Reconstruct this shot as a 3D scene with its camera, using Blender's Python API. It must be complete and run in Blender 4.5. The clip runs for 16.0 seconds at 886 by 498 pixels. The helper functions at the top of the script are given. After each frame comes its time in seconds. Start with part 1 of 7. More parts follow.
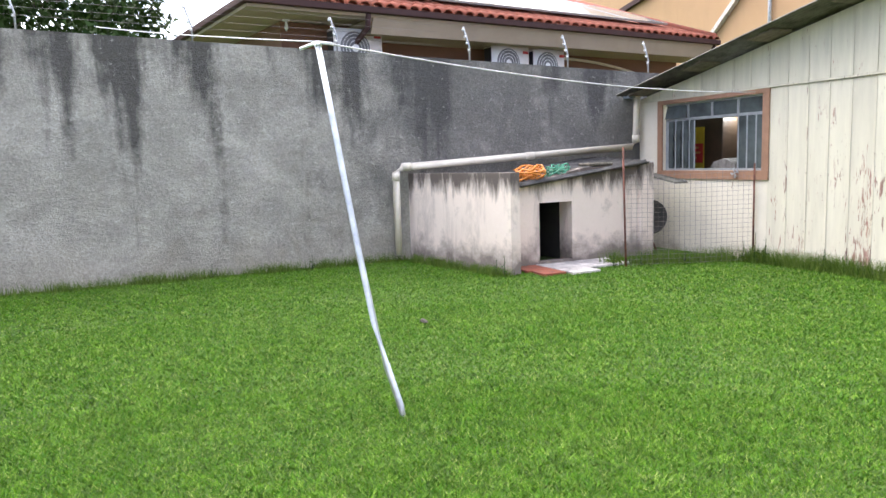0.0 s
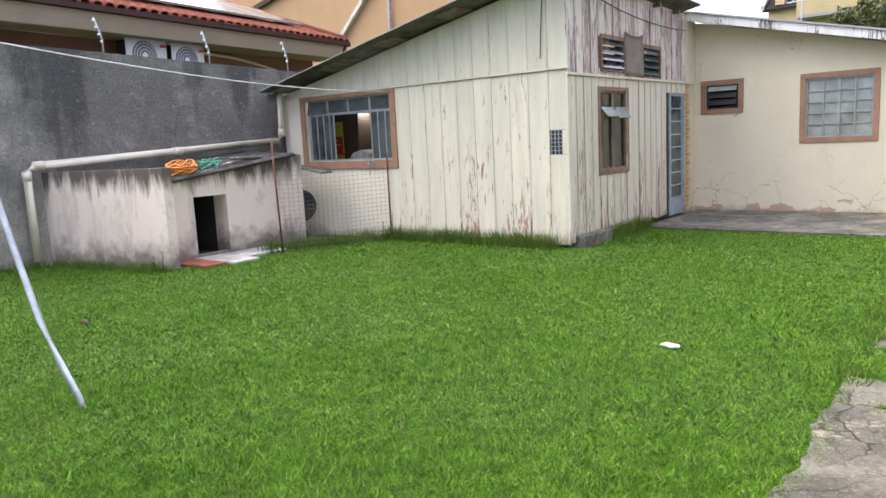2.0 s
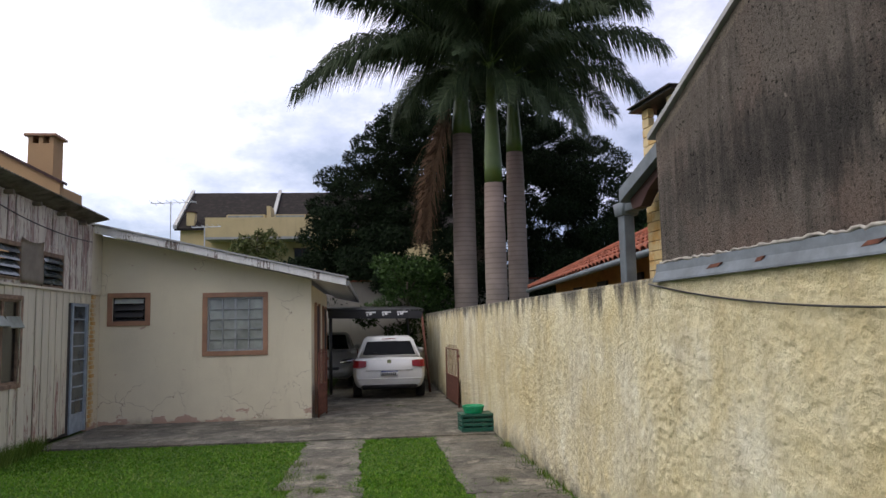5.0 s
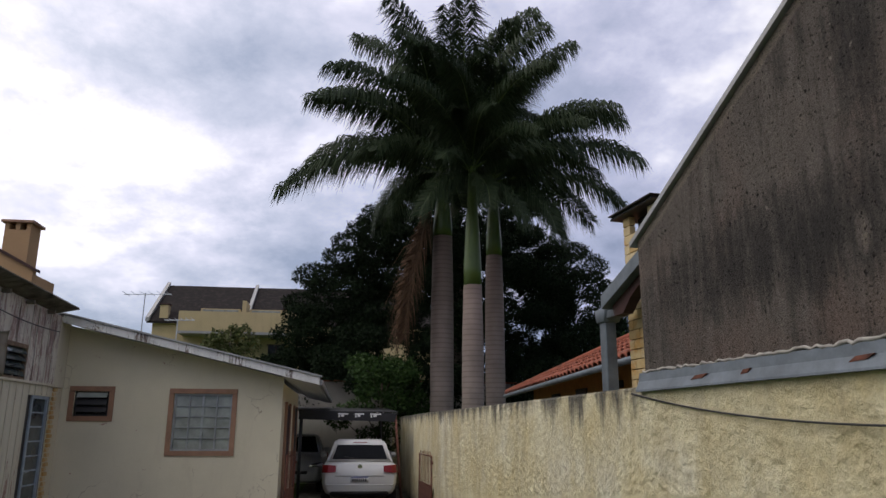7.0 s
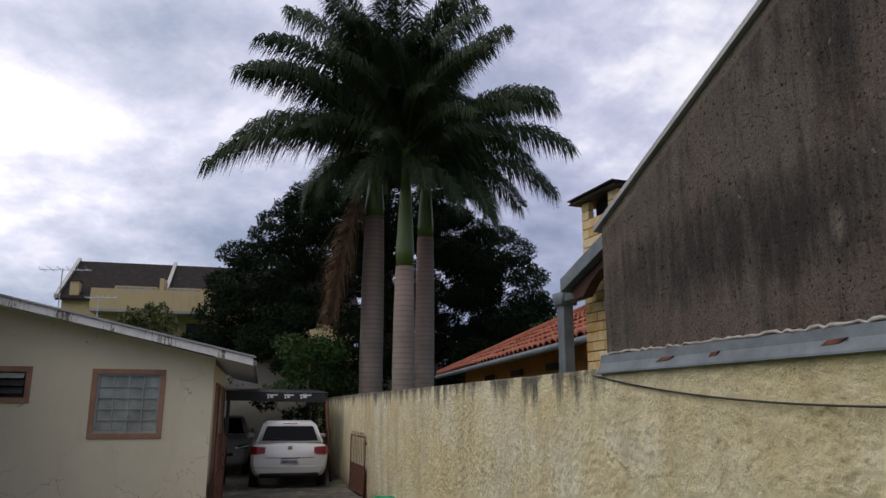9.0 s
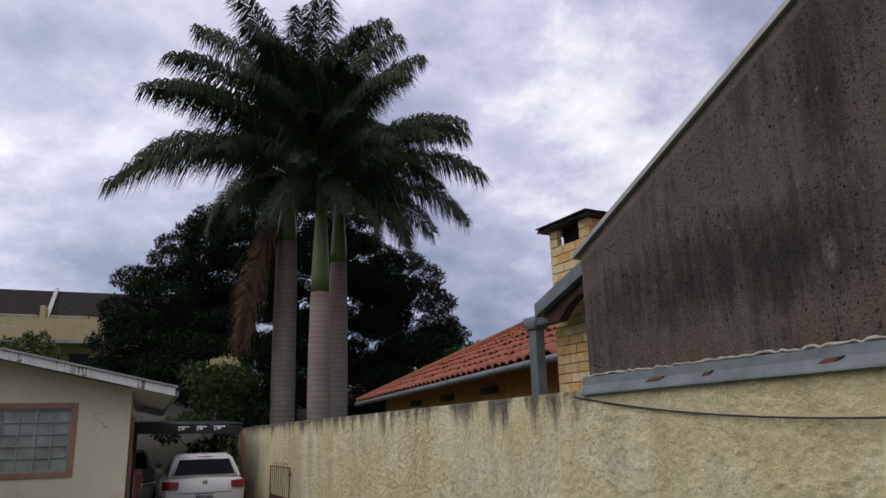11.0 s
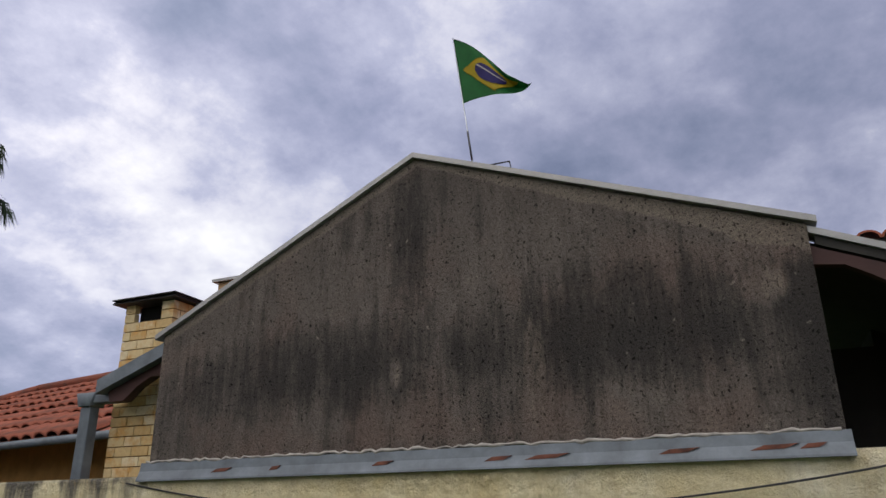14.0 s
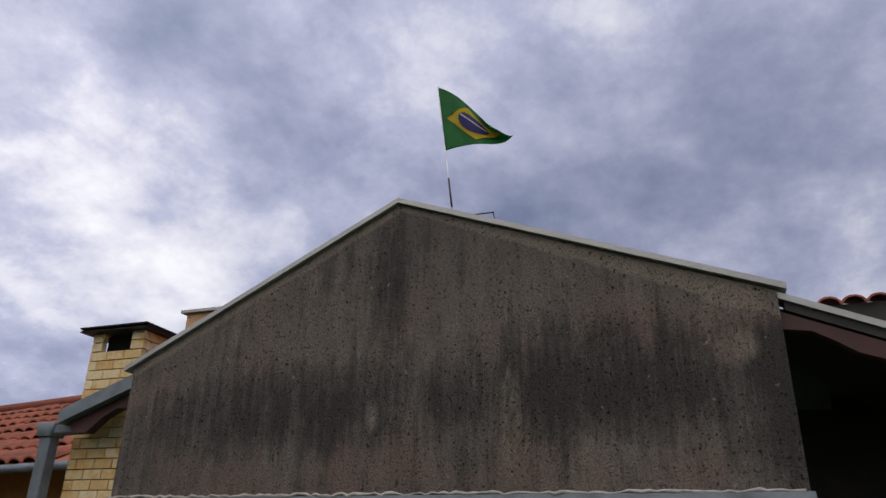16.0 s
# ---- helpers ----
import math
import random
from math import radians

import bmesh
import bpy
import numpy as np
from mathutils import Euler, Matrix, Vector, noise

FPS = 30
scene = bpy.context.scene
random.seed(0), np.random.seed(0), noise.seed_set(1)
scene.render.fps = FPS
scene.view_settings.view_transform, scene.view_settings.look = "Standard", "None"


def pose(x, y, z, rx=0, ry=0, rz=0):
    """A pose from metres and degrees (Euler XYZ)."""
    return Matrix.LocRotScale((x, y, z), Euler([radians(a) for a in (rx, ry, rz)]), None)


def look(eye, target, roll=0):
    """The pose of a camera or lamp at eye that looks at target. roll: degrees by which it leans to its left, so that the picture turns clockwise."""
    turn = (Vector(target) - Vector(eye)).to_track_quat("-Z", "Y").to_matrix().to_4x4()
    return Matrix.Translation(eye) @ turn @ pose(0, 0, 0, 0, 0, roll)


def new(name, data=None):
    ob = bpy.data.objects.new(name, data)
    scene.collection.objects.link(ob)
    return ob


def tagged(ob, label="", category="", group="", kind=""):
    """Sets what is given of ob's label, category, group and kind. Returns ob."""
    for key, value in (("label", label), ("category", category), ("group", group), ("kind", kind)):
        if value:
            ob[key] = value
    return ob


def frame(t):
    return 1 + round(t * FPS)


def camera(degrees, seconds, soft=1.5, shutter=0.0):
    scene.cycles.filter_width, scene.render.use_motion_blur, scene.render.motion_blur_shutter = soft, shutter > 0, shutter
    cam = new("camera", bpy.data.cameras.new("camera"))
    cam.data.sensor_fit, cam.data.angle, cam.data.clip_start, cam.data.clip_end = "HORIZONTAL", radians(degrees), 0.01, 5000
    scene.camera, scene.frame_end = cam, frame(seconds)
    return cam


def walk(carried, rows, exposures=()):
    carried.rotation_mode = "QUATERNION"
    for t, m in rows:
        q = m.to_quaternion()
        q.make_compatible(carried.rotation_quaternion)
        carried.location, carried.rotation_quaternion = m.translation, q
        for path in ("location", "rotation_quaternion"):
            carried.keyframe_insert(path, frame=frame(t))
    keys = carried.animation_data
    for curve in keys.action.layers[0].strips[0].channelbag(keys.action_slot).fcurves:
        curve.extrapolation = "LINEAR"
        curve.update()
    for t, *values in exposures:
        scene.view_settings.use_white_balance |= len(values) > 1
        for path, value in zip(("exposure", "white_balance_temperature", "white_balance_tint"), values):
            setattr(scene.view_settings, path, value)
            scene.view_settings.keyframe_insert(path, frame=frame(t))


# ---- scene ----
cam = camera(62.78, 16.0)
PATH = [
    (0, (0.000, 0.000, 1.539), (-1.8066, 0.8221, 1.2941), -1.86),
    (0.5, (0.115, -0.092, 1.535), (-1.6167, 0.8789, 1.2918), -1.67),
    (1, (0.253, -0.181, 1.525), (-1.3883, 0.9303, 1.2614), -1.76),
    (1.5, (0.352, -0.326, 1.510), (-1.1104, 1.0155, 1.2584), -2.82),
    (2, (0.466, -0.448, 1.524), (-0.7632, 1.1012, 1.2258), -2.90),
    (2.5, (0.565, -0.459, 1.503), (-0.4603, 1.2381, 1.2434), -1.99),
    (3, (0.692, -0.472, 1.505), (-0.2056, 1.2960, 1.2412), -1.20),
    (3.5, (0.742, -0.506, 1.545), (0.1354, 1.3871, 1.3271), -0.87),
    (4, (0.699, -0.474, 1.605), (0.4252, 1.5042, 1.4910), -1.44),
    (4.5, (0.623, -0.475, 1.622), (0.6551, 1.5245, 1.6517), -0.52),
    (5, (0.627, -0.475, 1.608), (0.8206, 1.5046, 1.8185), -1.27),
    (5.2, (0.616, -0.461, 1.643), (0.8321, 1.5103, 1.9027), -1.54),
    (7.5, (0.610, -0.382, 1.616), (0.8777, 1.5372, 2.1098), 0.99),
    (8, (0.548, -0.346, 1.629), (0.8927, 1.5726, 2.0785), 0.28),
    (10.5, (-0.157, -0.236, 1.611), (0.4665, 1.6121, 2.0525), -0.34),
    (11, (-0.328, -0.181, 1.614), (0.4117, 1.6091, 2.1136), -1.61),
    (11.5, (-0.434, -0.107, 1.605), (0.4803, 1.6046, 2.0881), 1.55),
    (12, (-0.570, -0.089, 1.646), (0.5437, 1.5046, 2.1144), -0.10),
    (12.5, (-0.657, -0.100, 1.639), (0.6146, 1.3794, 2.0824), -0.17),
    (13, (-0.734, -0.139, 1.613), (0.7160, 1.1319, 2.1460), 1.35),
    (13.5, (-0.835, -0.170, 1.639), (0.7332, 0.9316, 2.2116), 1.79),
    (14, (-0.911, -0.129, 1.642), (0.7215, 0.8021, 2.3254), -0.77),
    (14.5, (-1.004, -0.052, 1.641), (0.679, 0.737, 2.379), -0.5),
    (15, (-1.061, -0.022, 1.676), (0.618, 0.762, 2.430), 0.6),
    (15.5, (-1.061, -0.023, 1.657), (0.600, 0.789, 2.421), 1.3),
    (16, (-1.061, -0.042, 1.665), (0.590, 0.772, 2.445), 1.0),
]
EXPOSURES = [(0.0, 1.80), (0.5, 1.6), (1.0, 1.6), (1.5, 1.5), (2.0, 1.46), (2.5, 1.3), (3.0, 1.27), (3.5, 0.82), (4.0, 0.46), (4.5, 0.15), (5.0, 0.0), (5.4, -0.2), (7.4, -0.54), (10.5, -0.6), (12.0, -0.55), (13.0, -0.46), (14.0, -0.54), (16.0, -0.62)]
walk(cam, [(t, look(eye, target, roll)) for t, eye, target, roll in PATH], EXPOSURES)

# ---- sky and sun ----
SUN_YAW, SUN_UP = -115.0, 52.0
world = bpy.data.worlds.new("overcast_sky")
scene.world = world
world.use_nodes = True


def build_sky():
    nt = world.node_tree
    nt.nodes.clear()
    N, L = nt.nodes.new, nt.links.new
    out, bg = N("ShaderNodeOutputWorld"), N("ShaderNodeBackground")
    sky = N("ShaderNodeTexSky")
    sky.sky_type, sky.sun_disc = "NISHITA", False
    sky.sun_elevation, sky.sun_rotation = radians(SUN_UP), radians(SUN_YAW)
    co = N("ShaderNodeTexCoord")
    # flatten the dome so that clouds shrink towards the horizon
    sep, com = N("ShaderNodeSeparateXYZ"), N("ShaderNodeCombineXYZ")
    L(co.outputs["Generated"], sep.inputs[0])

    def m(op, a, b=None, c=None):
        n = N("ShaderNodeMath")
        n.operation = op
        for i, v in enumerate((a, b, c)):
            if v is None:
                continue
            if isinstance(v, (int, float)):
                n.inputs[i].default_value = v
            else:
                L(v, n.inputs[i])
        return n.outputs[0]

    up = m("ADD", m("MAXIMUM", sep.outputs[2], 0.0), 0.42)
    L(m("DIVIDE", sep.outputs[0], up), com.inputs[0])
    L(m("DIVIDE", sep.outputs[1], up), com.inputs[1])
    com.inputs[2].default_value = 3.7

    def cloud(scale, detail, rough, dist):
        n = N("ShaderNodeTexNoise")
        n.inputs["Scale"].default_value, n.inputs["Detail"].default_value = scale, detail
        n.inputs["Roughness"].default_value, n.inputs["Distortion"].default_value = rough, dist
        L(com.outputs[0], n.inputs["Vector"])
        return n.outputs["Fac"]

    big, fine = cloud(1.8, 10, 0.58, 0.12), cloud(6.5, 9, 0.64, 0.08)
    # billows: round cells on a warped plane
    warp = N("ShaderNodeVectorMath")
    warp.operation = "MULTIPLY_ADD"
    wn = N("ShaderNodeTexNoise")
    wn.inputs["Scale"].default_value, wn.inputs["Detail"].default_value, wn.inputs["Roughness"].default_value = 4.0, 8, 0.62
    L(com.outputs[0], wn.inputs["Vector"])
    L(wn.outputs["Color"], warp.inputs[0])
    warp.inputs[1].default_value = (0.42, 0.42, 0.0)
    L(com.outputs[0], warp.inputs[2])
    puff = N("ShaderNodeTexVoronoi")
    puff.feature = "SMOOTH_F1"
    puff.inputs["Scale"].default_value, puff.inputs["Smoothness"].default_value = 4.2, 0.6
    L(warp.outputs[0], puff.inputs["Vector"])
    mix = m("ADD", m("ADD", m("MULTIPLY", big, 0.64), m("MULTIPLY", fine, 0.22)), m("MULTIPLY", m("SUBTRACT", 1.0, puff.outputs["Distance"]), 0.12))
    # a thin, bright gap low in the north-east
    s = Vector((math.sin(radians(37)) * math.cos(radians(20)), math.cos(radians(37)) * math.cos(radians(20)), math.sin(radians(20))))
    dot = N("ShaderNodeVectorMath")
    dot.operation = "DOT_PRODUCT"
    L(co.outputs["Generated"], dot.inputs[0])
    dot.inputs[1].default_value = s
    near = m("POWER", m("MAXIMUM", dot.outputs["Value"], 0.0), 45.0)
    val = m("ADD", mix, m("MULTIPLY", near, 0.065))
    # the cover thins a little overhead
    val = m("ADD", val, m("MULTIPLY", m("SUBTRACT", m("MINIMUM", sep.outputs[2], 0.75), 0.47), 0.23))
    # the cover is thinner and brighter towards the hidden sun in the west
    west = N("ShaderNodeVectorMath")
    west.operation = "DOT_PRODUCT"
    L(co.outputs["Generated"], west.inputs[0])
    west.inputs[1].default_value = Vector((-0.85, 0.22, 0.50)).normalized()
    glow = m("ADD", 0.80, m("MULTIPLY", m("POWER", m("MAXIMUM", m("MULTIPLY", m("ADD", west.outputs["Value"], 0.55), 0.645), 0.0), 1.6), 2.1))
    ramp = N("ShaderNodeValToRGB")
    L(val, ramp.inputs[0])
    el = ramp.color_ramp.elements
    el[0].position, el[0].color = 0.37, (0.25, 0.305, 0.49, 1)
    el[1].position, el[1].color = 0.68, (1.45, 1.45, 1.52, 1)
    for p, c in ((0.455, (0.41, 0.46, 0.68, 1)), (0.505, (0.54, 0.575, 0.82, 1)), (0.56, (0.74, 0.77, 1.02, 1)), (0.60, (1.02, 1.03, 1.22, 1))):
        e = el.new(p)
        e.color = c
    add = N("ShaderNodeMixRGB")
    add.blend_type, add.inputs[0].default_value = "ADD", 1.0
    sc = N("ShaderNodeMixRGB")
    sc.blend_type, sc.inputs[0].default_value = "MULTIPLY", 1.0
    L(sky.outputs[0], sc.inputs[1])
    sc.inputs[2].default_value = (0.012, 0.012, 0.012, 1)
    L(ramp.outputs[0], add.inputs[1])
    L(sc.outputs[0], add.inputs[2])
    warm = N("ShaderNodeMixRGB")
    warm.blend_type = "MULTIPLY"
    L(m("MULTIPLY", m("MAXIMUM", m("ADD", west.outputs["Value"], 0.25), 0.0), 0.8), warm.inputs[0])
    L(add.outputs[0], warm.inputs[1])
    warm.inputs[2].default_value = (1.10, 0.98, 0.72, 1)
    L(warm.outputs[0], bg.inputs[0])
    L(glow, bg.inputs[1])
    L(bg.outputs[0], out.inputs[0])


build_sky()
sun = new("sun", bpy.data.lights.new("sun", "SUN"))
sun.data.energy, sun.data.angle, sun.data.color = 0.7, radians(40), (1.0, 0.95, 0.88)
sun.matrix_world = look((0, 0, 30), (-math.sin(radians(SUN_YAW)), -math.cos(radians(SUN_YAW)), 30 - math.tan(radians(SUN_UP))))


# ---- materials ----
class Mat:
    """A node material with a few shorthand calls."""

    def __init__(self, name, rough=0.8, metal=0.0, spec=0.5):
        self.m = bpy.data.materials.new(name)
        self.m.use_nodes = True
        self.nt = self.m.node_tree
        self.b = self.nt.nodes["Principled BSDF"]
        self.b.inputs["Roughness"].default_value = rough
        self.b.inputs["Metallic"].default_value = metal
        self.b.inputs["Specular IOR Level"].default_value = spec
        self.co = self.n("ShaderNodeTexCoord").outputs["Object"]

    def n(self, kind):
        return self.nt.nodes.new(kind)

    def l(self, a, b):
        self.nt.links.new(a, b)

    def scaled(self, v, src=None):
        n = self.n("ShaderNodeMapping")
        n.inputs["Scale"].default_value = v
        self.l(src or self.co, n.inputs["Vector"])
        return n.outputs[0]

    def noise(self, scale, detail=6, rough=0.6, vec=None, dist=0.0):
        n = self.n("ShaderNodeTexNoise")
        n.inputs["Scale"].default_value, n.inputs["Detail"].default_value = scale, detail
        n.inputs["Roughness"].default_value, n.inputs["Distortion"].default_value = rough, dist
        self.l(vec or self.co, n.inputs["Vector"])
        return n.outputs["Fac"]

    def voronoi(self, scale, vec=None, feature="F1", out="Distance"):
        n = self.n("ShaderNodeTexVoronoi")
        n.feature = feature
        n.inputs["Scale"].default_value = scale
        self.l(vec or self.co, n.inputs["Vector"])
        return n.outputs[out]

    def ramp(self, fac, stops):
        n = self.n("ShaderNodeValToRGB")
        self.l(fac, n.inputs[0])
        el = n.color_ramp.elements
        while len(el) < len(stops):
            el.new(0.5)
        for e, (p, c) in zip(el, stops):
            e.position = p
            e.color = (*c, 1) if not isinstance(c, (int, float)) else (c, c, c, 1)
        return n.outputs[0]

    def mix(self, fac, a, b, mode="MIX"):
        n = self.n("ShaderNodeMixRGB")
        n.blend_type = mode
        for i, v in enumerate((fac, a, b)):
            if isinstance(v, (int, float)):
                n.inputs[i].default_value = v if i == 0 else (v, v, v, 1)
            elif isinstance(v, tuple):
                n.inputs[i].default_value = (*v, 1)
            else:
                self.l(v, n.inputs[i])
        return n.outputs[0]

    def math(self, op, a, b=0.0):
        n = self.n("ShaderNodeMath")
        n.operation = op
        for i, v in enumerate((a, b)):
            if isinstance(v, (int, float)):
                n.inputs[i].default_value = v
            else:
                self.l(v, n.inputs[i])
        return n.outputs[0]

    def axis(self, i):
        n = self.n("ShaderNodeSeparateXYZ")
        self.l(self.co, n.inputs[0])
        return n.outputs[i]

    def span(self, v, a, b):
        n = self.n("ShaderNodeMapRange")
        n.inputs["From Min"].default_value, n.inputs["From Max"].default_value = a, b
        self.l(v, n.inputs["Value"])
        return n.outputs[0]

    def rnd(self):
        return self.n("ShaderNodeObjectInfo").outputs["Random"]

    def island(self):
        return self.n("ShaderNodeNewGeometry").outputs["Random Per Island"]

    def color(self, v):
        if isinstance(v, tuple):
            self.b.inputs["Base Color"].default_value = (*v, 1)
        else:
            self.l(v, self.b.inputs["Base Color"])
        return self

    def bump(self, h, strength=0.4, dist=0.01):
        n = self.n("ShaderNodeBump")
        n.inputs["Strength"].default_value, n.inputs["Distance"].default_value = strength, dist
        self.l(h, n.inputs["Height"])
        self.l(n.outputs[0], self.b.inputs["Normal"])
        return self

    def rough(self, v):
        self.l(v, self.b.inputs["Roughness"])
        return self


def simple(name, base, rough=0.6, metal=0.0, vary=0.15, scale=6.0, bump=0.05):
    """A plain surface with mottling, fine grain and a little relief."""
    k = Mat(name, rough, metal)
    a = k.noise(scale, 5)
    g = k.noise(scale * 14, 3)
    dark = tuple(c * (1 - vary * 1.6) for c in base)
    lite = tuple(min(1, c * (1 + vary)) for c in base)
    col = k.ramp(a, [(0.3, dark), (0.7, lite)])
    k.color(k.mix(0.12, col, g, "OVERLAY"))
    k.bump(g, bump, 0.004)
    return k.m


def m_grey_wall():
    k = Mat("weathered_grey_render", 0.95)
    z, y = k.axis(2), k.axis(1)
    mid = k.noise(3.2, 8, 0.7)
    base = k.ramp(k.noise(1.1, 9, 0.68, k.scaled((1, 1, 1.3)), 0.4), [(0.34, (0.245, 0.236, 0.202)), (0.5, (0.345, 0.332, 0.285)), (0.66, (0.44, 0.424, 0.368))])
    base = k.mix(k.ramp(k.noise(2.4, 7, 0.7), [(0.50, 0.0), (0.72, 0.5)]), base, (0.23, 0.222, 0.195))
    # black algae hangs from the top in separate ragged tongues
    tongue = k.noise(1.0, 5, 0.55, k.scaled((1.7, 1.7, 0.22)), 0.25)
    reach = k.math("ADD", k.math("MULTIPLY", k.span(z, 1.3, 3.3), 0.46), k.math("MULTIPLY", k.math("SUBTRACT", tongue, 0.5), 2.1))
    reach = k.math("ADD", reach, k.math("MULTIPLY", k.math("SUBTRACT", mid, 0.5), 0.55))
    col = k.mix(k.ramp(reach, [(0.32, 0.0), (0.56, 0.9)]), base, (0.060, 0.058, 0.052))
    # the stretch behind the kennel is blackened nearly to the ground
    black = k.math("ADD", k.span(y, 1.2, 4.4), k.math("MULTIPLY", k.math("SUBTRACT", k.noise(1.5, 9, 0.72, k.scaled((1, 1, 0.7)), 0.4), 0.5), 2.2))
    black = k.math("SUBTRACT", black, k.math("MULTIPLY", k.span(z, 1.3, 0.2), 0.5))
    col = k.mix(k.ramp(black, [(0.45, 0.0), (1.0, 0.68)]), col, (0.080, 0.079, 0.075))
    low = k.math("ADD", k.span(z, 0.9, 0.0), k.math("SUBTRACT", k.noise(2.0, 6), 0.75))
    col = k.mix(k.ramp(low, [(0.1, 0.0), (0.8, 0.5)]), col, (0.36, 0.33, 0.25))
    # flat ridges left by the trowel, and stones that stick out
    ridge = k.ramp(k.noise(1.0, 7, 0.68, k.scaled((3.0, 3.0, 11.0)), 0.6), [(0.44, 0.0), (0.60, 1.0)])
    speck = k.ramp(k.noise(13, 5, 0.7), [(0.62, 0.0), (0.70, 0.45)])
    col = k.mix(speck, col, (0.47, 0.455, 0.40))
    grain = k.noise(26, 6, 0.8)
    col = k.mix(0.75, col, grain, "OVERLAY")
    k.color(col)
    k.bump(k.math("ADD", k.math("ADD", k.math("MULTIPLY", grain, 0.6), k.math("MULTIPLY", ridge, 0.10)), k.noise(7, 7, 0.7)), 0.85, 0.04)
    return k.m


def m_gable():
    k = Mat("dark_pitted_render", 0.95, 0, 0.2)
    x, z = k.axis(0), k.axis(2)
    st = k.noise(1.0, 8, 0.68, k.scaled((2.6, 2.6, 0.8)), 0.3)
    big = k.noise(0.9, 6, 0.6)
    base = k.ramp(k.math("ADD", k.math("MULTIPLY", st, 0.6), k.math("MULTIPLY", big, 0.4)), [(0.34, (0.074, 0.066, 0.059)), (0.5, (0.115, 0.100, 0.088)), (0.66, (0.170, 0.147, 0.128))])
    base = k.mix(k.ramp(k.noise(1.3, 5, 0.6), [(0.50, 0.0), (0.66, 0.5)]), base, (0.185, 0.128, 0.105))

    def blot(cx, cz, rx, rz):
        a = k.math("DIVIDE", k.math("SUBTRACT", x, cx), rx)
        b = k.math("DIVIDE", k.math("SUBTRACT", z, cz), rz)
        return k.math("MAXIMUM", k.math("SUBTRACT", 1.0, k.math("ADD", k.math("MULTIPLY", a, a), k.math("MULTIPLY", b, b))), 0.0)
    # water marks: under the peak, a belt, the damp corner and the foot
    wet = k.math("ADD", k.math("MULTIPLY", k.noise(1.5, 9, 0.75), 0.40), k.math("MULTIPLY", k.noise(1, 8, 0.75, k.scaled((9, 9, 1.1))), 0.60))
    marks = k.math("ADD", k.math("ADD", blot(1.96, 3.30, 0.16, 0.55), blot(1.3, 2.50, 1.3, 0.36)), k.math("ADD", blot(3.2, 2.62, 1.1, 0.42), blot(4.15, 2.45, 0.20, 0.75)))
    marks = k.math("SUBTRACT", marks, k.math("ADD", blot(3.98, 2.72, 0.14, 0.13), blot(1.86, 2.45, 0.05, 0.12)))
    wet = k.math("ADD", wet, k.math("MULTIPLY", marks, 0.15))
    col = k.mix(k.ramp(wet, [(0.50, 0.0), (0.57, 0.45), (0.66, 0.85)]), base, (0.030, 0.028, 0.027))
    # pale patches and lime runs
    pale = k.math("ADD", k.noise(1, 7, 0.7, k.scaled((8, 8, 2.2))), k.math("MULTIPLY", k.math("ADD", k.math("ADD", blot(3.98, 2.72, 0.17, 0.15), blot(1.86, 2.45, 0.05, 0.14)), k.math("ADD", blot(2.72, 2.40, 0.09, 0.6), blot(0.08, 2.03, 0.12, 0.12))), 0.32))
    col = k.mix(k.ramp(pale, [(0.70, 0.0), (0.90, 0.6)]), col, (0.24, 0.20, 0.16))
    # a trowelled lighter strip follows the verge
    vl = k.math("ADD", k.math("MULTIPLY", x, 0.507), 2.835)
    vr = k.math("SUBTRACT", 4.706, k.math("MULTIPLY", x, 0.4245))
    gap = k.math("SUBTRACT", k.math("MINIMUM", vl, vr), z)
    strip = k.math("ADD", k.span(gap, 0.09, 0.02), k.math("MULTIPLY", k.math("SUBTRACT", k.noise(4.5, 4), 0.5), 0.8))
    strip = k.math("ADD", strip, k.math("MULTIPLY", blot(3.95, 3.0, 0.16, 0.09), 0.6))
    col = k.mix(k.ramp(strip, [(0.40, 0.0), (0.75, 0.6)]), col, (0.215, 0.182, 0.148))
    # holes where pebbles fell out, in two sizes
    p1 = k.ramp(k.noise(42, 3, 0.55, k.scaled((1, 1, 0.75))), [(0.60, 1.0), (0.66, 0.12)])
    p2 = k.ramp(k.noise(85, 2, 0.5), [(0.60, 1.0), (0.67, 0.2)])
    p3 = k.ramp(k.voronoi(24), [(0.10, 0.15), (0.17, 1.0)])
    p3 = k.mix(k.ramp(k.noise(5.0, 3), [(0.46, 1.0), (0.56, 0.0)]), p3, 1.0)
    pit = k.mix(1.0, k.mix(1.0, p1, p2, "MULTIPLY"), p3, "MULTIPLY")
    col = k.mix(k.ramp(k.noise(2.2, 4), [(0.36, 0.45), (0.6, 1.0)]), col, k.mix(1.0, col, pit, "MULTIPLY"))
    chip = k.ramp(k.noise(19, 3, 0.5), [(0.70, 0.0), (0.74, 0.6)])
    col = k.mix(chip, col, (0.25, 0.22, 0.185))
    grain = k.noise(60, 6, 0.8)
    col = k.mix(0.95, col, grain, "OVERLAY")
    k.color(col)
    k.bump(k.math("ADD", k.math("MULTIPLY", pit, 0.9), k.math("MULTIPLY", grain, 1.0)), 0.9, 0.016)
    return k.m


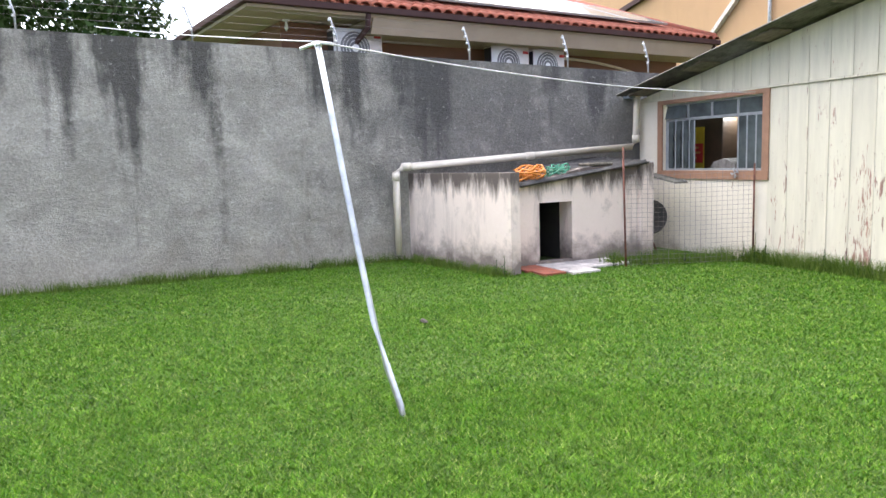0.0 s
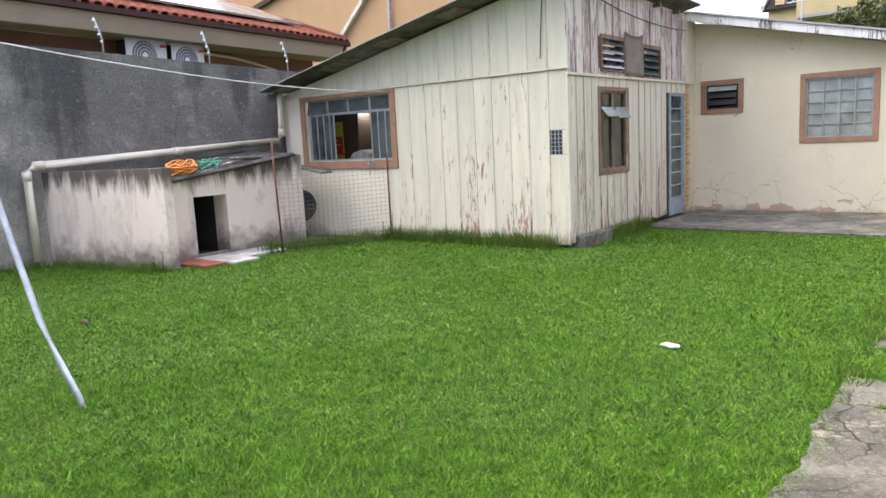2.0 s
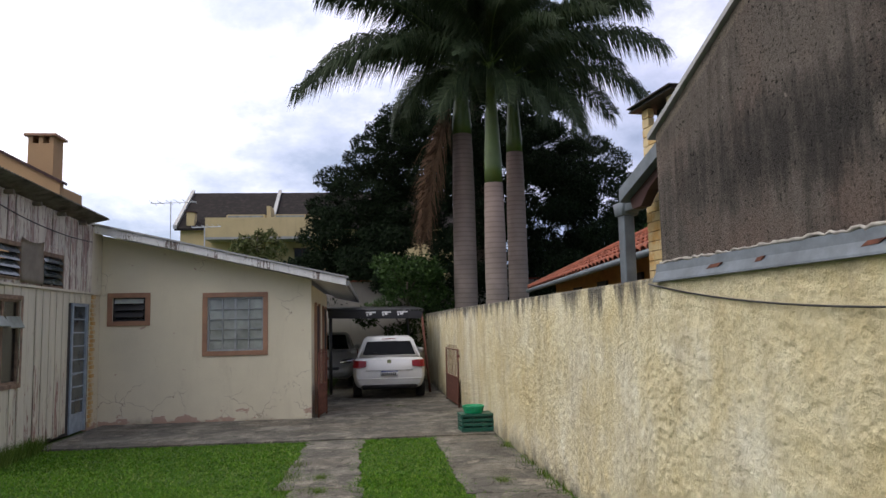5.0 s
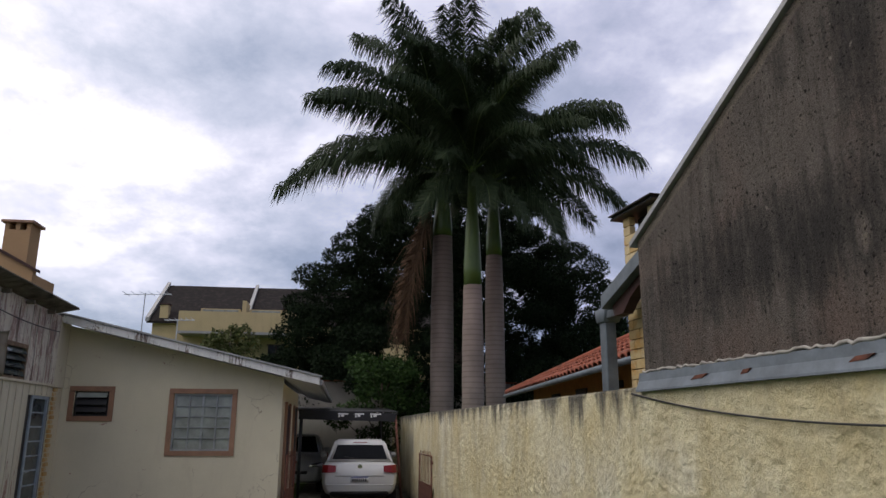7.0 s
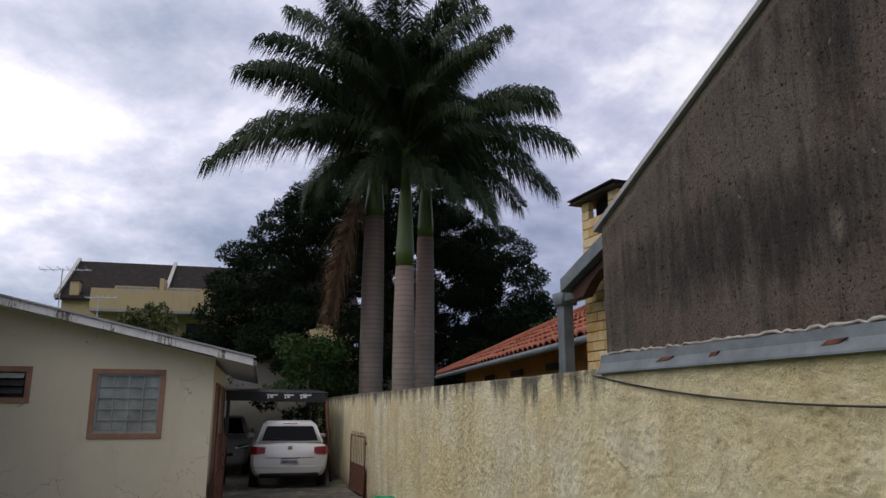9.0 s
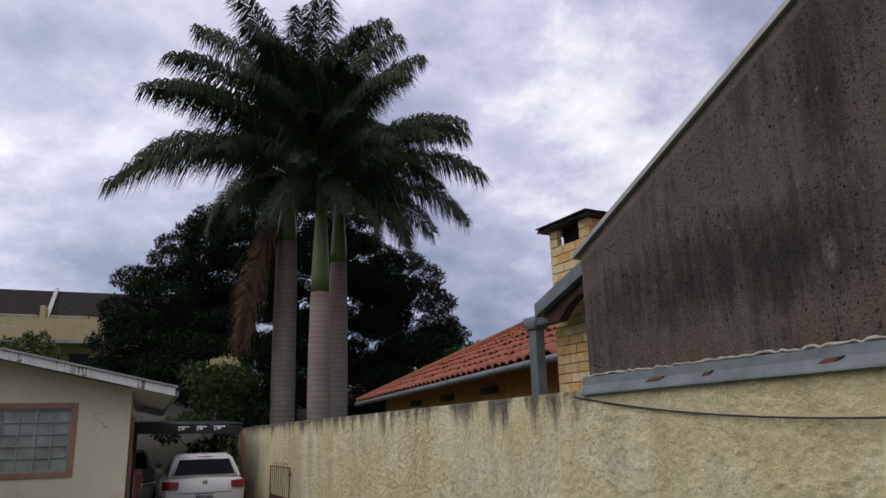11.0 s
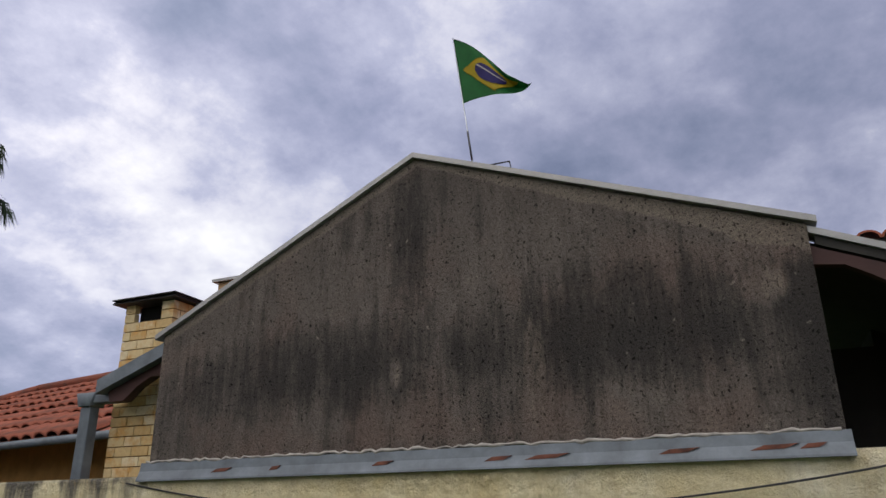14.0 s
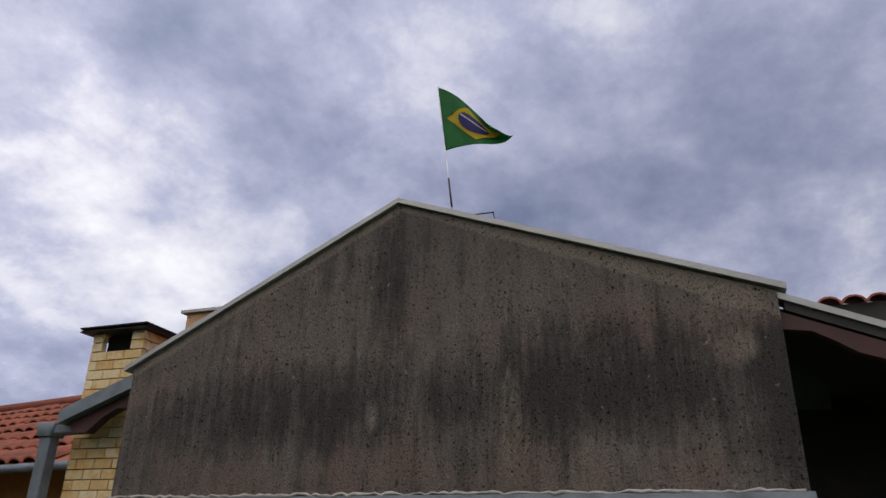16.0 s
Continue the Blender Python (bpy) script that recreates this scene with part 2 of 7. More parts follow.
def m_yellow_wall():
    k = Mat("rough_yellow_limewash", 0.95)
    z, y = k.axis(2), k.axis(1)
    base = k.ramp(k.noise(1.0, 8, 0.7), [(0.34, (0.59, 0.50, 0.28)), (0.5, (0.66, 0.60, 0.40)), (0.64, (0.73, 0.70, 0.56))])
    ochre = k.ramp(k.noise(0.9, 8, 0.68, k.scaled((1.5, 1.5, 0.6)), 0.3), [(0.52, 0.0), (0.68, 0.38)])
    col = k.mix(ochre, base, (0.63, 0.50, 0.21))
    grime = k.ramp(k.noise(1.5, 9, 0.75, k.scaled((1.8, 1.8, 0.55))), [(0.46, 0.0), (0.70, 0.65)])
    col = k.mix(grime, col, (0.33, 0.27, 0.16))
    tongue = k.math("ADD", k.span(z, 1.45, 1.93), k.math("MULTIPLY", k.math("SUBTRACT", k.noise(1, 8, 0.7, k.scaled((5, 5, 0.7))), 0.60), 2.6))
    col = k.mix(k.math("MULTIPLY", k.ramp(tongue, [(0.35, 0.0), (0.8, 0.95)]), k.ramp(k.span(y, 3.9, 4.5), [(0.0, 0.0), (1.0, 1.0)])), col, (0.085, 0.08, 0.07))
    foot = k.math("ADD", k.span(z, 0.45, 0.0), k.math("MULTIPLY", k.math("SUBTRACT", k.noise(4, 7), 0.6), 1.6))
    col = k.mix(k.ramp(foot, [(0.25, 0.0), (0.9, 0.85)]), col, (0.12, 0.11, 0.085))
    top = k.math("ADD", k.span(z, 1.84, 1.97), k.math("MULTIPLY", k.math("SUBTRACT", k.noise(7, 6, 0.7), 0.55), 2.0))
    col = k.mix(k.math("MULTIPLY", k.ramp(top, [(0.2, 0.0), (0.8, 0.9)]), k.ramp(k.span(y, 3.9, 4.4), [(0.0, 0.0), (1.0, 1.0)])), col, (0.06, 0.057, 0.05))
    rust = k.ramp(k.noise(5.5, 3), [(0.77, 0.0), (0.80, 0.8)])
    col = k.mix(rust, col, (0.33, 0.13, 0.05))
    # thrown-on render: separate pellets on a lumpy bed, dirt between them
    pellet = k.ramp(k.noise(36, 5, 0.7), [(0.44, 0.0), (0.66, 1.0)])
    lump = k.noise(11, 7, 0.66)
    grain = k.noise(95, 4, 0.7)
    col = k.mix(k.math("MULTIPLY", k.ramp(k.noise(17, 5, 0.7), [(0.55, 0.0), (0.68, 0.5)]), 0.7), col, (0.36, 0.28, 0.14))
    k.color(k.mix(0.15, col, grain, "OVERLAY"))
    k.bump(k.math("ADD", k.math("ADD", k.math("MULTIPLY", pellet, 0.45), lump), k.math("MULTIPLY", grain, 0.16)), 0.6, 0.026)
    return k.m


def m_painted(name, base, dirt=(0.25, 0.22, 0.17), amount=0.5, lowz=0.5, rough=0.85, head=None, cracked=False):
    """Painted render: faint mottling, runs of dirt, a splashed foot."""
    k = Mat(name, rough)
    z = k.axis(2)
    mot = k.noise(1.6, 7, 0.6)
    col = k.ramp(mot, [(0.3, tuple(c * 0.9 for c in base)), (0.7, base)])
    run = k.ramp(k.noise(1, 8, 0.72, k.scaled((2.8, 2.8, 0.5)), 0.4), [(0.54, 0.0), (0.78, amount)])
    col = k.mix(run, col, dirt)
    foot = k.math("ADD", k.span(z, lowz, 0.0), k.math("MULTIPLY", k.math("SUBTRACT", k.noise(3, 7, 0.7), 0.42 if head else 0.60), 2.0))
    col = k.mix(k.ramp(foot, [(0.3, 0.0), (1.0, 0.8)]), col, dirt)
    if head:
        up = k.math("ADD", k.math("MULTIPLY", k.span(z, *head), 1.25), k.math("MULTIPLY", k.math("SUBTRACT", k.noise(1, 8, 0.7, k.scaled((5, 5, 1.0)), 0.3), 0.58), 3.0))
        col = k.mix(k.ramp(up, [(0.25, 0.0), (0.95, 0.95)]), col, dirt)
    if cracked:
        wv = k.n("ShaderNodeVectorMath")
        wv.operation = "MULTIPLY_ADD"
        nz = k.n("ShaderNodeTexNoise")
        nz.inputs["Scale"].default_value, nz.inputs["Detail"].default_value = 3.0, 6
        k.l(k.co, nz.inputs["Vector"])
        k.l(nz.outputs["Color"], wv.inputs[0])
        wv.inputs[1].default_value = (0.5, 0.5, 0.5)
        k.l(k.co, wv.inputs[2])
        line = k.ramp(k.voronoi(1.7, wv.outputs[0], "DISTANCE_TO_EDGE"), [(0.0, 0.8), (0.010, 0.0)])
        some = k.ramp(k.math("ADD", k.noise(0.9, 3), k.math("MULTIPLY", k.span(z, 1.4, 0.1), 0.22)), [(0.60, 0.0), (0.66, 1.0)])
        col = k.mix(k.math("MULTIPLY", line, some), col, (0.20, 0.14, 0.10))
        blown = k.math("ADD", k.span(z, 0.30, 0.02), k.math("MULTIPLY", k.math("SUBTRACT", k.noise(1.0, 6, 0.65, k.scaled((2.6, 2.6, 5.0))), 0.56), 5.5))
        col = k.mix(k.ramp(blown, [(0.62, 0.0), (0.68, 0.9)]), col, (0.40, 0.26, 0.20))
    grain = k.noise(55, 5, 0.7)
    k.color(k.mix(0.18, col, grain, "OVERLAY"))
    k.bump(k.math("ADD", grain, k.noise(6, 4)), 0.25, 0.006)
    return k.m


def m_board(name, base, under, worn, lowz):
    """Old painted boards: flakes lost to the wood, more towards the foot; each board a shade of its own."""
    k = Mat(name, 0.8)
    z = k.axis(2)
    tone = k.rnd()
    off = k.n("ShaderNodeVectorMath")
    off.operation = "ADD"
    cmb = k.n("ShaderNodeCombineXYZ")
    for i, f in enumerate((37.0, 91.0, 53.0)):
        k.l(k.math("MULTIPLY", tone, f), cmb.inputs[i])
    k.l(k.co, off.inputs[0])
    k.l(cmb.outputs[0], off.inputs[1])
    v = off.outputs[0]
    col = k.ramp(k.noise(1, 6, 0.6, k.scaled((7, 7, 0.8), v)), [(0.3, tuple(c * 0.80 for c in base)), (0.6, base), (0.8, tuple(min(1, c * 1.06) for c in base))])
    col = k.mix(k.math("MULTIPLY", tone, 0.22), col, tuple(c * 0.62 for c in base))
    fl = k.noise(1.0, 9, 0.74, k.scaled((26, 26, 4.0), v), 0.4)
    area = k.noise(0.9, 4, 0.5, k.scaled((2.5, 2.5, 0.8), v))
    lost = k.math("ADD", k.math("ADD", fl, k.math("MULTIPLY", k.math("SUBTRACT", area, 0.5), 0.5)), k.math("MULTIPLY", k.span(z, lowz, 0.0), 0.10))
    m = k.ramp(lost, [(worn, 0.0), (worn + 0.03, 1.0)])
    wood = k.mix(k.ramp(k.noise(1, 5, 0.6, k.scaled((40, 40, 1.5), v)), [(0.4, 0.0), (0.6, 1.0)]), under, tuple(c * 0.6 for c in under))
    col = k.mix(m, col, wood)
    foot = k.math("ADD", k.span(z, 0.35, 0.0), k.math("MULTIPLY", k.math("SUBTRACT", k.noise(5, 6), 0.6), 1.4))
    col = k.mix(k.ramp(foot, [(0.3, 0.0), (1.0, 0.8)]), col, (0.13, 0.12, 0.08))
    k.color(col)
    k.bump(k.math("SUBTRACT", k.math("MULTIPLY", k.noise(1, 6, 0.7, k.scaled((60, 60, 3), v)), 0.5), m), 0.35, 0.006)
    return k.m


def m_concrete():
    k = Mat("cracked_concrete", 0.92, 0, 0.25)
    col = k.ramp(k.noise(1.6, 9, 0.74), [(0.36, (0.072, 0.068, 0.056)), (0.5, (0.128, 0.120, 0.099)), (0.62, (0.22, 0.207, 0.168))])
    col = k.mix(k.ramp(k.noise(0.55, 4), [(0.50, 0.0), (0.66, 0.35)]), col, (0.20, 0.160, 0.115))
    # bare sandy patches and dark mossy ones
    col = k.mix(k.ramp(k.noise(2.1, 9, 0.75, None, 0.4), [(0.54, 0.0), (0.62, 0.7)]), col, (0.34, 0.31, 0.24))
    col = k.mix(k.ramp(k.noise(2.9, 9, 0.75), [(0.52, 0.0), (0.66, 0.75)]), col, (0.085, 0.082, 0.066))

    def warped(amount, scale):
        wv = k.n("ShaderNodeVectorMath")
        wv.operation = "MULTIPLY_ADD"
        nz = k.n("ShaderNodeTexNoise")
        nz.inputs["Scale"].default_value, nz.inputs["Detail"].default_value = scale, 6
        k.l(k.co, nz.inputs["Vector"])
        k.l(nz.outputs["Color"], wv.inputs[0])
        wv.inputs[1].default_value = (amount, amount, amount)
        k.l(k.co, wv.inputs[2])
        return wv.outputs[0]
    main = k.ramp(k.voronoi(1.7, warped(0.45, 2.6), "DISTANCE_TO_EDGE"), [(0.0, 0.95), (0.006, 0.7), (0.018, 0.0)])
    main = k.math("MULTIPLY", main, k.ramp(k.noise(1.9, 4, 0.6), [(0.40, 0.15), (0.56, 1.0)]))
    fine = k.ramp(k.voronoi(5.5, warped(0.25, 5.0), "DISTANCE_TO_EDGE"), [(0.0, 0.6), (0.028, 0.0)])
    fine = k.math("MULTIPLY", fine, k.ramp(k.noise(1.1, 5, 0.6), [(0.42, 0.0), (0.56, 1.0)]))
    cracks = k.math("MAXIMUM", main, fine)
    col = k.mix(cracks, col, (0.040, 0.040, 0.026))
    g = k.noise(38, 6, 0.85)
    grit = k.ramp(k.noise(70, 3, 0.6), [(0.60, 0.0), (0.70, 0.5)])
    col = k.mix(grit, col, (0.42, 0.40, 0.34))
    k.color(k.mix(0.75, col, g, "OVERLAY"))
    k.bump(k.math("SUBTRACT", k.math("ADD", k.math("MULTIPLY", g, 0.8), k.noise(9, 5, 0.7)), k.math("MULTIPLY", cracks, 1.2)), 0.9, 0.018)
    return k.m


def m_ground():
    k = Mat("soil_under_grass", 1.0)
    col = k.ramp(k.noise(1.5, 8, 0.7), [(0.3, (0.035, 0.07, 0.008)), (0.6, (0.06, 0.115, 0.012)), (0.75, (0.10, 0.13, 0.03))])
    k.color(k.mix(0.5, col, k.noise(60, 5, 0.8), "OVERLAY"))
    k.bump(k.noise(50, 5, 0.8), 0.8, 0.03)
    return k.m


def m_grass():
    k = Mat("lawn_grass_blades", 0.6, 0, 0.16)
    r = k.island()
    pat = k.noise(1.4, 8, 0.68)
    a = k.ramp(r, [(0.0, (0.020, 0.075, 0.002)), (0.5, (0.062, 0.180, 0.004)), (0.92, (0.130, 0.236, 0.014)), (0.975, (0.26, 0.33, 0.08))])
    b = k.ramp(r, [(0.0, (0.032, 0.092, 0.003)), (0.6, (0.095, 0.218, 0.009)), (0.90, (0.170, 0.305, 0.030)), (0.96, (0.30, 0.35, 0.11))])
    tuft = k.ramp(k.noise(7.0, 5, 0.7), [(0.38, 0.72), (0.62, 1.16)])
    k.color(k.mix(1.0, k.mix(k.ramp(pat, [(0.42, 0.0), (0.64, 0.9)]), a, b), tuft, "MULTIPLY"))
    k.b.inputs["Subsurface Weight"].default_value = 0.0
    return k.m


def m_tile(name, base, spec=0.4):
    k = Mat(name, 0.9, 0, spec)
    t = k.rnd()
    col = k.mix(k.ramp(t, [(0.0, 0.0), (1.0, 0.8)]), base, tuple(c * 0.66 for c in base))
    lich = k.ramp(k.noise(4.2, 7, 0.75), [(0.50, 0.0), (0.66, 0.8)])
    col = k.mix(lich, col, (0.055, 0.045, 0.04))
    k.color(k.mix(0.3, col, k.noise(60, 4, 0.7), "OVERLAY"))
    k.bump(k.noise(40, 4), 0.3, 0.006)
    return k.m


def m_glass(name, tint=(0.75, 0.8, 0.8), rough=0.05, alpha=1.0):
    k = Mat(name, rough, 0.0)
    k.color(tint)
    k.b.inputs["Transmission Weight"].default_value = alpha
    k.b.inputs["IOR"].default_value = 1.45
    k.bump(k.noise(9, 3), 0.05, 0.004)
    return k.m


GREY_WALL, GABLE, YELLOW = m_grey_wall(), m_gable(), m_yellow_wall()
CREAM = m_painted("cream_house_paint", (0.66, 0.61, 0.455), (0.30, 0.24, 0.17), 0.25, 0.22, 0.85, None, True)
KENNEL = m_painted("mouldy_whitewash", (0.76, 0.66, 0.57), (0.075, 0.06, 0.05), 0.6, 0.5, 0.85, (0.82, 1.28))
SHED_RENDER = m_painted("cream_shed_render", (0.70, 0.65, 0.53), (0.3, 0.24, 0.19), 0.3, 0.35)
BOARD = m_board("flaking_cream_boards", (0.64, 0.605, 0.475), (0.36, 0.215, 0.17), 0.64, 2.2)
BOARD_WORN = m_board("bare_pinkish_boards", (0.66, 0.63, 0.54), (0.38, 0.28, 0.25), 0.565, 9.0)
BATTEN = m_board("flaking_cream_battens", (0.64, 0.60, 0.47), (0.27, 0.18, 0.14), 0.63, 2.5)
CONCRETE, SOIL, GRASS = m_concrete(), m_ground(), m_grass()
TERRACOTTA = m_tile("terracotta_tile", (0.31, 0.095, 0.055))
BLACK_TILE = m_tile("dark_slate_tile", (0.030, 0.026, 0.025), 0.1)
BROWN_TRIM = simple("brown_window_paint", (0.30, 0.165, 0.10), 0.55)
MAROON = simple("maroon_paint", (0.045, 0.016, 0.014), 0.75)
OLD_WOOD = simple("grey_old_wood", (0.17, 0.145, 0.11), 0.9, 0, 0.3, 9, 0.3)
OCHRE = m_painted("ochre_neighbour_render", (0.42, 0.265, 0.135), (0.2, 0.13, 0.08), 0.2, 0.1)
TAN_BRICK = m_painted("tan_soffit_render", (0.40, 0.33, 0.25), (0.2, 0.15, 0.11), 0.2, 0.1)
BROWN_WALL = m_painted("brown_brick_render", (0.19, 0.10, 0.065), (0.1, 0.06, 0.04), 0.3, 0.1)
STEEL = simple("galvanised_steel", (0.46, 0.50, 0.53), 0.42, 0.75, 0.2, 9)
GREY_METAL = simple("grey_flashing_metal", (0.13, 0.155, 0.18), 0.55, 0.1, 0.25, 5)
PVC = simple("cream_pvc", (0.62, 0.57, 0.46), 0.35, 0, 0.1, 4)
WHITE = simple("white_enamel", (0.72, 0.73, 0.72), 0.4, 0, 0.05)
BLACK = simple("black_plastic", (0.02, 0.02, 0.022), 0.5)
# Near-black for dark parts, and for shade inside shed, kennel and porch
DARK = simple("dark_parts_and_shade", (0.03, 0.028, 0.026), 0.9)
RUST = simple("rusty_iron", (0.15, 0.055, 0.035), 0.75, 0.2, 0.4, 14)
FIBRO = simple("mossy_fibre_cement", (0.12, 0.115, 0.095), 0.9, 0, 0.4, 5, 0.3)
FASCIA = m_board("peeling_white_fascia", (0.72, 0.72, 0.70), (0.19, 0.15, 0.13), 0.61, 9.0)
GLASS = m_glass("window_glass")
FROST = simple("curtained_glass", (0.30, 0.33, 0.30), 0.10, 0, 0.25, 3, 0.02)
DARK_FROST = simple("dusty_dark_glass", (0.07, 0.085, 0.085), 0.10, 0, 0.4, 3, 0.02)
PALE_METAL = simple("pale_roof_edge", (0.31, 0.31, 0.305), 0.4, 0.2, 0.1, 4)


# ---- building helpers ----
def bm_box(bm, lo, hi, bevel=0.0):
    g = bmesh.ops.create_cube(bm, size=1.0)
    vs = g["verts"]
    for v in vs:
        v.co = Vector([lo[i] + (v.co[i] + 0.5) * (hi[i] - lo[i]) for i in range(3)])
    if bevel:
        es = list({e for v in vs for e in v.link_edges})
        bmesh.ops.bevel(bm, geom=es, offset=bevel, segments=1, affect="EDGES")
    return bm


def box(lo, hi, bevel=0.0):
    return bm_box(bmesh.new(), lo, hi, bevel)


def prism(pts, axis, a, b):
    """A flat outline of points, swept along an axis from a to b. The outline lies in the other two axes, in x, y, z order."""
    bm = bmesh.new()
    rest = [i for i in range(3) if i != axis]

    def ring(c):
        vs = []
        for p in pts:
            v = [0, 0, 0]
            v[axis], v[rest[0]], v[rest[1]] = c, p[0], p[1]
            vs.append(bm.verts.new(v))
        return vs
    r0, r1 = ring(a), ring(b)
    bm.faces.new(r0)
    bm.faces.new(r1)
    n = len(pts)
    for i in range(n):
        bm.faces.new((r0[i], r0[(i + 1) % n], r1[(i + 1) % n], r1[i]))
    bmesh.ops.recalc_face_normals(bm, faces=bm.faces)
    return bm


def tube(bm, pts, radii, sides=8, cap=True):
    """A round bar along points, with a radius at each."""
    pts = [Vector(p) for p in pts]
    if isinstance(radii, (int, float)):
        radii = [radii] * len(pts)
    rings = []
    for i, p in enumerate(pts):
        d = (pts[min(i + 1, len(pts) - 1)] - pts[max(i - 1, 0)]).normalized()
        u = d.orthogonal().normalized() if abs(d.z) > 0.9 else d.cross(Vector((0, 0, 1))).normalized()
        if abs(d.z) > 0.9:
            u = (Vector((1, 0, 0)) - d * d.x).normalized()
        w = d.cross(u)
        rings.append([bm.verts.new(p + (u * math.cos(a) + w * math.sin(a)) * radii[i]) for a in [2 * math.pi * k / sides for k in range(sides)]])
    for a, b in zip(rings, rings[1:]):
        for k in range(sides):
            f = bm.faces.new((a[k], a[(k + 1) % sides], b[(k + 1) % sides], b[k]))
            f.smooth = sides > 5
    if cap:
        bm.faces.new(rings[0][::-1])
        bm.faces.new(rings[-1])
    return bm


def bar(pts, r, sides=8):
    return tube(bmesh.new(), pts, r, sides)


def to_mesh(name, bm):
    me = bpy.data.meshes.new(name)
    bm.normal_update()
    bm.to_mesh(me)
    bm.free()
    return me


def part(name, bm, mat, parent=None, label=""):
    """Links a bmesh, or a mesh, as one object under a thing or a part."""
    me = bm if isinstance(bm, bpy.types.Mesh) else to_mesh(name, bm)
    if not me.materials:
        me.materials.append(mat)
    ob = new(name, me)
    if parent is not None:
        ob.parent = parent
    if label:
        ob["label"] = label
    return ob


def thing(name, label, category, at=None, kind="", group=""):
    ob = new(name)
    ob.empty_display_size = 0.1
    if at is not None:
        ob.matrix_basis = at
    return tagged(ob, label, category, group, kind)


def solid(name, bm, mat, label, category="", kind="", group=""):
    return tagged(part(name, bm, mat), label, category, group, kind)


def hole_wall(axis, a, b, u0, u1, v0, v1, holes):
    """One wall, from a to b along its axis, with openings that go through it; u and v are the other two axes."""
    us = sorted({u0, u1, *[h[0] for h in holes], *[h[1] for h in holes]})
    vs = sorted({v0, v1, *[h[2] for h in holes], *[h[3] for h in holes]})

    def full(i, j):
        if not (0 <= i < len(us) - 1 and 0 <= j < len(vs) - 1):
            return False
        cu, cv = (us[i] + us[i + 1]) / 2, (vs[j] + vs[j + 1]) / 2
        return not any(h[0] < cu < h[1] and h[2] < cv < h[3] for h in holes)
    bm = bmesh.new()
    made = {}

    def vert(c, i, j):
        if (c, i, j) not in made:
            p = [us[i], vs[j]]
            p.insert(axis, c)
            made[(c, i, j)] = bm.verts.new(p)
        return made[(c, i, j)]
    for i in range(len(us) - 1):
        for j in range(len(vs) - 1):
            if not full(i, j):
                continue
            for c in (a, b):
                bm.faces.new((vert(c, i, j), vert(c, i + 1, j), vert(c, i + 1, j + 1), vert(c, i, j + 1)))
            for di, dj, e in ((-1, 0, ((i, j), (i, j + 1))), (1, 0, ((i + 1, j), (i + 1, j + 1))), (0, -1, ((i, j), (i + 1, j))), (0, 1, ((i, j + 1), (i + 1, j + 1)))):
                if not full(i + di, j + dj):
                    bm.faces.new((vert(a, *e[0]), vert(a, *e[1]), vert(b, *e[1]), vert(b, *e[0])))
    bmesh.ops.recalc_face_normals(bm, faces=bm.faces)
    return bm

# ---- ground ----
LAWN_Z = 0.0
ground = solid("ground", prism([(-300, -300), (300, -300), (300, 300), (-300, 300)], 2, -0.3, 0.0), SOIL, "mown lawn soil reaching to the horizon", "ground", "structure")


def slab_mesh(x0, x1, y0, y1, z, seed, ragged=0.05, step=0.055):
    """A concrete slab with a ragged, worn outline."""
    rng = np.random.default_rng(seed)

    class Walk:
        v = 0.0
        wild = ragged > 0.02

        def uniform(self, a, b):
            self.v = max(a, min(b, self.v * 0.86 + rng.uniform(a, b) * 0.36))
            return self.v * 0.7 + (rng.normal(0, 0.009) if self.wild else 0.0)
    rng_walk = Walk()
    pts = []
    n = max(2, int((x1 - x0) / step))
    k = max(2, int((y1 - y0) / step))
    pts += [(x0 + (x1 - x0) * i / n, y0 + rng_walk.uniform(-ragged, ragged)) for i in range(n)]
    pts += [(x1 + rng_walk.uniform(-ragged, ragged), y0 + (y1 - y0) * i / k) for i in range(k)]
    pts += [(x1 - (x1 - x0) * i / n, y1 + rng_walk.uniform(-ragged, ragged)) for i in range(n)]
    pts += [(x0 + rng_walk.uniform(-ragged, ragged), y1 - (y1 - y0) * i / k) for i in range(k)]
    return prism(pts, 2, -0.02, z)


pavement = thing("pavement", "cracked grey concrete paving beside the house", "paving", None, "structure")
# x0, x1, y0, y1, top
SLABS = [(-4.05, 2.5, 10.25, 12.79, 0.030), (-0.47, 2.45, 12.81, 24.5, 0.026), (-0.33, 0.45, 7.1, 10.3, 0.012),
         (-0.22, 0.50, 5.0, 7.15, 0.009), (-0.02, 0.57, 4.2, 5.05, 0.010), (-0.24, 0.63, 1.2, 4.28, 0.011),
         (1.50, 2.45, 6.62, 10.3, 0.012), (1.56, 2.45, 5.1, 6.68, 0.009), (1.64, 2.25, 4.15, 4.7, 0.010), (1.68, 2.0, 3.3, 3.85, 0.010)]
for i, (a, b, c, d, z) in enumerate(SLABS):
    part("concrete_slab", slab_mesh(a, b, c, d, z, i, 0.015 if i < 2 else 0.07 if i < 7 else 0.13), CONCRETE, pavement)


def on_slab(x, y, grow=0.0):
    return any(a - grow < x < b + grow and c - grow < y < d + grow for a, b, c, d, z in SLABS)


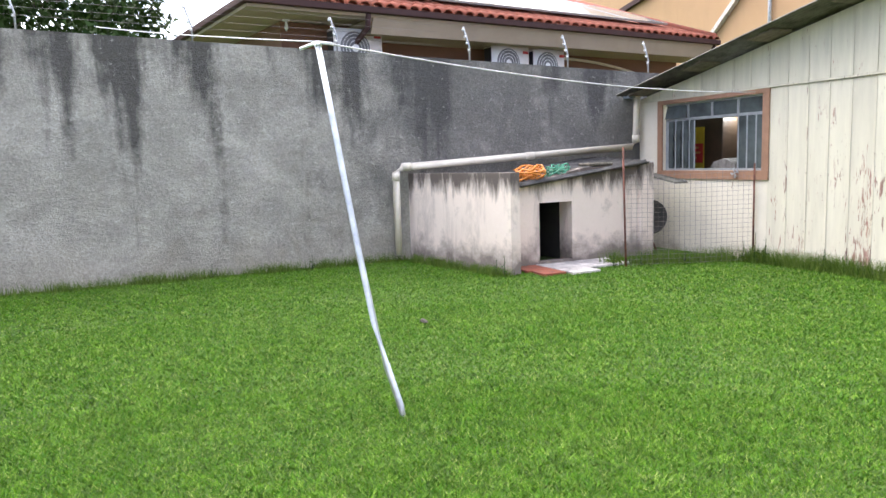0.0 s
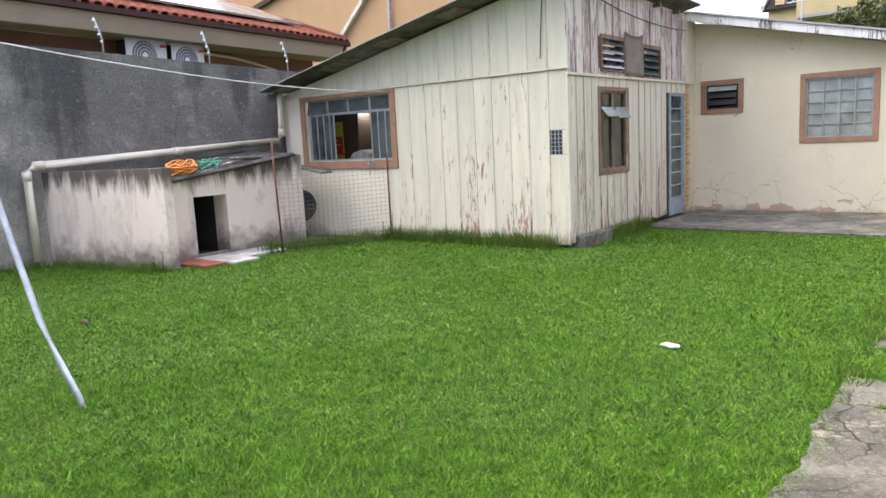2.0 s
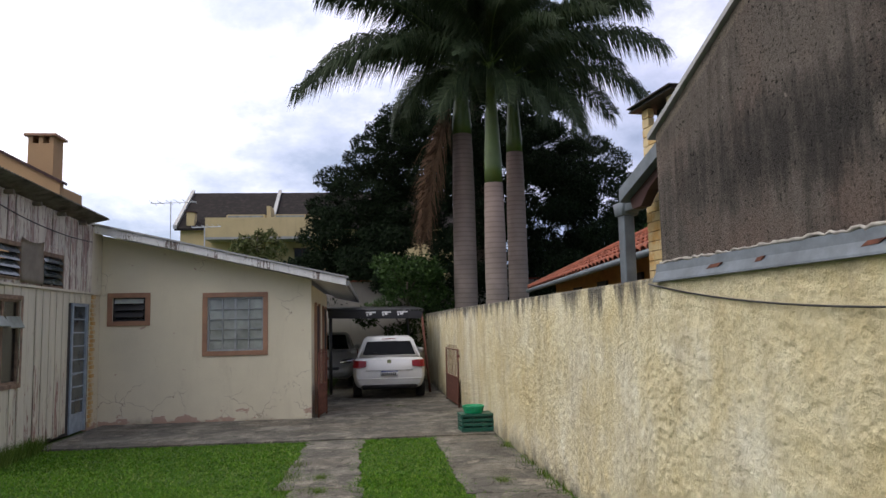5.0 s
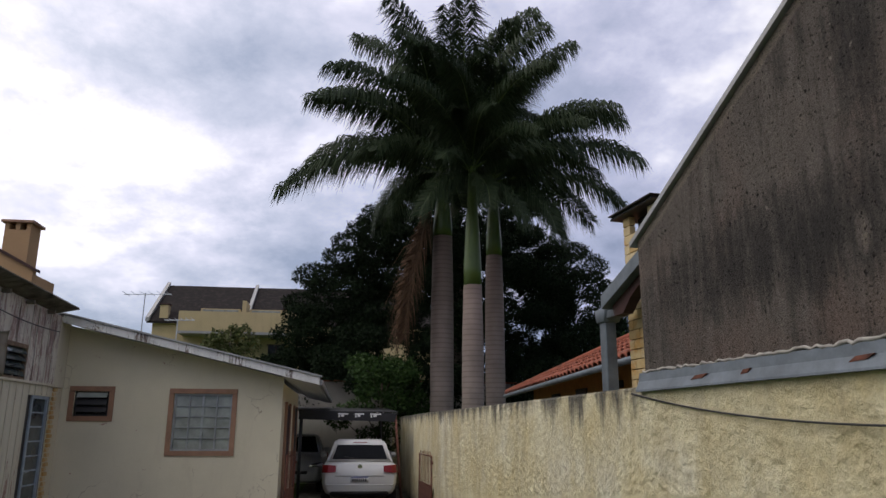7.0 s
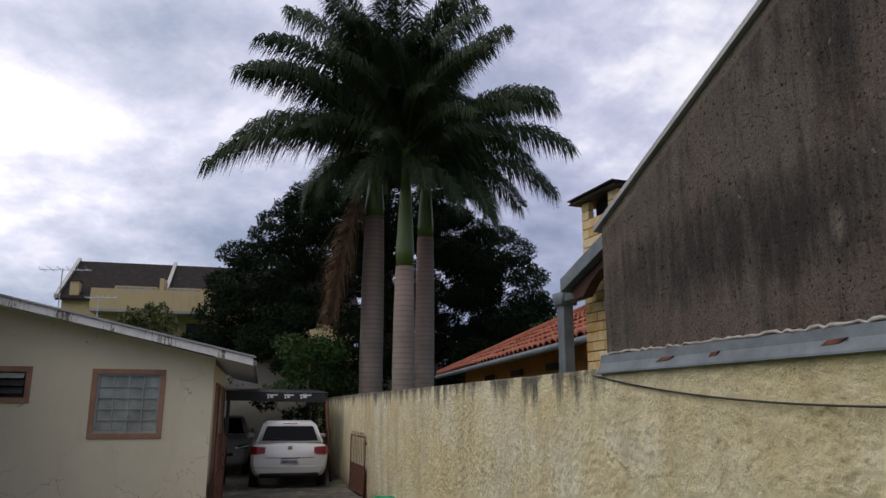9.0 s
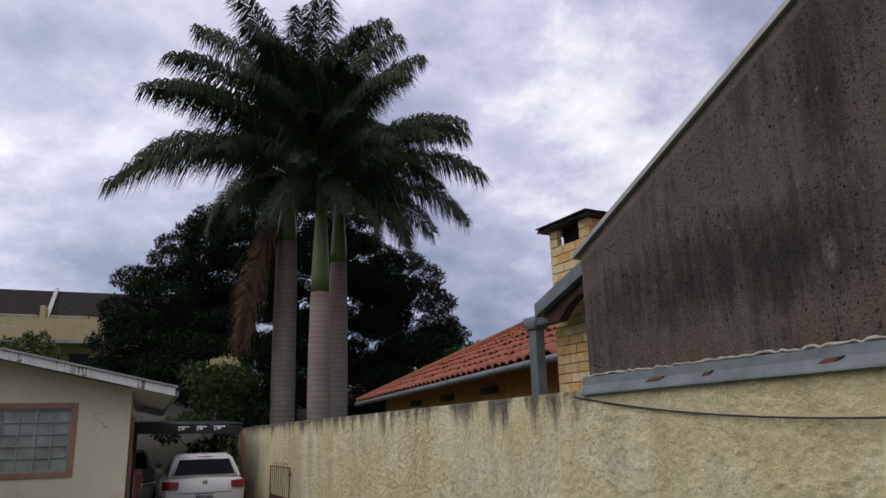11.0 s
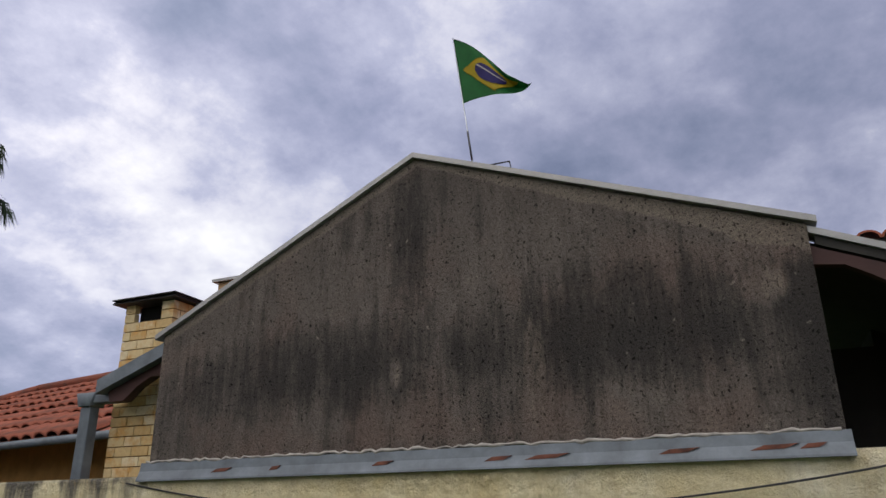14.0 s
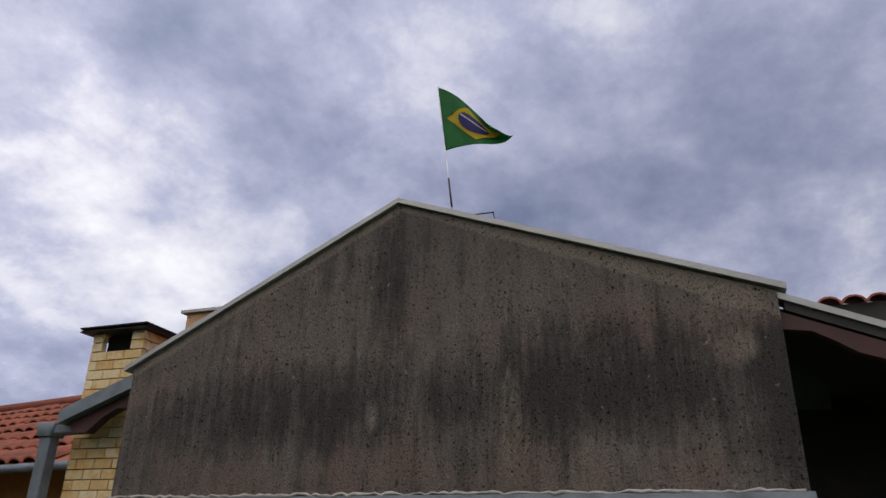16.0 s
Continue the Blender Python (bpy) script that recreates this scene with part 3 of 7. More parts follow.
# ---- boundary walls ----
def wall_line(name, pts, thick, mat, label, side=1):
    """A wall along points (x, y, top), thick to one side."""
    bm = bmesh.new()
    for (x0, y0, t0), (x1, y1, t1) in zip(pts, pts[1:]):
        d = Vector((x1 - x0, y1 - y0)).normalized()
        n = Vector((d.y, -d.x)) * thick * side
        vs = [bm.verts.new(v) for v in ((x0, y0, -0.1), (x1, y1, -0.1), (x1, y1, t1), (x0, y0, t0), (x0 + n.x, y0 + n.y, -0.1), (x1 + n.x, y1 + n.y, -0.1), (x1 + n.x, y1 + n.y, t1), (x0 + n.x, y0 + n.y, t0))]
        for f in ((0, 1, 2, 3), (5, 4, 7, 6), (3, 2, 6, 7), (1, 5, 6, 2), (4, 0, 3, 7)):
            bm.faces.new([vs[k] for k in f])
    bmesh.ops.remove_doubles(bm, verts=bm.verts, dist=0.001)
    bmesh.ops.recalc_face_normals(bm, faces=bm.faces)
    return solid(name, bm, mat, label, "wall", "structure")


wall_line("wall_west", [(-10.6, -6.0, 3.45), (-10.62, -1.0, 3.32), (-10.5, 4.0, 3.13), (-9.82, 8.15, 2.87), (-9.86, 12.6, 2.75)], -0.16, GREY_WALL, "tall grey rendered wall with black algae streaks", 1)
def value_noise(u, v, size, seed):
    """Smooth random values over a plane; size is the width of a cell."""
    table = np.random.default_rng(seed).uniform(0, 1, (256, 256))
    u, v = u / size, v / size
    i, j = np.floor(u).astype(int), np.floor(v).astype(int)
    a, b = u - i, v - j
    a, b = a * a * (3 - 2 * a), b * b * (3 - 2 * b)
    def at(p, q):
        return table[p % 256, q % 256]
    return (at(i, j) * (1 - a) + at(i + 1, j) * a) * (1 - b) + (at(i, j + 1) * (1 - a) + at(i + 1, j + 1) * a) * b


def render_face(pts, step_of):
    """The thrown-on render of a wall: a dense sheet of lumps and pellets over the wall's face, towards the yard."""
    stations, run = [], 0.0
    for (x0, y0, t0), (x1, y1, t1) in zip(pts, pts[1:]):
        d = Vector((x1 - x0, y1 - y0))
        n = max(2, int(d.length / step_of((y0 + y1) / 2)))
        d.normalize()
        for i in range(n):
            k = i / n
            stations.append((x0 + (x1 - x0) * k, y0 + (y1 - y0) * k, t0 + (t1 - t0) * k, d.y, -d.x, run + k * math.hypot(x1 - x0, y1 - y0)))
        run += math.hypot(x1 - x0, y1 - y0)
    st = np.array(stations)
    rows = 132
    z = np.linspace(0, 1, rows)
    S, Z = np.meshgrid(st[:, 5], z, indexing="ij")
    ZZ = Z * (st[:, 2][:, None] + 0.02) - 0.02
    u = S + 0.03 * (value_noise(S, ZZ, 0.11, 1) - 0.5)
    v = ZZ * 1.25 + 0.03 * (value_noise(S, ZZ, 0.13, 2) - 0.5)
    lump = value_noise(u, v, 0.23, 3) * 0.006 + value_noise(u, v, 0.085, 4) * 0.004
    pellet = np.clip(value_noise(u, v, 0.034, 5) - 0.52, 0, 1) * 0.024 + np.clip(value_noise(u, v, 0.021, 6) - 0.5, 0, 1) * 0.014
    rise = 0.004 + lump + pellet * (0.35 + 0.9 * value_noise(S, ZZ, 0.9, 7))
    rise = np.where(Z > 0.995, 0.002, rise)
    sx, sy = st[:, 3][:, None], st[:, 4][:, None]
    co = np.stack([st[:, 0][:, None] + sx * rise, st[:, 1][:, None] + sy * rise, ZZ], -1)
    m = len(stations)
    a = (np.arange(m - 1)[:, None] * rows + np.arange(rows - 1)[None, :]).ravel()
    quads = np.stack([a, a + 1, a + rows + 1, a + rows], 1)
    me = bpy.data.meshes.new("render_coat")
    me.vertices.add(m * rows)
    me.vertices.foreach_set("co", co.astype(np.float32).ravel())
    me.loops.add(quads.size)
    me.loops.foreach_set("vertex_index", quads.astype(np.int32).ravel())
    me.polygons.add(len(quads))
    me.polygons.foreach_set("loop_start", np.arange(0, quads.size, 4, dtype=np.int32))
    me.polygons.foreach_set("loop_total", np.full(len(quads), 4, dtype=np.int32))
    me.polygons.foreach_set("use_smooth", np.ones(len(quads), bool))
    me.update(calc_edges=True)
    return me


EAST_LINE = [(2.18, 24.0, 1.99), (2.30, 14.5, 1.96), (2.42, 10.0, 1.93), (2.53, 4.2, 1.90), (3.05, 0.0, 1.90), (3.45, -4.0, 1.90)]
east_wall = wall_line("wall_east", EAST_LINE, 0.15, YELLOW, "rough yellow rendered garden wall with black top stains", -1)
part("render_coat", render_face(EAST_LINE, lambda y: 0.015 if -2.5 < y < 8 else 0.035), YELLOW, east_wall)
wall_line("wall_south", [(-10.6, -6.0, 2.2), (3.4, -4.2, 1.9)], 0.15, YELLOW, "plain yellow rendered wall closing the yard", 1)

# ---- wooden shed ----
SY, SX = 8.08, -4.12                       # planes of its front and side
S_LEFT = -9.72


def roof_z(x):
    return 2.46 + (x + 9.57) * 0.2025


shed = thing("shed", "old cream wooden shed with flaking paint and lean-to roof", "shed")
LW = (-9.15, -7.2, 1.25, 2.28)             # kitchen window opening: x0, x1, z0, z1


part("front_wall", hole_wall(1, SY, SY + 0.14, S_LEFT, -7.12, 0.0, 2.36, [LW]), SHED_RENDER, shed, "cream rendered wall")
BOARD_MESHES = {}


def board(parent, lo, hi, mat, name="board"):
    part(name, box(lo, hi, 0.004), mat, parent)


def clad():
    rng = random.Random(5)
    # near-black backing behind the boards, so that their gaps read dark
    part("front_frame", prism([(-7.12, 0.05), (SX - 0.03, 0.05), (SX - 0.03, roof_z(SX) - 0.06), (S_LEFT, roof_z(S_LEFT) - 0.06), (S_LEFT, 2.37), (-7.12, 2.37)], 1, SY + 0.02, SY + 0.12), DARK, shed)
    w = 0.30
    for i in range(10):
        x0 = -7.12 + i * w
        z0 = rng.uniform(0.02, 0.08)
        for a, b in (((z0, 1.245), (1.575, 2.34)) if i == 9 else ((z0, 2.34),)):
            board(shed, (x0 + 0.003, SY - 0.002 - rng.uniform(0, 0.005), a), (x0 + w - 0.003, SY + 0.02, b), BOARD)
        if i == 9:
            for a, b in ((x0 + 0.003, -4.435), (-4.215, x0 + w - 0.003)):
                if b - a > 0.01:
                    board(shed, (a, SY - 0.004, 1.248), (b, SY + 0.02, 1.572), BOARD)
        if i:
            d = rng.uniform(-0.004, 0.004)
            board(shed, (x0 - 0.016 + d, SY - 0.014, rng.uniform(0.05, 0.15)), (x0 + 0.016 + d, SY - 0.003, 2.33), BATTEN, "batten")
    # upper row, under the rake, on the same joints
    joints = [S_LEFT] + [-7.12 + 0.30 * k for k in range(-8, 11)]
    for i, (x0, x1) in enumerate(zip(joints, joints[1:])):
        x0, x1 = x0 + 0.003, x1 - 0.003
        dy = rng.uniform(0, 0.005)
        part("board", prism([(x0, 2.375), (x1, 2.375), (x1, roof_z(x1) - 0.03), (x0, roof_z(x0) - 0.03)], 1, SY - 0.008 - dy, SY + 0.02), BOARD, shed)
        if i:
            part("batten", prism([(x0 - 0.017, 2.38), (x0 + 0.013, 2.38), (x0 + 0.013, roof_z(x0) - 0.05), (x0 - 0.017, roof_z(x0) - 0.05)], 1, SY - 0.022, SY - 0.014), BATTEN, shed)
    part("girt", box((S_LEFT, SY - 0.035, 2.342), (SX + 0.03, SY - 0.003, 2.372), 0.004), BATTEN, shed, "thin cream drip rail")


clad()
# side face towards the yard: openings in y and z
SIDE_END = 12.78
S_WIN, S_L1, S_L2, S_DOOR = (8.95, 9.88, 0.97, 2.10), (9.05, 9.74, 2.38, 2.82), (10.46, 11.12, 2.33, 2.78), (11.60, 12.25, 0.04, 2.10)


def side_top(y):
    return roof_z(SX) - 0.02 - (y - SY) * 0.028


def clad_side():
    rng = random.Random(9)
    bm = hole_wall(0, SX - 0.12, SX - 0.025, SY + 0.14, SIDE_END, 0.05, 3.28, [S_WIN, S_L1, S_L2, S_DOOR])
    part("side_frame", bm, DARK, shed)
    n = 19
    w = (12.32 - (SY - 0.02)) / n
    for i in range(n):
        y0, y1 = SY - 0.012 + i * w, SY - 0.012 + (i + 1) * w - 0.006
        for z0, z1, mat in ((rng.uniform(0.04, 0.1), 2.26, BOARD), (2.30, side_top(y1), BOARD_WORN)):
            segs = [(z0, z1)]
            for h in (S_WIN, S_L1, S_L2, S_DOOR):
                if h[0] < y1 - 0.03 and h[1] > y0 + 0.03:
                    cut = []
                    for a, b in segs:
                        if a < h[2] - 0.03:
                            cut.append((a, min(b, h[2])))
                        if b > h[3] + 0.03:
                            cut.append((max(a, h[3]), b))
                    segs = [q for q in cut if q[1] - q[0] > 0.03]
            for a, b in segs:
                board(shed, (SX - 0.02, y0, a), (SX + 0.002 + rng.uniform(0, 0.007), y1, b), mat)
                if i and rng.random() < 0.75 and not (9.7 < y0 < 10.5 and a > 2.2):
                    board(shed, (SX + 0.009, y0 - 0.018, a + rng.uniform(0, 0.04)), (SX + 0.021, y0 + 0.018, b - rng.uniform(0, 0.03)), BATTEN if mat is BOARD else BOARD_WORN, "batten")
    part("girt", box((SX - 0.003, SY - 0.03, 2.262), (SX + 0.035, 12.32, 2.298), 0.004), BATTEN, shed, "thin cream drip rail")
    part("corner_board", box((SX - 0.02, 12.325, 2.262), (SX + 0.006, 12.785, side_top(12.78)), 0.004), BOARD, shed)
    part("plinth", box((SX - 0.2, SY + 0.12, -0.05), (SX + 0.16, SY + 0.95, 0.16), 0.01), CONCRETE, shed, "short concrete step at the corner")


clad_side()


def corrugated(x0, x1, y0, y1, zf, axis, pitch=0.075, amp=0.014, thick=0.008):
    """A corrugated sheet whose waves run across the given axis; zf gives its height."""
    bm = bmesh.new()
    a0, a1 = (y0, y1) if axis == 1 else (x0, x1)
    n = int((a1 - a0) / pitch) * 4
    rows = []
    for i in range(n + 1):
        a = a0 + (a1 - a0) * i / n
        h = amp * math.sin(i * math.pi / 2)
        ends = [(x0, a), (x1, a)] if axis == 1 else [(a, y0), (a, y1)]
        rows.append([bm.verts.new((x, y, zf(x, y) + h + t)) for t in (0, -thick) for x, y in ends])
    for p, q in zip(rows, rows[1:]):
        bm.faces.new((p[0], p[1], q[1], q[0])).smooth = True
        bm.faces.new((p[3], p[2], q[2], q[3])).smooth = True
        bm.faces.new((p[0], q[0], q[2], p[2]))
        bm.faces.new((p[1], p[3], q[3], q[1]))
    for r in (rows[0], rows[-1]):
        bm.faces.new((r[0], r[1], r[3], r[2]))
    bmesh.ops.recalc_face_normals(bm, faces=bm.faces)
    return bm


def shed_roof_z(x, y):
    return roof_z(x) + 0.035 - max(0, y - SY) * 0.025


part("roof_sheet", corrugated(-9.68, -3.84, 7.55, 12.3, shed_roof_z, 1), FIBRO, shed, "grey-green corrugated fibre-cement roof")
for x in (-9.35, -8.15, -6.95, -5.75, -4.55):
    part("purlin_end", prism([(x - 0.18, shed_roof_z(x - 0.18, 0) - 0.025), (x + 0.18, shed_roof_z(x + 0.18, 0) - 0.025), (x + 0.18, shed_roof_z(x + 0.18, 0) - 0.05), (x - 0.18, shed_roof_z(x - 0.18, 0) - 0.05)], 1, 7.68, SY - 0.013), OLD_WOOD, shed)
for y in (8.5, 9.3, 10.1, 10.9, 11.7):
    part("rafter_end", box((SX + 0.01, y - 0.03, side_top(y) - 0.075), (-3.99, y + 0.03, side_top(y) - 0.02), 0.004), OLD_WOOD, shed)

# ---- house ----
HY, HX0, HX1 = 12.80, -4.45, -0.48
H_WIN, H_SMALL = (-2.30, -1.33, 1.25, 2.20), (-3.925, -3.365, 1.81, 2.22)
house = thing("house", "low cream rendered house with single-pitch roof", "house")


def fascia_z(x):
    return 2.36 + (0.14 - x) * 0.2265


def house_walls():
    bm = hole_wall(1, HY, HY + 0.16, HX0, HX1, 0.0, 2.36, [H_WIN, H_SMALL])
    part("front_wall", bm, CREAM, house)
    part("gable_wall", prism([(HX0, 2.36), (HX1, 2.36), (HX1, fascia_z(HX1)), (HX0, fascia_z(HX0))], 1, HY, HY + 0.16), CREAM, house)
    part("side_wall", box((HX1 - 0.16, HY + 0.165, 0.0), (HX1, 17.2, 2.40)), CREAM, house)
    part("back_wall", box((HX0, 17.04, 0.0), (HX1 - 0.165, 17.2, 2.4)), CREAM, house)
    part("left_wall", box((HX0 - 0.16, HY, 0.0), (HX0, 17.0, 3.2)), CREAM, house)


house_walls()
part("fascia", prism([(-4.28, fascia_z(-4.28)), (0.16, fascia_z(0.16)), (0.16, fascia_z(0.16) + 0.13), (-4.28, fascia_z(-4.28) + 0.13)], 1, 12.38, 12.415), FASCIA, house, "peeling white fascia board")
part("roof_edge", prism([(-4.30, fascia_z(-4.30) + 0.135), (0.20, fascia_z(0.20) + 0.135), (0.20, fascia_z(0.20) + 0.165), (-4.30, fascia_z(-4.30) + 0.165)], 1, 12.35, 12.5), PALE_METAL, house, "pale metal roof edge")
part("roof_slab", prism([(-4.30, fascia_z(-4.30) + 0.06), (0.16, fascia_z(0.16) + 0.06), (0.16, fascia_z(0.16) + 0.13), (-4.30, fascia_z(-4.30) + 0.13)], 1, 12.418, 21.5), PALE_METAL, house)
part("soffit", prism([(HX1, fascia_z(HX1) - 0.005), (0.15, fascia_z(0.15) - 0.002), (0.15, fascia_z(0.15) + 0.05), (HX1, fascia_z(HX1) + 0.05)], 1, 12.42, 21.4), WHITE, house)
part("gutter", box((0.165, 12.42, 2.35), (0.215, 21.4, 2.44), 0.006), PALE_METAL, house)

# ---- neighbour's gable and house to the east ----
G0, G1 = Vector((2.535, 4.15, 0)), Vector((3.045, -0.03, 0))   # gable's ends in plan


def gable_frame():
    d = (G1 - G0).normalized()
    n = Vector((-d.y, d.x, 0))
    if n.x < 0:
        n = -n
    return Matrix(((d.x, n.x, 0, G0.x), (d.y, n.y, 0, G0.y), (0, 0, 1, 0), (0, 0, 0, 1)))


GF = gable_frame()                                     # x along the wall, y away from the yard
GLEN = (G1 - G0).length
east = thing("gable_house", "neighbouring house with a dark bare-rendered gable wall", "house", GF)
PEAK = 1.98
part("gable_wall", prism([(0, 1.90), (GLEN, 1.90), (GLEN, 3.02), (PEAK, 3.86), (0, 2.86)], 1, 0.0, 0.18), GABLE, east)


def coping(x0, z0, x1, z1, y0=-0.03, y1=0.24, h=0.036):
    return prism([(x0, z0), (x1, z1), (x1, z1 + h), (x0, z0 + h)], 1, y0, y1)


part("coping", coping(-0.06, 2.835, PEAK, 3.865), PALE_METAL, east, "pale metal verge flashing")
part("coping", coping(PEAK, 3.865, GLEN + 0.05, 3.015), PALE_METAL, east, "pale metal verge flashing")
part("wall_flashing", prism([(-0.047, 1.864), (-0.045, 1.876), (-0.020, 1.93), (-0.012, 1.985), (-0.002, 1.985), (-0.004, 1.864)], 0, -0.06, GLEN + 0.02), GREY_METAL, east, "grey metal flashing with rust patches")

# ---- shed fittings ----
def framed_window(parent, axis, face, sign, u0, u1, z0, z1, trim, trim_mat, frame_mat, cols, rows, pane_mat, depth=0.06, bar_r=0.012, proud=0.025):
    """A window in a wall: trim round the opening, a frame, glazing bars and panes. axis: the wall's normal; face: its plane; sign: outwards."""
    def bx(ua, ub, za, zb, da, db):
        lo, hi = [0, 0, za], [0, 0, zb]
        o = 1 - axis
        lo[o], hi[o] = ua, ub
        a, b = face + sign * da, face + sign * db
        lo[axis], hi[axis] = min(a, b), max(a, b)
        return box(lo, hi, 0.003)
    win = thing("window", "", "", None, "")
    win.parent = parent
    if trim:
        t = trim
        for q in ((u0 - t, u1 + t, z1, z1 + t), (u0 - t, u1 + t, z0 - t, z0), (u0 - t, u0, z0, z1), (u1, u1 + t, z0, z1)):
            part("trim", bx(*q, 0.002, proud), trim_mat, win)
    f = 0.03
    for q in ((u0, u1, z1 - f, z1), (u0, u1, z0, z0 + f), (u0, u0 + f, z0 + f, z1 - f), (u1 - f, u1, z0 + f, z1 - f)):
        part("frame", bx(*q, -depth, -depth + 0.03), frame_mat, win)
    ua, ub, za, zb = u0 + f, u1 - f, z0 + f, z1 - f
    for i in range(1, cols):
        u = ua + (ub - ua) * i / cols
        part("glazing_bar", bx(u - bar_r, u + bar_r, za, zb, -depth + 0.001, -depth + 0.026), frame_mat, win)
    for j in range(1, rows):
        z = za + (zb - za) * j / rows
        for i in range(cols):
            a, b = ua + (ub - ua) * i / cols + (bar_r if i else 0), ua + (ub - ua) * (i + 1) / cols - (bar_r if i < cols - 1 else 0)
            part("glazing_bar", bx(a, b, z - bar_r * 0.7, z + bar_r * 0.7, -depth + 0.003, -depth + 0.024), frame_mat, win)
    for i in range(cols):
        for j in range(rows):
            p = part("pane", bx(ua + (ub - ua) * i / cols, ua + (ub - ua) * (i + 1) / cols, za + (zb - za) * j / rows, za + (zb - za) * (j + 1) / rows, -depth - 0.008, -depth - 0.002), pane_mat, win)
            p.visible_shadow = False
    return win


ALU = simple("dull_aluminium", (0.34, 0.36, 0.37), 0.45, 0.5, 0.15, 8)
OLD_WOOD = simple("bare_old_wood", (0.22, 0.15, 0.10), 0.85, 0, 0.35, 12, 0.2)
BLUE_FRAME = simple("pale_blue_metal", (0.30, 0.36, 0.42), 0.5, 0.1, 0.15, 7)
CANVAS = simple("tan_canvas", (0.42, 0.38, 0.31), 0.95, 0, 0.12, 5, 0.2)
CURTAIN = simple("grey_curtain", (0.30, 0.30, 0.29), 0.95, 0, 0.3, 8, 0.2)


def kitchen_window():
    win = thing("window", "", "")
    win.parent = shed
    x0, x1, z0, z1 = LW
    for lo, hi in (((x0 - 0.11, SY - 0.03, z1), (x1 + 0.11, SY - 0.002, z1 + 0.09)), ((x0 - 0.11, SY - 0.03, z0 - 0.13), (x1 + 0.11, SY - 0.002, z0)),
                   ((x0 - 0.11, SY - 0.03, z0), (x0, SY - 0.002, z1)), ((x1, SY - 0.03, z0), (x1 + 0.11, SY - 0.002, z1))):
        part("trim", box(lo, hi, 0.004), BROWN_TRIM, win, "brown painted surround")
    y = SY + 0.05
    tz = z1 - 0.25
    for lo, hi in (((x0, y, z1 - 0.03), (x1, y + 0.03, z1)), ((x0, y, z0), (x1, y + 0.03, z0 + 0.03)), ((x0, y, tz - 0.02), (x1, y + 0.03, tz + 0.02)),
                   ((x0, y, z0 + 0.03), (x0 + 0.03, y + 0.03, tz - 0.02)), ((x1 - 0.03, y, z0 + 0.03), (x1, y + 0.03, tz - 0.02))):
        part("frame", box(lo, hi, 0.002), ALU, win)
    w = (x1 - x0) / 4
    for i in range(4):
        a, b = x0 + i * w + 0.02, x0 + (i + 1) * w - 0.02
        tilt = 0.0 if i else 0.05
        p = part("transom_pane", prism([(y + 0.012 - tilt, tz + 0.02), (y + 0.018 - tilt, tz + 0.02), (y + 0.018, z1 - 0.03), (y + 0.012, z1 - 0.03)], 0, a, b), DARK_FROST, win)
        if i:
            part("frame", box((a - 0.04, y, tz + 0.02), (a, y + 0.03, z1 - 0.03)), ALU, win)
    for a, b, yy in ((x0 + 0.03, x0 + 0.52, y + 0.012), (x0 + 0.16, x0 + 0.62, y + 0.02), (x1 - 0.50, x1 - 0.03, y + 0.012)):
        sash = part("sash", box((a, yy, z0 + 0.03), (b, yy + 0.006, tz - 0.02)), DARK_FROST, win)
        for q in (a, a + (b - a) / 3, a + 2 * (b - a) / 3, b - 0.025):
            part("sash_bar", box((q, yy - 0.008, z0 + 0.03), (q + 0.025, yy - 0.0005, tz - 0.02), 0.002), ALU, sash)
    return win


kitchen_window()
# the dim room behind the kitchen window
solid("floor", box((-9.7, SY + 0.142, -0.02), (SX - 0.13, 12.7, 0.02)), CONCRETE, "worn concrete floor inside the shed", "floor", "structure")
solid("wall_inner", box((-9.7, 10.6, 0.02), (-6.2, 10.7, 2.3)), simple("dim_plaster", (0.20, 0.18, 0.15), 0.9), "dim plaster wall inside the shed", "wall", "structure")
# Near-black walls: the shade deep in the shed is put into their colour
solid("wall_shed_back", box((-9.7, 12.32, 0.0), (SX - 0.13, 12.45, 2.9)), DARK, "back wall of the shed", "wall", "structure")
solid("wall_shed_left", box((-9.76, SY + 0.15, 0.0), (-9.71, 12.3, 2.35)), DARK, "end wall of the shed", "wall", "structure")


def poster():
    solid("cupboard", box((-9.66, 8.72, 0.02), (-8.55, 9.1, 2.05), 0.01), simple("dark_varnish", (0.06, 0.035, 0.02), 0.5), "dark wooden cupboard inside the shed", "cupboard")
    t = thing("poster", "yellow and red printed poster on the wall", "poster")
    part("sheet", box((-9.33, 8.70, 1.12), (-8.92, 8.718, 1.92)), simple("yellow_print", (0.55, 0.42, 0.04), 0.6), t)
    part("red_panel", box((-9.32, 8.692, 1.35), (-8.93, 8.698, 1.66)), simple("red_print", (0.42, 0.03, 0.03), 0.6), t)
    for i, w in enumerate((0.26, 0.3, 0.22)):
        part("text_bar", box((-9.28, 8.686, 1.58 - i * 0.08), (-9.28 + w, 8.69, 1.61 - i * 0.08)), simple("faded_print", (0.55, 0.35, 0.12), 0.6), t)


poster()


def glow_mat(name, c, s):
    k = Mat(name, 0.4)
    k.color(c)
    k.b.inputs["Emission Color"].default_value = (*c, 1)
    k.b.inputs["Emission Strength"].default_value = s
    return k.m


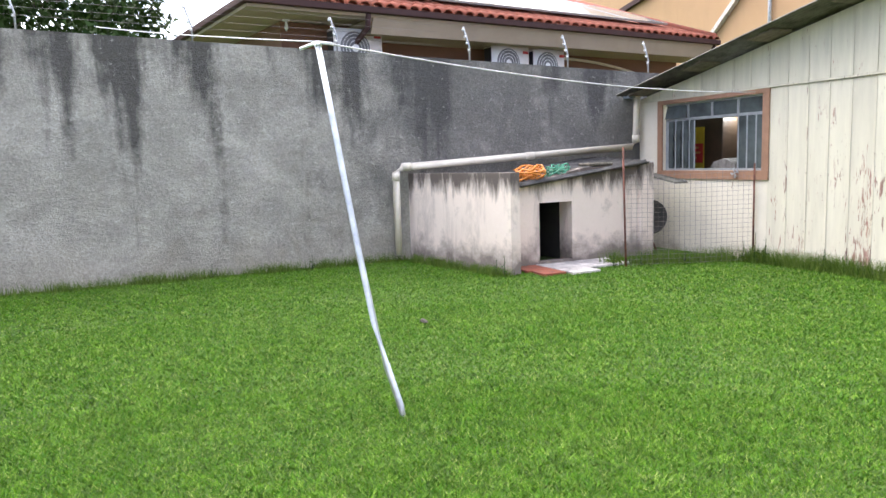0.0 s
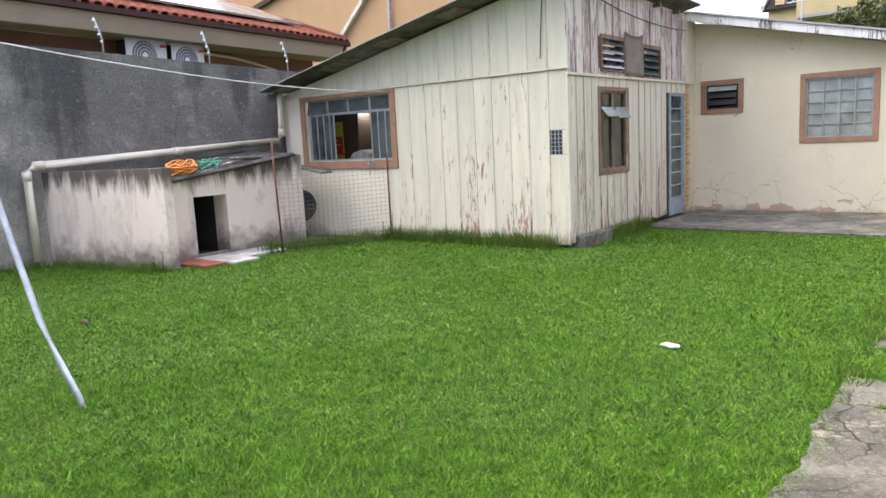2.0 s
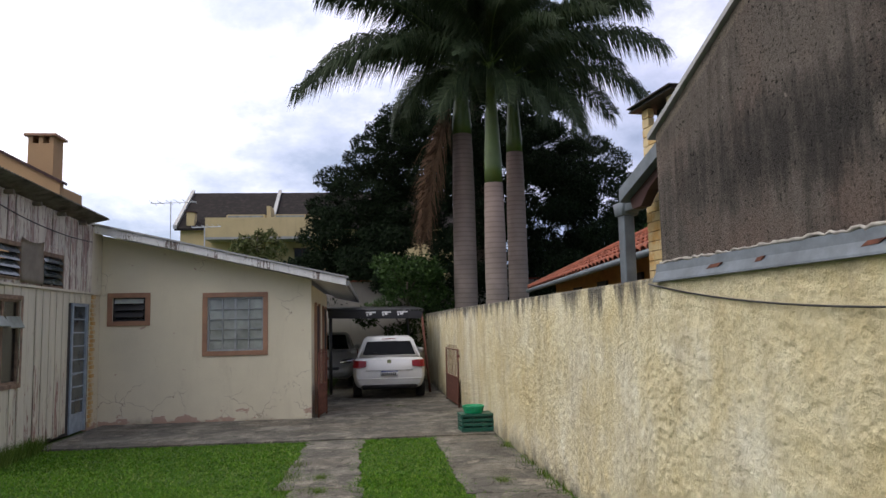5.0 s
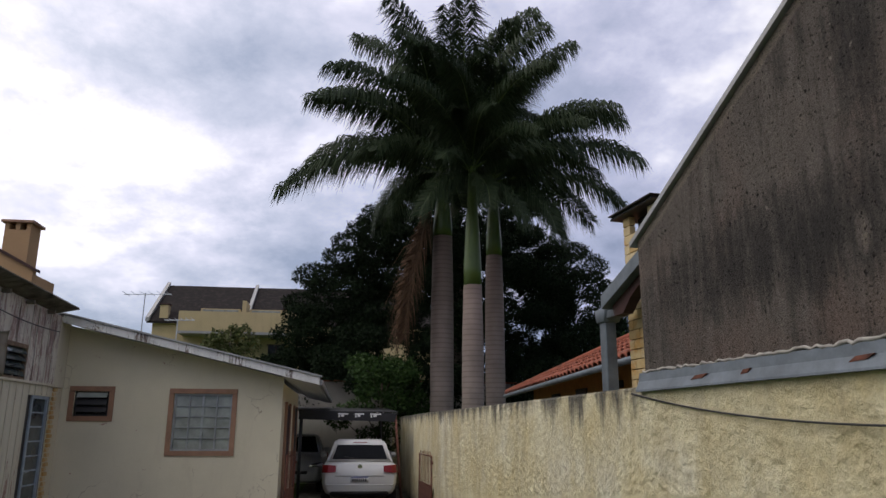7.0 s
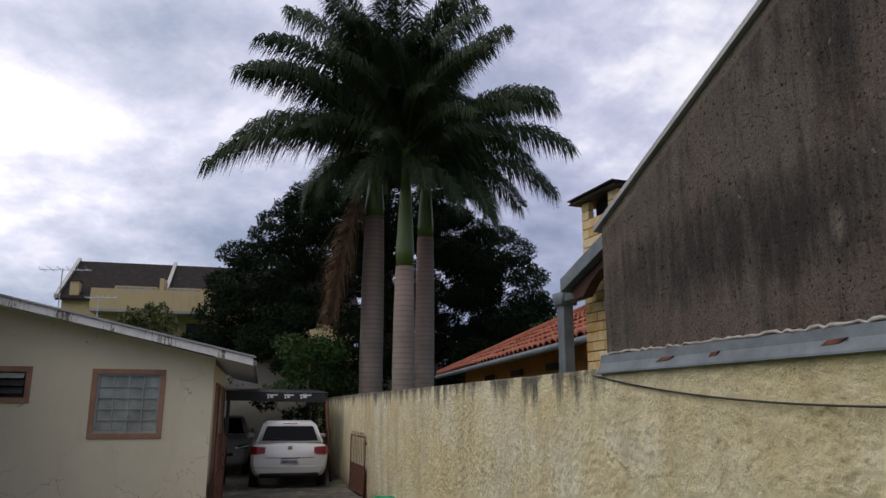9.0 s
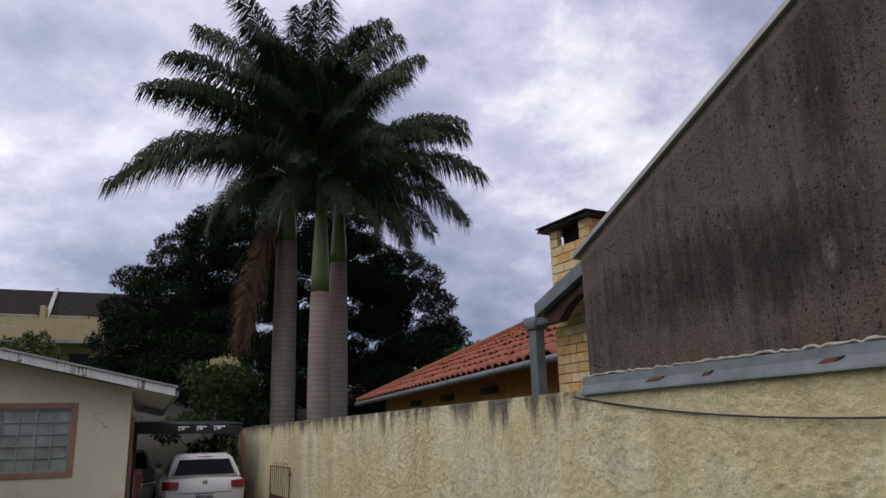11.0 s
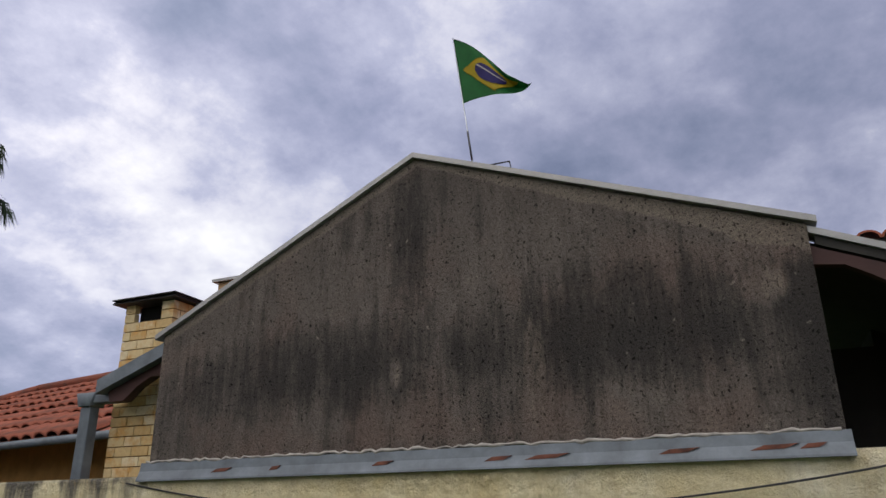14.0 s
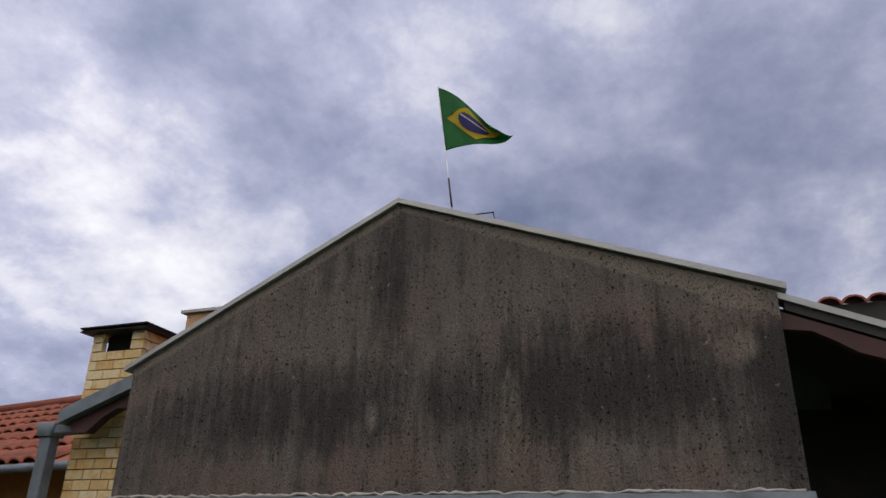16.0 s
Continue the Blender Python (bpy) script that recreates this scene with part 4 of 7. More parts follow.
def ceiling_bulb():
    t = thing("ceiling_lamp", "lit compact lamp hanging in the shed", "lamp")
    bm = bmesh.new()
    bmesh.ops.create_uvsphere(bm, u_segments=12, v_segments=8, radius=0.055)
    bmesh.ops.transform(bm, matrix=Matrix.Translation((-8.38, 9.0, 2.22)) @ Matrix.Diagonal((1.3, 1.3, 0.8, 1)), verts=bm.verts)
    part("bulb", bm, glow_mat("lit_bulb", (0.9, 0.98, 1.0), 14), t)
    part("cord", bar([(-8.38, 9.0, 2.26), (-8.38, 9.0, 2.66)], 0.006, 6), BLACK, t)


ceiling_bulb()
shed_light = new("shed_light", bpy.data.lights.new("shed_light", "POINT"))
shed_light.data.energy, shed_light.data.color, shed_light.data.shadow_soft_size = 9, (0.9, 0.97, 1.0), 0.06
shed_light.location = (-8.38, 9.0, 2.1)

solid("table", box((-8.6, 8.35, 1.15), (-7.5, 8.95, 1.2), 0.005), OLD_WOOD, "wooden shelf heaped with things under the window", "table")
solid("cloth_heap", prism([(-8.55, 1.202), (-7.95, 1.202), (-8.0, 1.34), (-8.2, 1.42), (-8.4, 1.37)], 1, 8.4, 8.8), simple("dull_cloth", (0.20, 0.185, 0.165), 0.9, 0, 0.4, 9, 0.3), "crumpled pale cloth heaped on the shelf", "cloth")
framed_window(shed, 0, SX, 1, S_WIN[0] + 0.03, S_WIN[1] - 0.03, S_WIN[2], S_WIN[3] - 0.02, 0.06, OLD_WOOD, OLD_WOOD, 2, 1, GLASS, 0.03, 0.02)
part("curtain", prism([(9.1, 1.0), (9.36, 1.0), (9.28, 2.0), (9.1, 2.0)], 0, SX - 0.2, SX - 0.17), CURTAIN, shed, "grey hanging curtain")
part("transom_flap", prism([(SX + 0.01, 1.85), (SX + 0.12, 1.72), (SX + 0.128, 1.73), (SX + 0.018, 1.86)], 1, 9.0, 9.38), FROST, shed, "tilted glass flap")
part("transom_flap", prism([(SX + 0.01, 1.85), (SX + 0.08, 1.70), (SX + 0.088, 1.71), (SX + 0.018, 1.86)], 1, 9.45, 9.83), FROST, shed, "tilted glass flap")


def louvre(h):
    win = thing("louvre_window", "", "")
    win.parent = shed
    y0, y1, z0, z1 = h
    for lo, hi in (((SX - 0.03, y0 - 0.03, z1 - 0.03), (SX + 0.03, y1 + 0.03, z1 + 0.03)), ((SX - 0.03, y0 - 0.03, z0 - 0.03), (SX + 0.03, y1 + 0.03, z0)), ((SX - 0.03, y0 - 0.03, z0), (SX + 0.03, y0, z1 - 0.03)), ((SX - 0.03, y1, z0), (SX + 0.03, y1 + 0.03, z1 - 0.03))):
        part("frame", box(lo, hi, 0.003), OLD_WOOD, win)
    n = 4
    for i in range(n):
        z = z0 + (z1 - 0.03 - z0) * i / n
        h2 = (z1 - z0) / n
        part("slat", prism([(SX - 0.02, z + h2), (SX - 0.012, z + h2), (SX + 0.045, z + 0.015), (SX + 0.037, z + 0.015)], 1, y0 + 0.005, y1 - 0.005), DARK_FROST, win)


louvre(S_L1)
louvre(S_L2)


def canvas_cover():
    bm = bmesh.new()
    nu, nv = 12, 8
    g = [[None] * (nv + 1) for _ in range(nu + 1)]
    for i in range(nu + 1):
        for j in range(nv + 1):
            u, v = i / nu, j / nv
            g[i][j] = bm.verts.new((SX + 0.035 + 0.012 * math.sin(u * 9) * math.sin(v * 5 + 1), 9.76 + u * 0.68 + 0.01 * math.sin(v * 7), 2.32 + v * 0.62 - 0.05 * math.sin(u * math.pi) * v))
    for i in range(nu):
        for j in range(nv):
            bm.faces.new((g[i][j], g[i + 1][j], g[i + 1][j + 1], g[i][j + 1])).smooth = True
    r = bmesh.ops.solidify(bm, geom=bm.faces[:], thickness=0.006)
    part("canvas_cover", bm, CANVAS, shed, "tan canvas sheet nailed over the boards")


canvas_cover()


def shed_door():
    d = thing("door", "", "")
    d.parent = shed
    y0, y1, z0, z1 = S_DOOR
    x = SX - 0.05
    for a, b in ((y0, y0 + 0.06), (y1 - 0.06, y1)):
        part("jamb", box((x, a, z0), (x + 0.05, b, z1), 0.003), BLUE_FRAME, d)
    part("jamb", box((x, y0 + 0.06, z1 - 0.05), (x + 0.05, y1 - 0.06, z1), 0.003), BLUE_FRAME, d)
    part("kick_panel", box((x, y0 + 0.06, z0), (x + 0.03, y1 - 0.06, z0 + 0.28), 0.003), BLUE_FRAME, d)
    for i in range(8):
        z = z0 + 0.28 + (z1 - 0.05 - z0 - 0.28) * i / 8
        part("rail", box((x + 0.002, y0 + 0.06, z), (x + 0.03, y1 - 0.06, z + 0.022)), BLUE_FRAME, d)
        part("pane", box((x + 0.01, y0 + 0.06, z + 0.022), (x + 0.016, y1 - 0.06, z + (z1 - z0 - 0.33) / 8)), DARK_FROST, d)
    part("handle", bar([(x + 0.04, y0 + 0.1, 0.95), (x + 0.07, y0 + 0.1, 0.97), (x + 0.07, y0 + 0.18, 0.97)], 0.008, 6), STEEL, d)


shed_door()
BRICK_Y = Mat("yellow_facing_brick", 0.8)
BRICK_Y.color(BRICK_Y.mix(0.3, BRICK_Y.mix(BRICK_Y.ramp(BRICK_Y.noise(7, 4, 0.6), [(0.48, 0.0), (0.60, 0.75)]), BRICK_Y.ramp(BRICK_Y.rnd(), [(0.0, (0.48, 0.32, 0.13)), (0.4, (0.56, 0.43, 0.22)), (1.0, (0.60, 0.51, 0.33))]), (0.50, 0.27, 0.07)), BRICK_Y.noise(30, 5), "OVERLAY"))
BRICK_Y.bump(BRICK_Y.noise(50, 4), 0.2, 0.004)
BRICK_Y = BRICK_Y.m


def quoin():
    part("pier", box((SX - 0.1, 12.33, 0.0), (SX - 0.012, 12.785, 2.26)), CREAM, shed)
    me = to_mesh("brick", box((-0.05, -0.075, 0), (0.012, 0.075, 0.06), 0.004))
    for i in range(30):
        p = part("brick", me, BRICK_Y, shed)
        p.location = (SX - 0.004 + (i % 2) * 0.012, 12.41 + (0.02 if i % 2 else 0), 0.06 + i * 0.0735)


quoin()


def vent_grille():
    v = thing("vent", "", "")
    v.parent = shed
    x0, x1, z0, z1 = -4.435, -4.215, 1.25, 1.57
    # Thin near-black plate paints the shade of the hole behind the bars
    part("recess", box((x0, SY + 0.012, z0), (x1, SY + 0.019, z1)), DARK, v)
    for i in range(5):
        x = x0 + (x1 - x0) * i / 4
        part("bar", box((x - 0.006, SY - 0.006, z0), (x + 0.006, SY + 0.004, z1)), ALU, v)
    for j in range(7):
        z = z0 + (z1 - z0) * j / 6
        part("bar", box((x0, SY - 0.004, z - 0.005), (x1, SY + 0.006, z + 0.005)), ALU, v)


vent_grille()


def cable(name, a, b, sag, r, mat, label, n=16):
    a, b = Vector(a), Vector(b)
    pts = [a.lerp(b, i / n) - Vector((0, 0, sag * 4 * (i / n) * (1 - i / n))) for i in range(n + 1)]
    return solid(name, bar(pts, r, 6), mat, label, "cable")


cable("power_cable", (-4.4, 8.2, 3.62), (-15.5, 17.0, 8.6), 0.5, 0.012, BLACK, "black supply cable slung from the ochre house", 20)
cable("power_cable", (SX + 0.06, 8.1, 3.42), (SX + 0.12, 12.0, 3.12), 0.12, 0.008, BLACK, "black cable slung along the shed eave")
cable("power_cable", (-4.45, SY - 0.03, 3.3), (-4.5, SY - 0.03, 2.5), 0.0, 0.006, BLACK, "thin dark cable hanging down the shed boards")


def bullet_camera():
    t = thing("security_camera", "small white security camera on the shed roof", "camera")
    x, y = -6.75, 8.2
    z = shed_roof_z(x, y) + 0.02
    part("base", bar([(x, y, z - 0.01), (x, y, z + 0.07)], 0.02, 10), WHITE, t)
    part("body", bar([(x - 0.11, y - 0.05, z + 0.10), (x + 0.06, y + 0.03, z + 0.10)], 0.045, 12), WHITE, t)
    part("lens", bar([(x - 0.125, y - 0.057, z + 0.10), (x - 0.111, y - 0.051, z + 0.10)], 0.033, 12), BLACK, t)


bullet_camera()

# ---- house fittings ----
w1 = framed_window(house, 1, HY, -1, *H_WIN[:2], *H_WIN[2:], 0.085, BROWN_TRIM, ALU, 4, 5, FROST, 0.05, 0.011, 0.02)
part("latch_bar", box(((H_WIN[0] + H_WIN[1]) / 2 - 0.018, HY + 0.015, H_WIN[2] + 0.03), ((H_WIN[0] + H_WIN[1]) / 2 + 0.018, HY + 0.022, H_WIN[3] - 0.03)), ALU, w1)


def small_window():
    x0, x1, z0, z1 = H_SMALL
    win = framed_window(house, 1, HY, -1, x0, x1, z0, z1, 0.085, BROWN_TRIM, BLACK, 1, 1, m_glass("dark_glass", (0.2, 0.2, 0.2)), 0.06, 0.01, 0.02)
    # Near-black sheet close behind the pane stands for the unlit room
    part("backing", box((x0, HY + 0.12, z0), (x1, HY + 0.13, z1)), DARK, win)
    for i in range(3):
        z = z0 + 0.05 + i * 0.12
        part("slat", prism([(HY + 0.04, z + 0.12), (HY + 0.046, z + 0.12), (HY - 0.012, z + 0.02), (HY - 0.018, z + 0.02)], 0, x0 + 0.035, x1 - 0.035), FROST if i == 2 else BLACK, win)


small_window()
for y0, y1 in ((13.5, 14.35), (15.6, 16.4)):
    d = thing("door", "", "")
    d.parent = house
    part("leaf", box((HX1 + 0.002, y0, 0.03), (HX1 + 0.035, y1, 2.05), 0.004), MAROON if y0 < 14 else DARK, d)
    part("frame", box((HX1 + 0.002, y0 - 0.06, 0.03), (HX1 + 0.05, y0 - 0.002, 2.1), 0.003), BROWN_TRIM, d)
    part("frame", box((HX1 + 0.002, y1 + 0.002, 0.03), (HX1 + 0.05, y1 + 0.06, 2.1), 0.003), BROWN_TRIM, d)


def iron_gate(name, label, at, w, h):
    g = thing(name, label, "gate", at)
    part("lower_panel", box((0.03, -0.004, 0.05), (w - 0.03, 0.004, h * 0.5), 0.002), RUST, g, "rusty sheet panel")
    for a in (0.015, w - 0.015):
        part("stile", bar([(a, 0, 0.0), (a, 0, h)], 0.015, 6), RUST, g)
    for z in (0.05, h * 0.5, h - 0.02):
        part("rail", bar([(0.015, 0, z), (w - 0.015, 0, z)], 0.012, 6), RUST, g)
    for i in range(1, 9):
        a = w * i / 9
        part("bar", bar([(a, 0, h * 0.5), (a, 0, h + 0.06)], 0.006, 5), RUST, g)
    part("latch", box((w - 0.005, -0.02, h * 0.86), (w + 0.07, 0.02, h * 0.9)), RUST, g)
    return g


iron_gate("metal_gate", "rusty red iron gate leaf propped against the yellow wall", pose(2.20, 15.45, 0.03, 0, 0, -88), 1.75, 1.12)
iron_gate("side_gate", "maroon iron gate folded back against the house corner", pose(HX1 + 0.12, 12.85, 0.03, 0, 0, 80), 0.62, 1.15)


def crate():
    t = thing("plastic_crate", "dark green slatted plastic crate on the concrete", "crate", pose(2.15, 10.62, 0.03, 0, 0, 4))
    g = simple("green_plastic", (0.015, 0.10, 0.07), 0.4)
    part("base", box((-0.24, -0.17, 0), (0.24, 0.17, 0.02), 0.003), g, t)
    for z in (0.02, 0.085, 0.15, 0.215):
        for lo, hi in (((-0.24, -0.17, z), (0.24, -0.155, z + 0.04)), ((-0.24, 0.155, z), (0.24, 0.17, z + 0.04)), ((-0.24, -0.155, z), (-0.225, 0.155, z + 0.04)), ((0.225, -0.155, z), (0.24, 0.155, z + 0.04))):
            part("slat", box(lo, hi, 0.003), g, t)
    for x in (-0.242, -0.08, 0.06, 0.222):
        for y in (-0.175, 0.157):
            part("rib", box((x, y, 0), (x + 0.02, y + 0.018, 0.262), 0.003), g, t)
    b = thing("feeding_bowl", "bright green plastic bowl on the crate lid", "bowl", pose(2.12, 10.62, 0.305))
    bm = bmesh.new()
    prof = [(0.0, 0.0), (0.11, 0.0), (0.15, 0.10), (0.165, 0.10), (0.168, 0.085), (0.135, -0.012), (0.0, -0.012)]
    vs = [bm.verts.new((r, 0, z)) for r, z in prof]
    es = [bm.edges.new((a, c)) for a, c in zip(vs, vs[1:])]
    bmesh.ops.spin(bm, geom=vs + es, cent=(0, 0, 0), axis=(0, 0, 1), angle=2 * math.pi, steps=20)
    bmesh.ops.remove_doubles(bm, verts=bm.verts, dist=0.0005)
    bmesh.ops.recalc_face_normals(bm, faces=bm.faces)
    part("bowl", bm, simple("bright_green_plastic", (0.01, 0.30, 0.13), 0.35), b)
    l = part("lid", box((-0.25, -0.18, 0.257), (0.25, 0.18, 0.236), 0.004), g, t)


crate()
# white lump of broken plaster in the lawn
def lump(name, at, size, mat, label, seed):
    bm = bmesh.new()
    bmesh.ops.create_icosphere(bm, subdivisions=2, radius=1)
    rng = random.Random(seed)
    for v in bm.verts:
        v.co = Vector((v.co.x * size[0], v.co.y * size[1], max(-0.2, v.co.z) * size[2])) * rng.uniform(0.75, 1.15)
    ob = solid(name, bm, mat, label, "stone")
    ob.location = at
    return ob


lump("stone", (-1.37, 4.36, 0.020), (0.07, 0.042, 0.020), simple("white_plaster", (0.42, 0.40, 0.36), 0.9, 0, 0.2, 20, 0.4), "broken white plaster lump lying in the lawn", 3)
lump("stone", (-6.2, 2.6, 0.03), (0.07, 0.03, 0.02), simple("dark_clod", (0.05, 0.045, 0.035), 0.9), "small dark clod lying in the lawn", 5)

# ---- kennel against the grey wall ----
kennel = thing("kennel", "low whitewashed brick kennel with mouldy walls and doorway", "kennel")


def oblique(p, q, thick, z0, z1):
    d = (Vector(q) - Vector(p)).normalized()
    n = Vector((-d.y, d.x)) * thick
    return prism([(p[0], p[1]), (q[0], q[1]), (q[0] + n.x, q[1] + n.y), (p[0] + n.x, p[1] + n.y)], 2, z0, z1)


part("wing_wall", oblique((-10.52, 4.2), (-8.17, 4.70), 0.16, -0.05, 1.34), KENNEL, kennel)
part("front_wall", hole_wall(0, -8.80, -8.65, 4.75, 7.15, -0.02, 1.02, [(5.43, 5.98, 0.06, 0.89)]), KENNEL, kennel)
part("front_gable", prism([(4.75, 1.02), (7.15, 1.02), (7.15, 1.36), (6.2, 1.36), (5.0, 1.10), (4.75, 1.06)], 0, -8.798, -8.652), KENNEL, kennel)
part("end_pier", box((-8.83, 7.155, -0.02), (-8.60, 7.42, 1.40), 0.01), KENNEL, kennel)
part("end_wall", box((-9.9, 7.2, -0.02), (-8.84, 7.4, 1.2)), KENNEL, kennel)
# Inner wall and added partitions are near-black: the doorway's shade in their colour
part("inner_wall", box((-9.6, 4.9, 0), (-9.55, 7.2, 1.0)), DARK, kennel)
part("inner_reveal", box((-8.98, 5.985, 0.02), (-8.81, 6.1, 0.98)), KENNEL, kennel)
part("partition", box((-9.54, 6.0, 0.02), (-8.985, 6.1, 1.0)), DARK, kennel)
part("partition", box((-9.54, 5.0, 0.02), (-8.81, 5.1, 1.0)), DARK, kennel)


def kennel_roof(x, y):
    return 1.13 + (y - 4.9) * 0.12 + (-8.6 - x) * 0.05


part("roof_sheet", corrugated(-10.3, -8.55, 4.98, 7.3, kennel_roof, 0, 0.13, 0.024, 0.009), simple("blackened_roof_sheet", (0.07, 0.068, 0.065), 0.95, 0, 0.5, 7, 0.4), kennel, "blackened corrugated roof sheet")
part("roof_stone", box((-8.95, 6.3, 1.375), (-8.7, 6.75, 1.42), 0.012), CONCRETE, kennel)
part("small_canopy", corrugated(-8.9, -8.2, 7.46, 7.72, lambda x, y: 1.22 - (x + 8.95) * 0.16, 0, 0.07, 0.012), FIBRO, kennel, "small dark corrugated canopy")


def coil(name, at, r, turns, tube_r, mat, label, seed, flat=0.5):
    rng = random.Random(seed)
    pts = []
    n = 22
    for i in range(turns * n):
        a = 2 * math.pi * i / n
        k = i / (turns * n)
        rr = r * (0.72 + 0.28 * math.sin(i * 0.37 + seed)) * (1 + 0.06 * rng.uniform(-1, 1))
        pts.append((at[0] + rr * 0.8 * math.cos(a), at[1] + rr * math.sin(a) * 1.15, at[2] + 0.02 + 0.16 * k * flat + 0.035 * math.sin(a * 2 + i * 0.11) + (math.sin(a) * r * 0.12)))
    return solid(name, bar(pts, tube_r, 6), mat, label, "hose")


coil("garden_hose", (-8.78, 5.38, 1.21), 0.20, 9, 0.013, simple("orange_rubber", (0.60, 0.21, 0.025), 0.45), "coiled orange garden hose on the kennel roof", 1, 1.0)
coil("garden_hose", (-8.80, 5.85, 1.26), 0.17, 6, 0.010, simple("green_rubber", (0.06, 0.28, 0.17), 0.45), "coiled green garden hose on the kennel roof", 2, 0.7)
DIRTY_TILE = simple("dirty_pale_tile", (0.52, 0.49, 0.46), 0.5, 0, 0.35, 5, 0.1)
t = thing("floor_tiles", "white and terracotta floor tiles laid before the kennel", "tiles")
for x0, x1, y0, y1, m in ((-8.63, -8.0, 5.35, 5.95, DIRTY_TILE), (-8.62, -8.05, 5.97, 6.55, DIRTY_TILE), (-8.62, -8.2, 4.95, 5.33, TERRACOTTA), (-8.18, -7.85, 5.0, 5.33, TERRACOTTA), (-8.02, -7.75, 5.36, 5.8, DIRTY_TILE)):
    part("tile", box((x0, y0, -0.01), (x1, y1, 0.035), 0.004), m, t)
solid("toy", lump("toy_lump", (-8.95, 5.5, 0.45), (0.05, 0.08, 0.3), simple("green_cloth", (0.02, 0.2, 0.08), 0.8), "green and orange rag hanging in the kennel doorway", 8).data, BLACK, "green rag hanging in the kennel doorway", "rag").location = (-8.9, 5.52, 0.5)
bpy.data.objects.remove(bpy.data.objects["toy_lump"])

# drainpipe of the shed along the grey wall
pipe = thing("drainpipe", "cream plastic drainpipe running along the grey wall", "pipe")
pp = [(-9.64, 7.96, 2.46), (-9.66, 7.95, 1.72), (-9.69, 7.88, 1.645), (-10.34, 4.06, 1.44), (-10.36, 3.97, 1.37), (-10.36, 3.97, 0.1)]
part("pipe_run", bar(pp, 0.055, 12), PVC, pipe)
for a, b in ((pp[1], (pp[1][0], pp[1][1], pp[1][2] + 0.12)), ((pp[3][0] + 0.024, pp[3][1] + 0.14, pp[3][2] + 0.0075), pp[3]), ((-10.003, 6.04, 1.546), (-9.979, 6.18, 1.553)), ((pp[4][0], pp[4][1], 1.36), (pp[4][0], pp[4][1], 1.24))):
    part("collar", bar([a, b], 0.063, 12), PVC, pipe)
part("hopper", box((-9.86, 7.85, 2.43), (-9.62, 8.04, 2.53), 0.01), GREY_METAL, pipe, "grey metal gutter end")

# clothes pole and line
pole = thing("clothes_pole", "bent galvanised clothes-line pole leaning in the lawn", "pole")
part("pole_tube", bar([(-3.95, 1.51, -0.05), (-4.0, 1.505, 0.06), (-4.17, 1.485, 0.28), (-4.31, 1.465, 0.52), (-4.47, 1.442, 0.92), (-4.64, 1.42, 1.38), (-4.80, 1.40, 1.84), (-4.976, 1.377, 2.33)], 0.021, 10), STEEL, pole)
part("cap", bar([(-4.976, 1.377, 2.33), (-4.985, 1.376, 2.355)], 0.026, 10), WHITE, pole)
part("knot", bar([(-5.09, 1.28, 2.33), (-4.98, 1.377, 2.36), (-4.90, 1.46, 2.34)], 0.012, 6), WHITE, pole)
rope = simple("white_rope", (0.62, 0.62, 0.60), 0.8)
cable("clothes_line", (-4.98, 1.377, 2.365), (-7.32, SY - 0.03, 2.31), 0.10, 0.006, rope, "white clothes line stretched from pole to shed", 20)
cable("clothes_line", (-10.5, 0.02, 3.36), (-4.98, 1.377, 2.365), 0.02, 0.006, rope, "white clothes line stretched from wall to pole", 20)

# mesh fence between kennel and shed
fence = thing("mesh_fence", "sagging rusty wire-mesh fence on red posts", "fence")
F0, F1 = Vector((-7.92, 6.35, 0)), Vector((-7.30, SY - 0.04, 0))
part("post", bar([F0 + Vector((0, 0, -0.05)), F0 + Vector((-0.02, -0.03, 1.62))], 0.014, 8), RUST, fence)
part("post", bar([F1 + Vector((0, 0, -0.02)), F1 + Vector((0, 0, 1.35))], 0.013, 8), RUST, fence)
WIRE = simple("thin_grey_wire", (0.22, 0.2, 0.19), 0.6, 0.4)
for i in range(1, 24):
    p = F0.lerp(F1, i / 24)
    part("wire", bar([p, p + Vector((0, 0, 1.24 + 0.03 * math.sin(i * 0.8)))], 0.0022, 3), WIRE, fence)
for j in range(20):
    z = 0.03 + j * 0.064
    part("wire", bar([F0 + Vector((0, 0, z)), F0.lerp(F1, 0.5) + Vector((0, 0, z - 0.012)), F1 + Vector((0, 0, z))], 0.0022, 3), WIRE, fence)


def dish():
    t = thing("satellite_dish", "black round dish leaning behind the mesh fence", "dish", pose(-8.98, 7.66, 0.54, 0, 82, -50))
    bm = bmesh.new()
    bmesh.ops.create_uvsphere(bm, u_segments=24, v_segments=12, radius=0.55)
    bmesh.ops.delete(bm, geom=[v for v in bm.verts if v.co.z > -0.46], context="VERTS")
    bmesh.ops.translate(bm, verts=bm.verts, vec=(0, 0, 0.5))
    for v in bm.verts:
        v.co *= 1.0
    bmesh.ops.solidify(bm, geom=bm.faces[:], thickness=0.01)
    part("bowl", bm, simple("black_dish", (0.03, 0.032, 0.035), 0.5), t)
    part("feed_arm", bar([(0, 0, 0), (0.02, 0, 0.34)], 0.012, 6), RUST, t)
    t2 = part("leg", bar([(0.24, 0, 0), (0.52, 0.1, -0.1)], 0.014, 6), RUST, t)


dish()
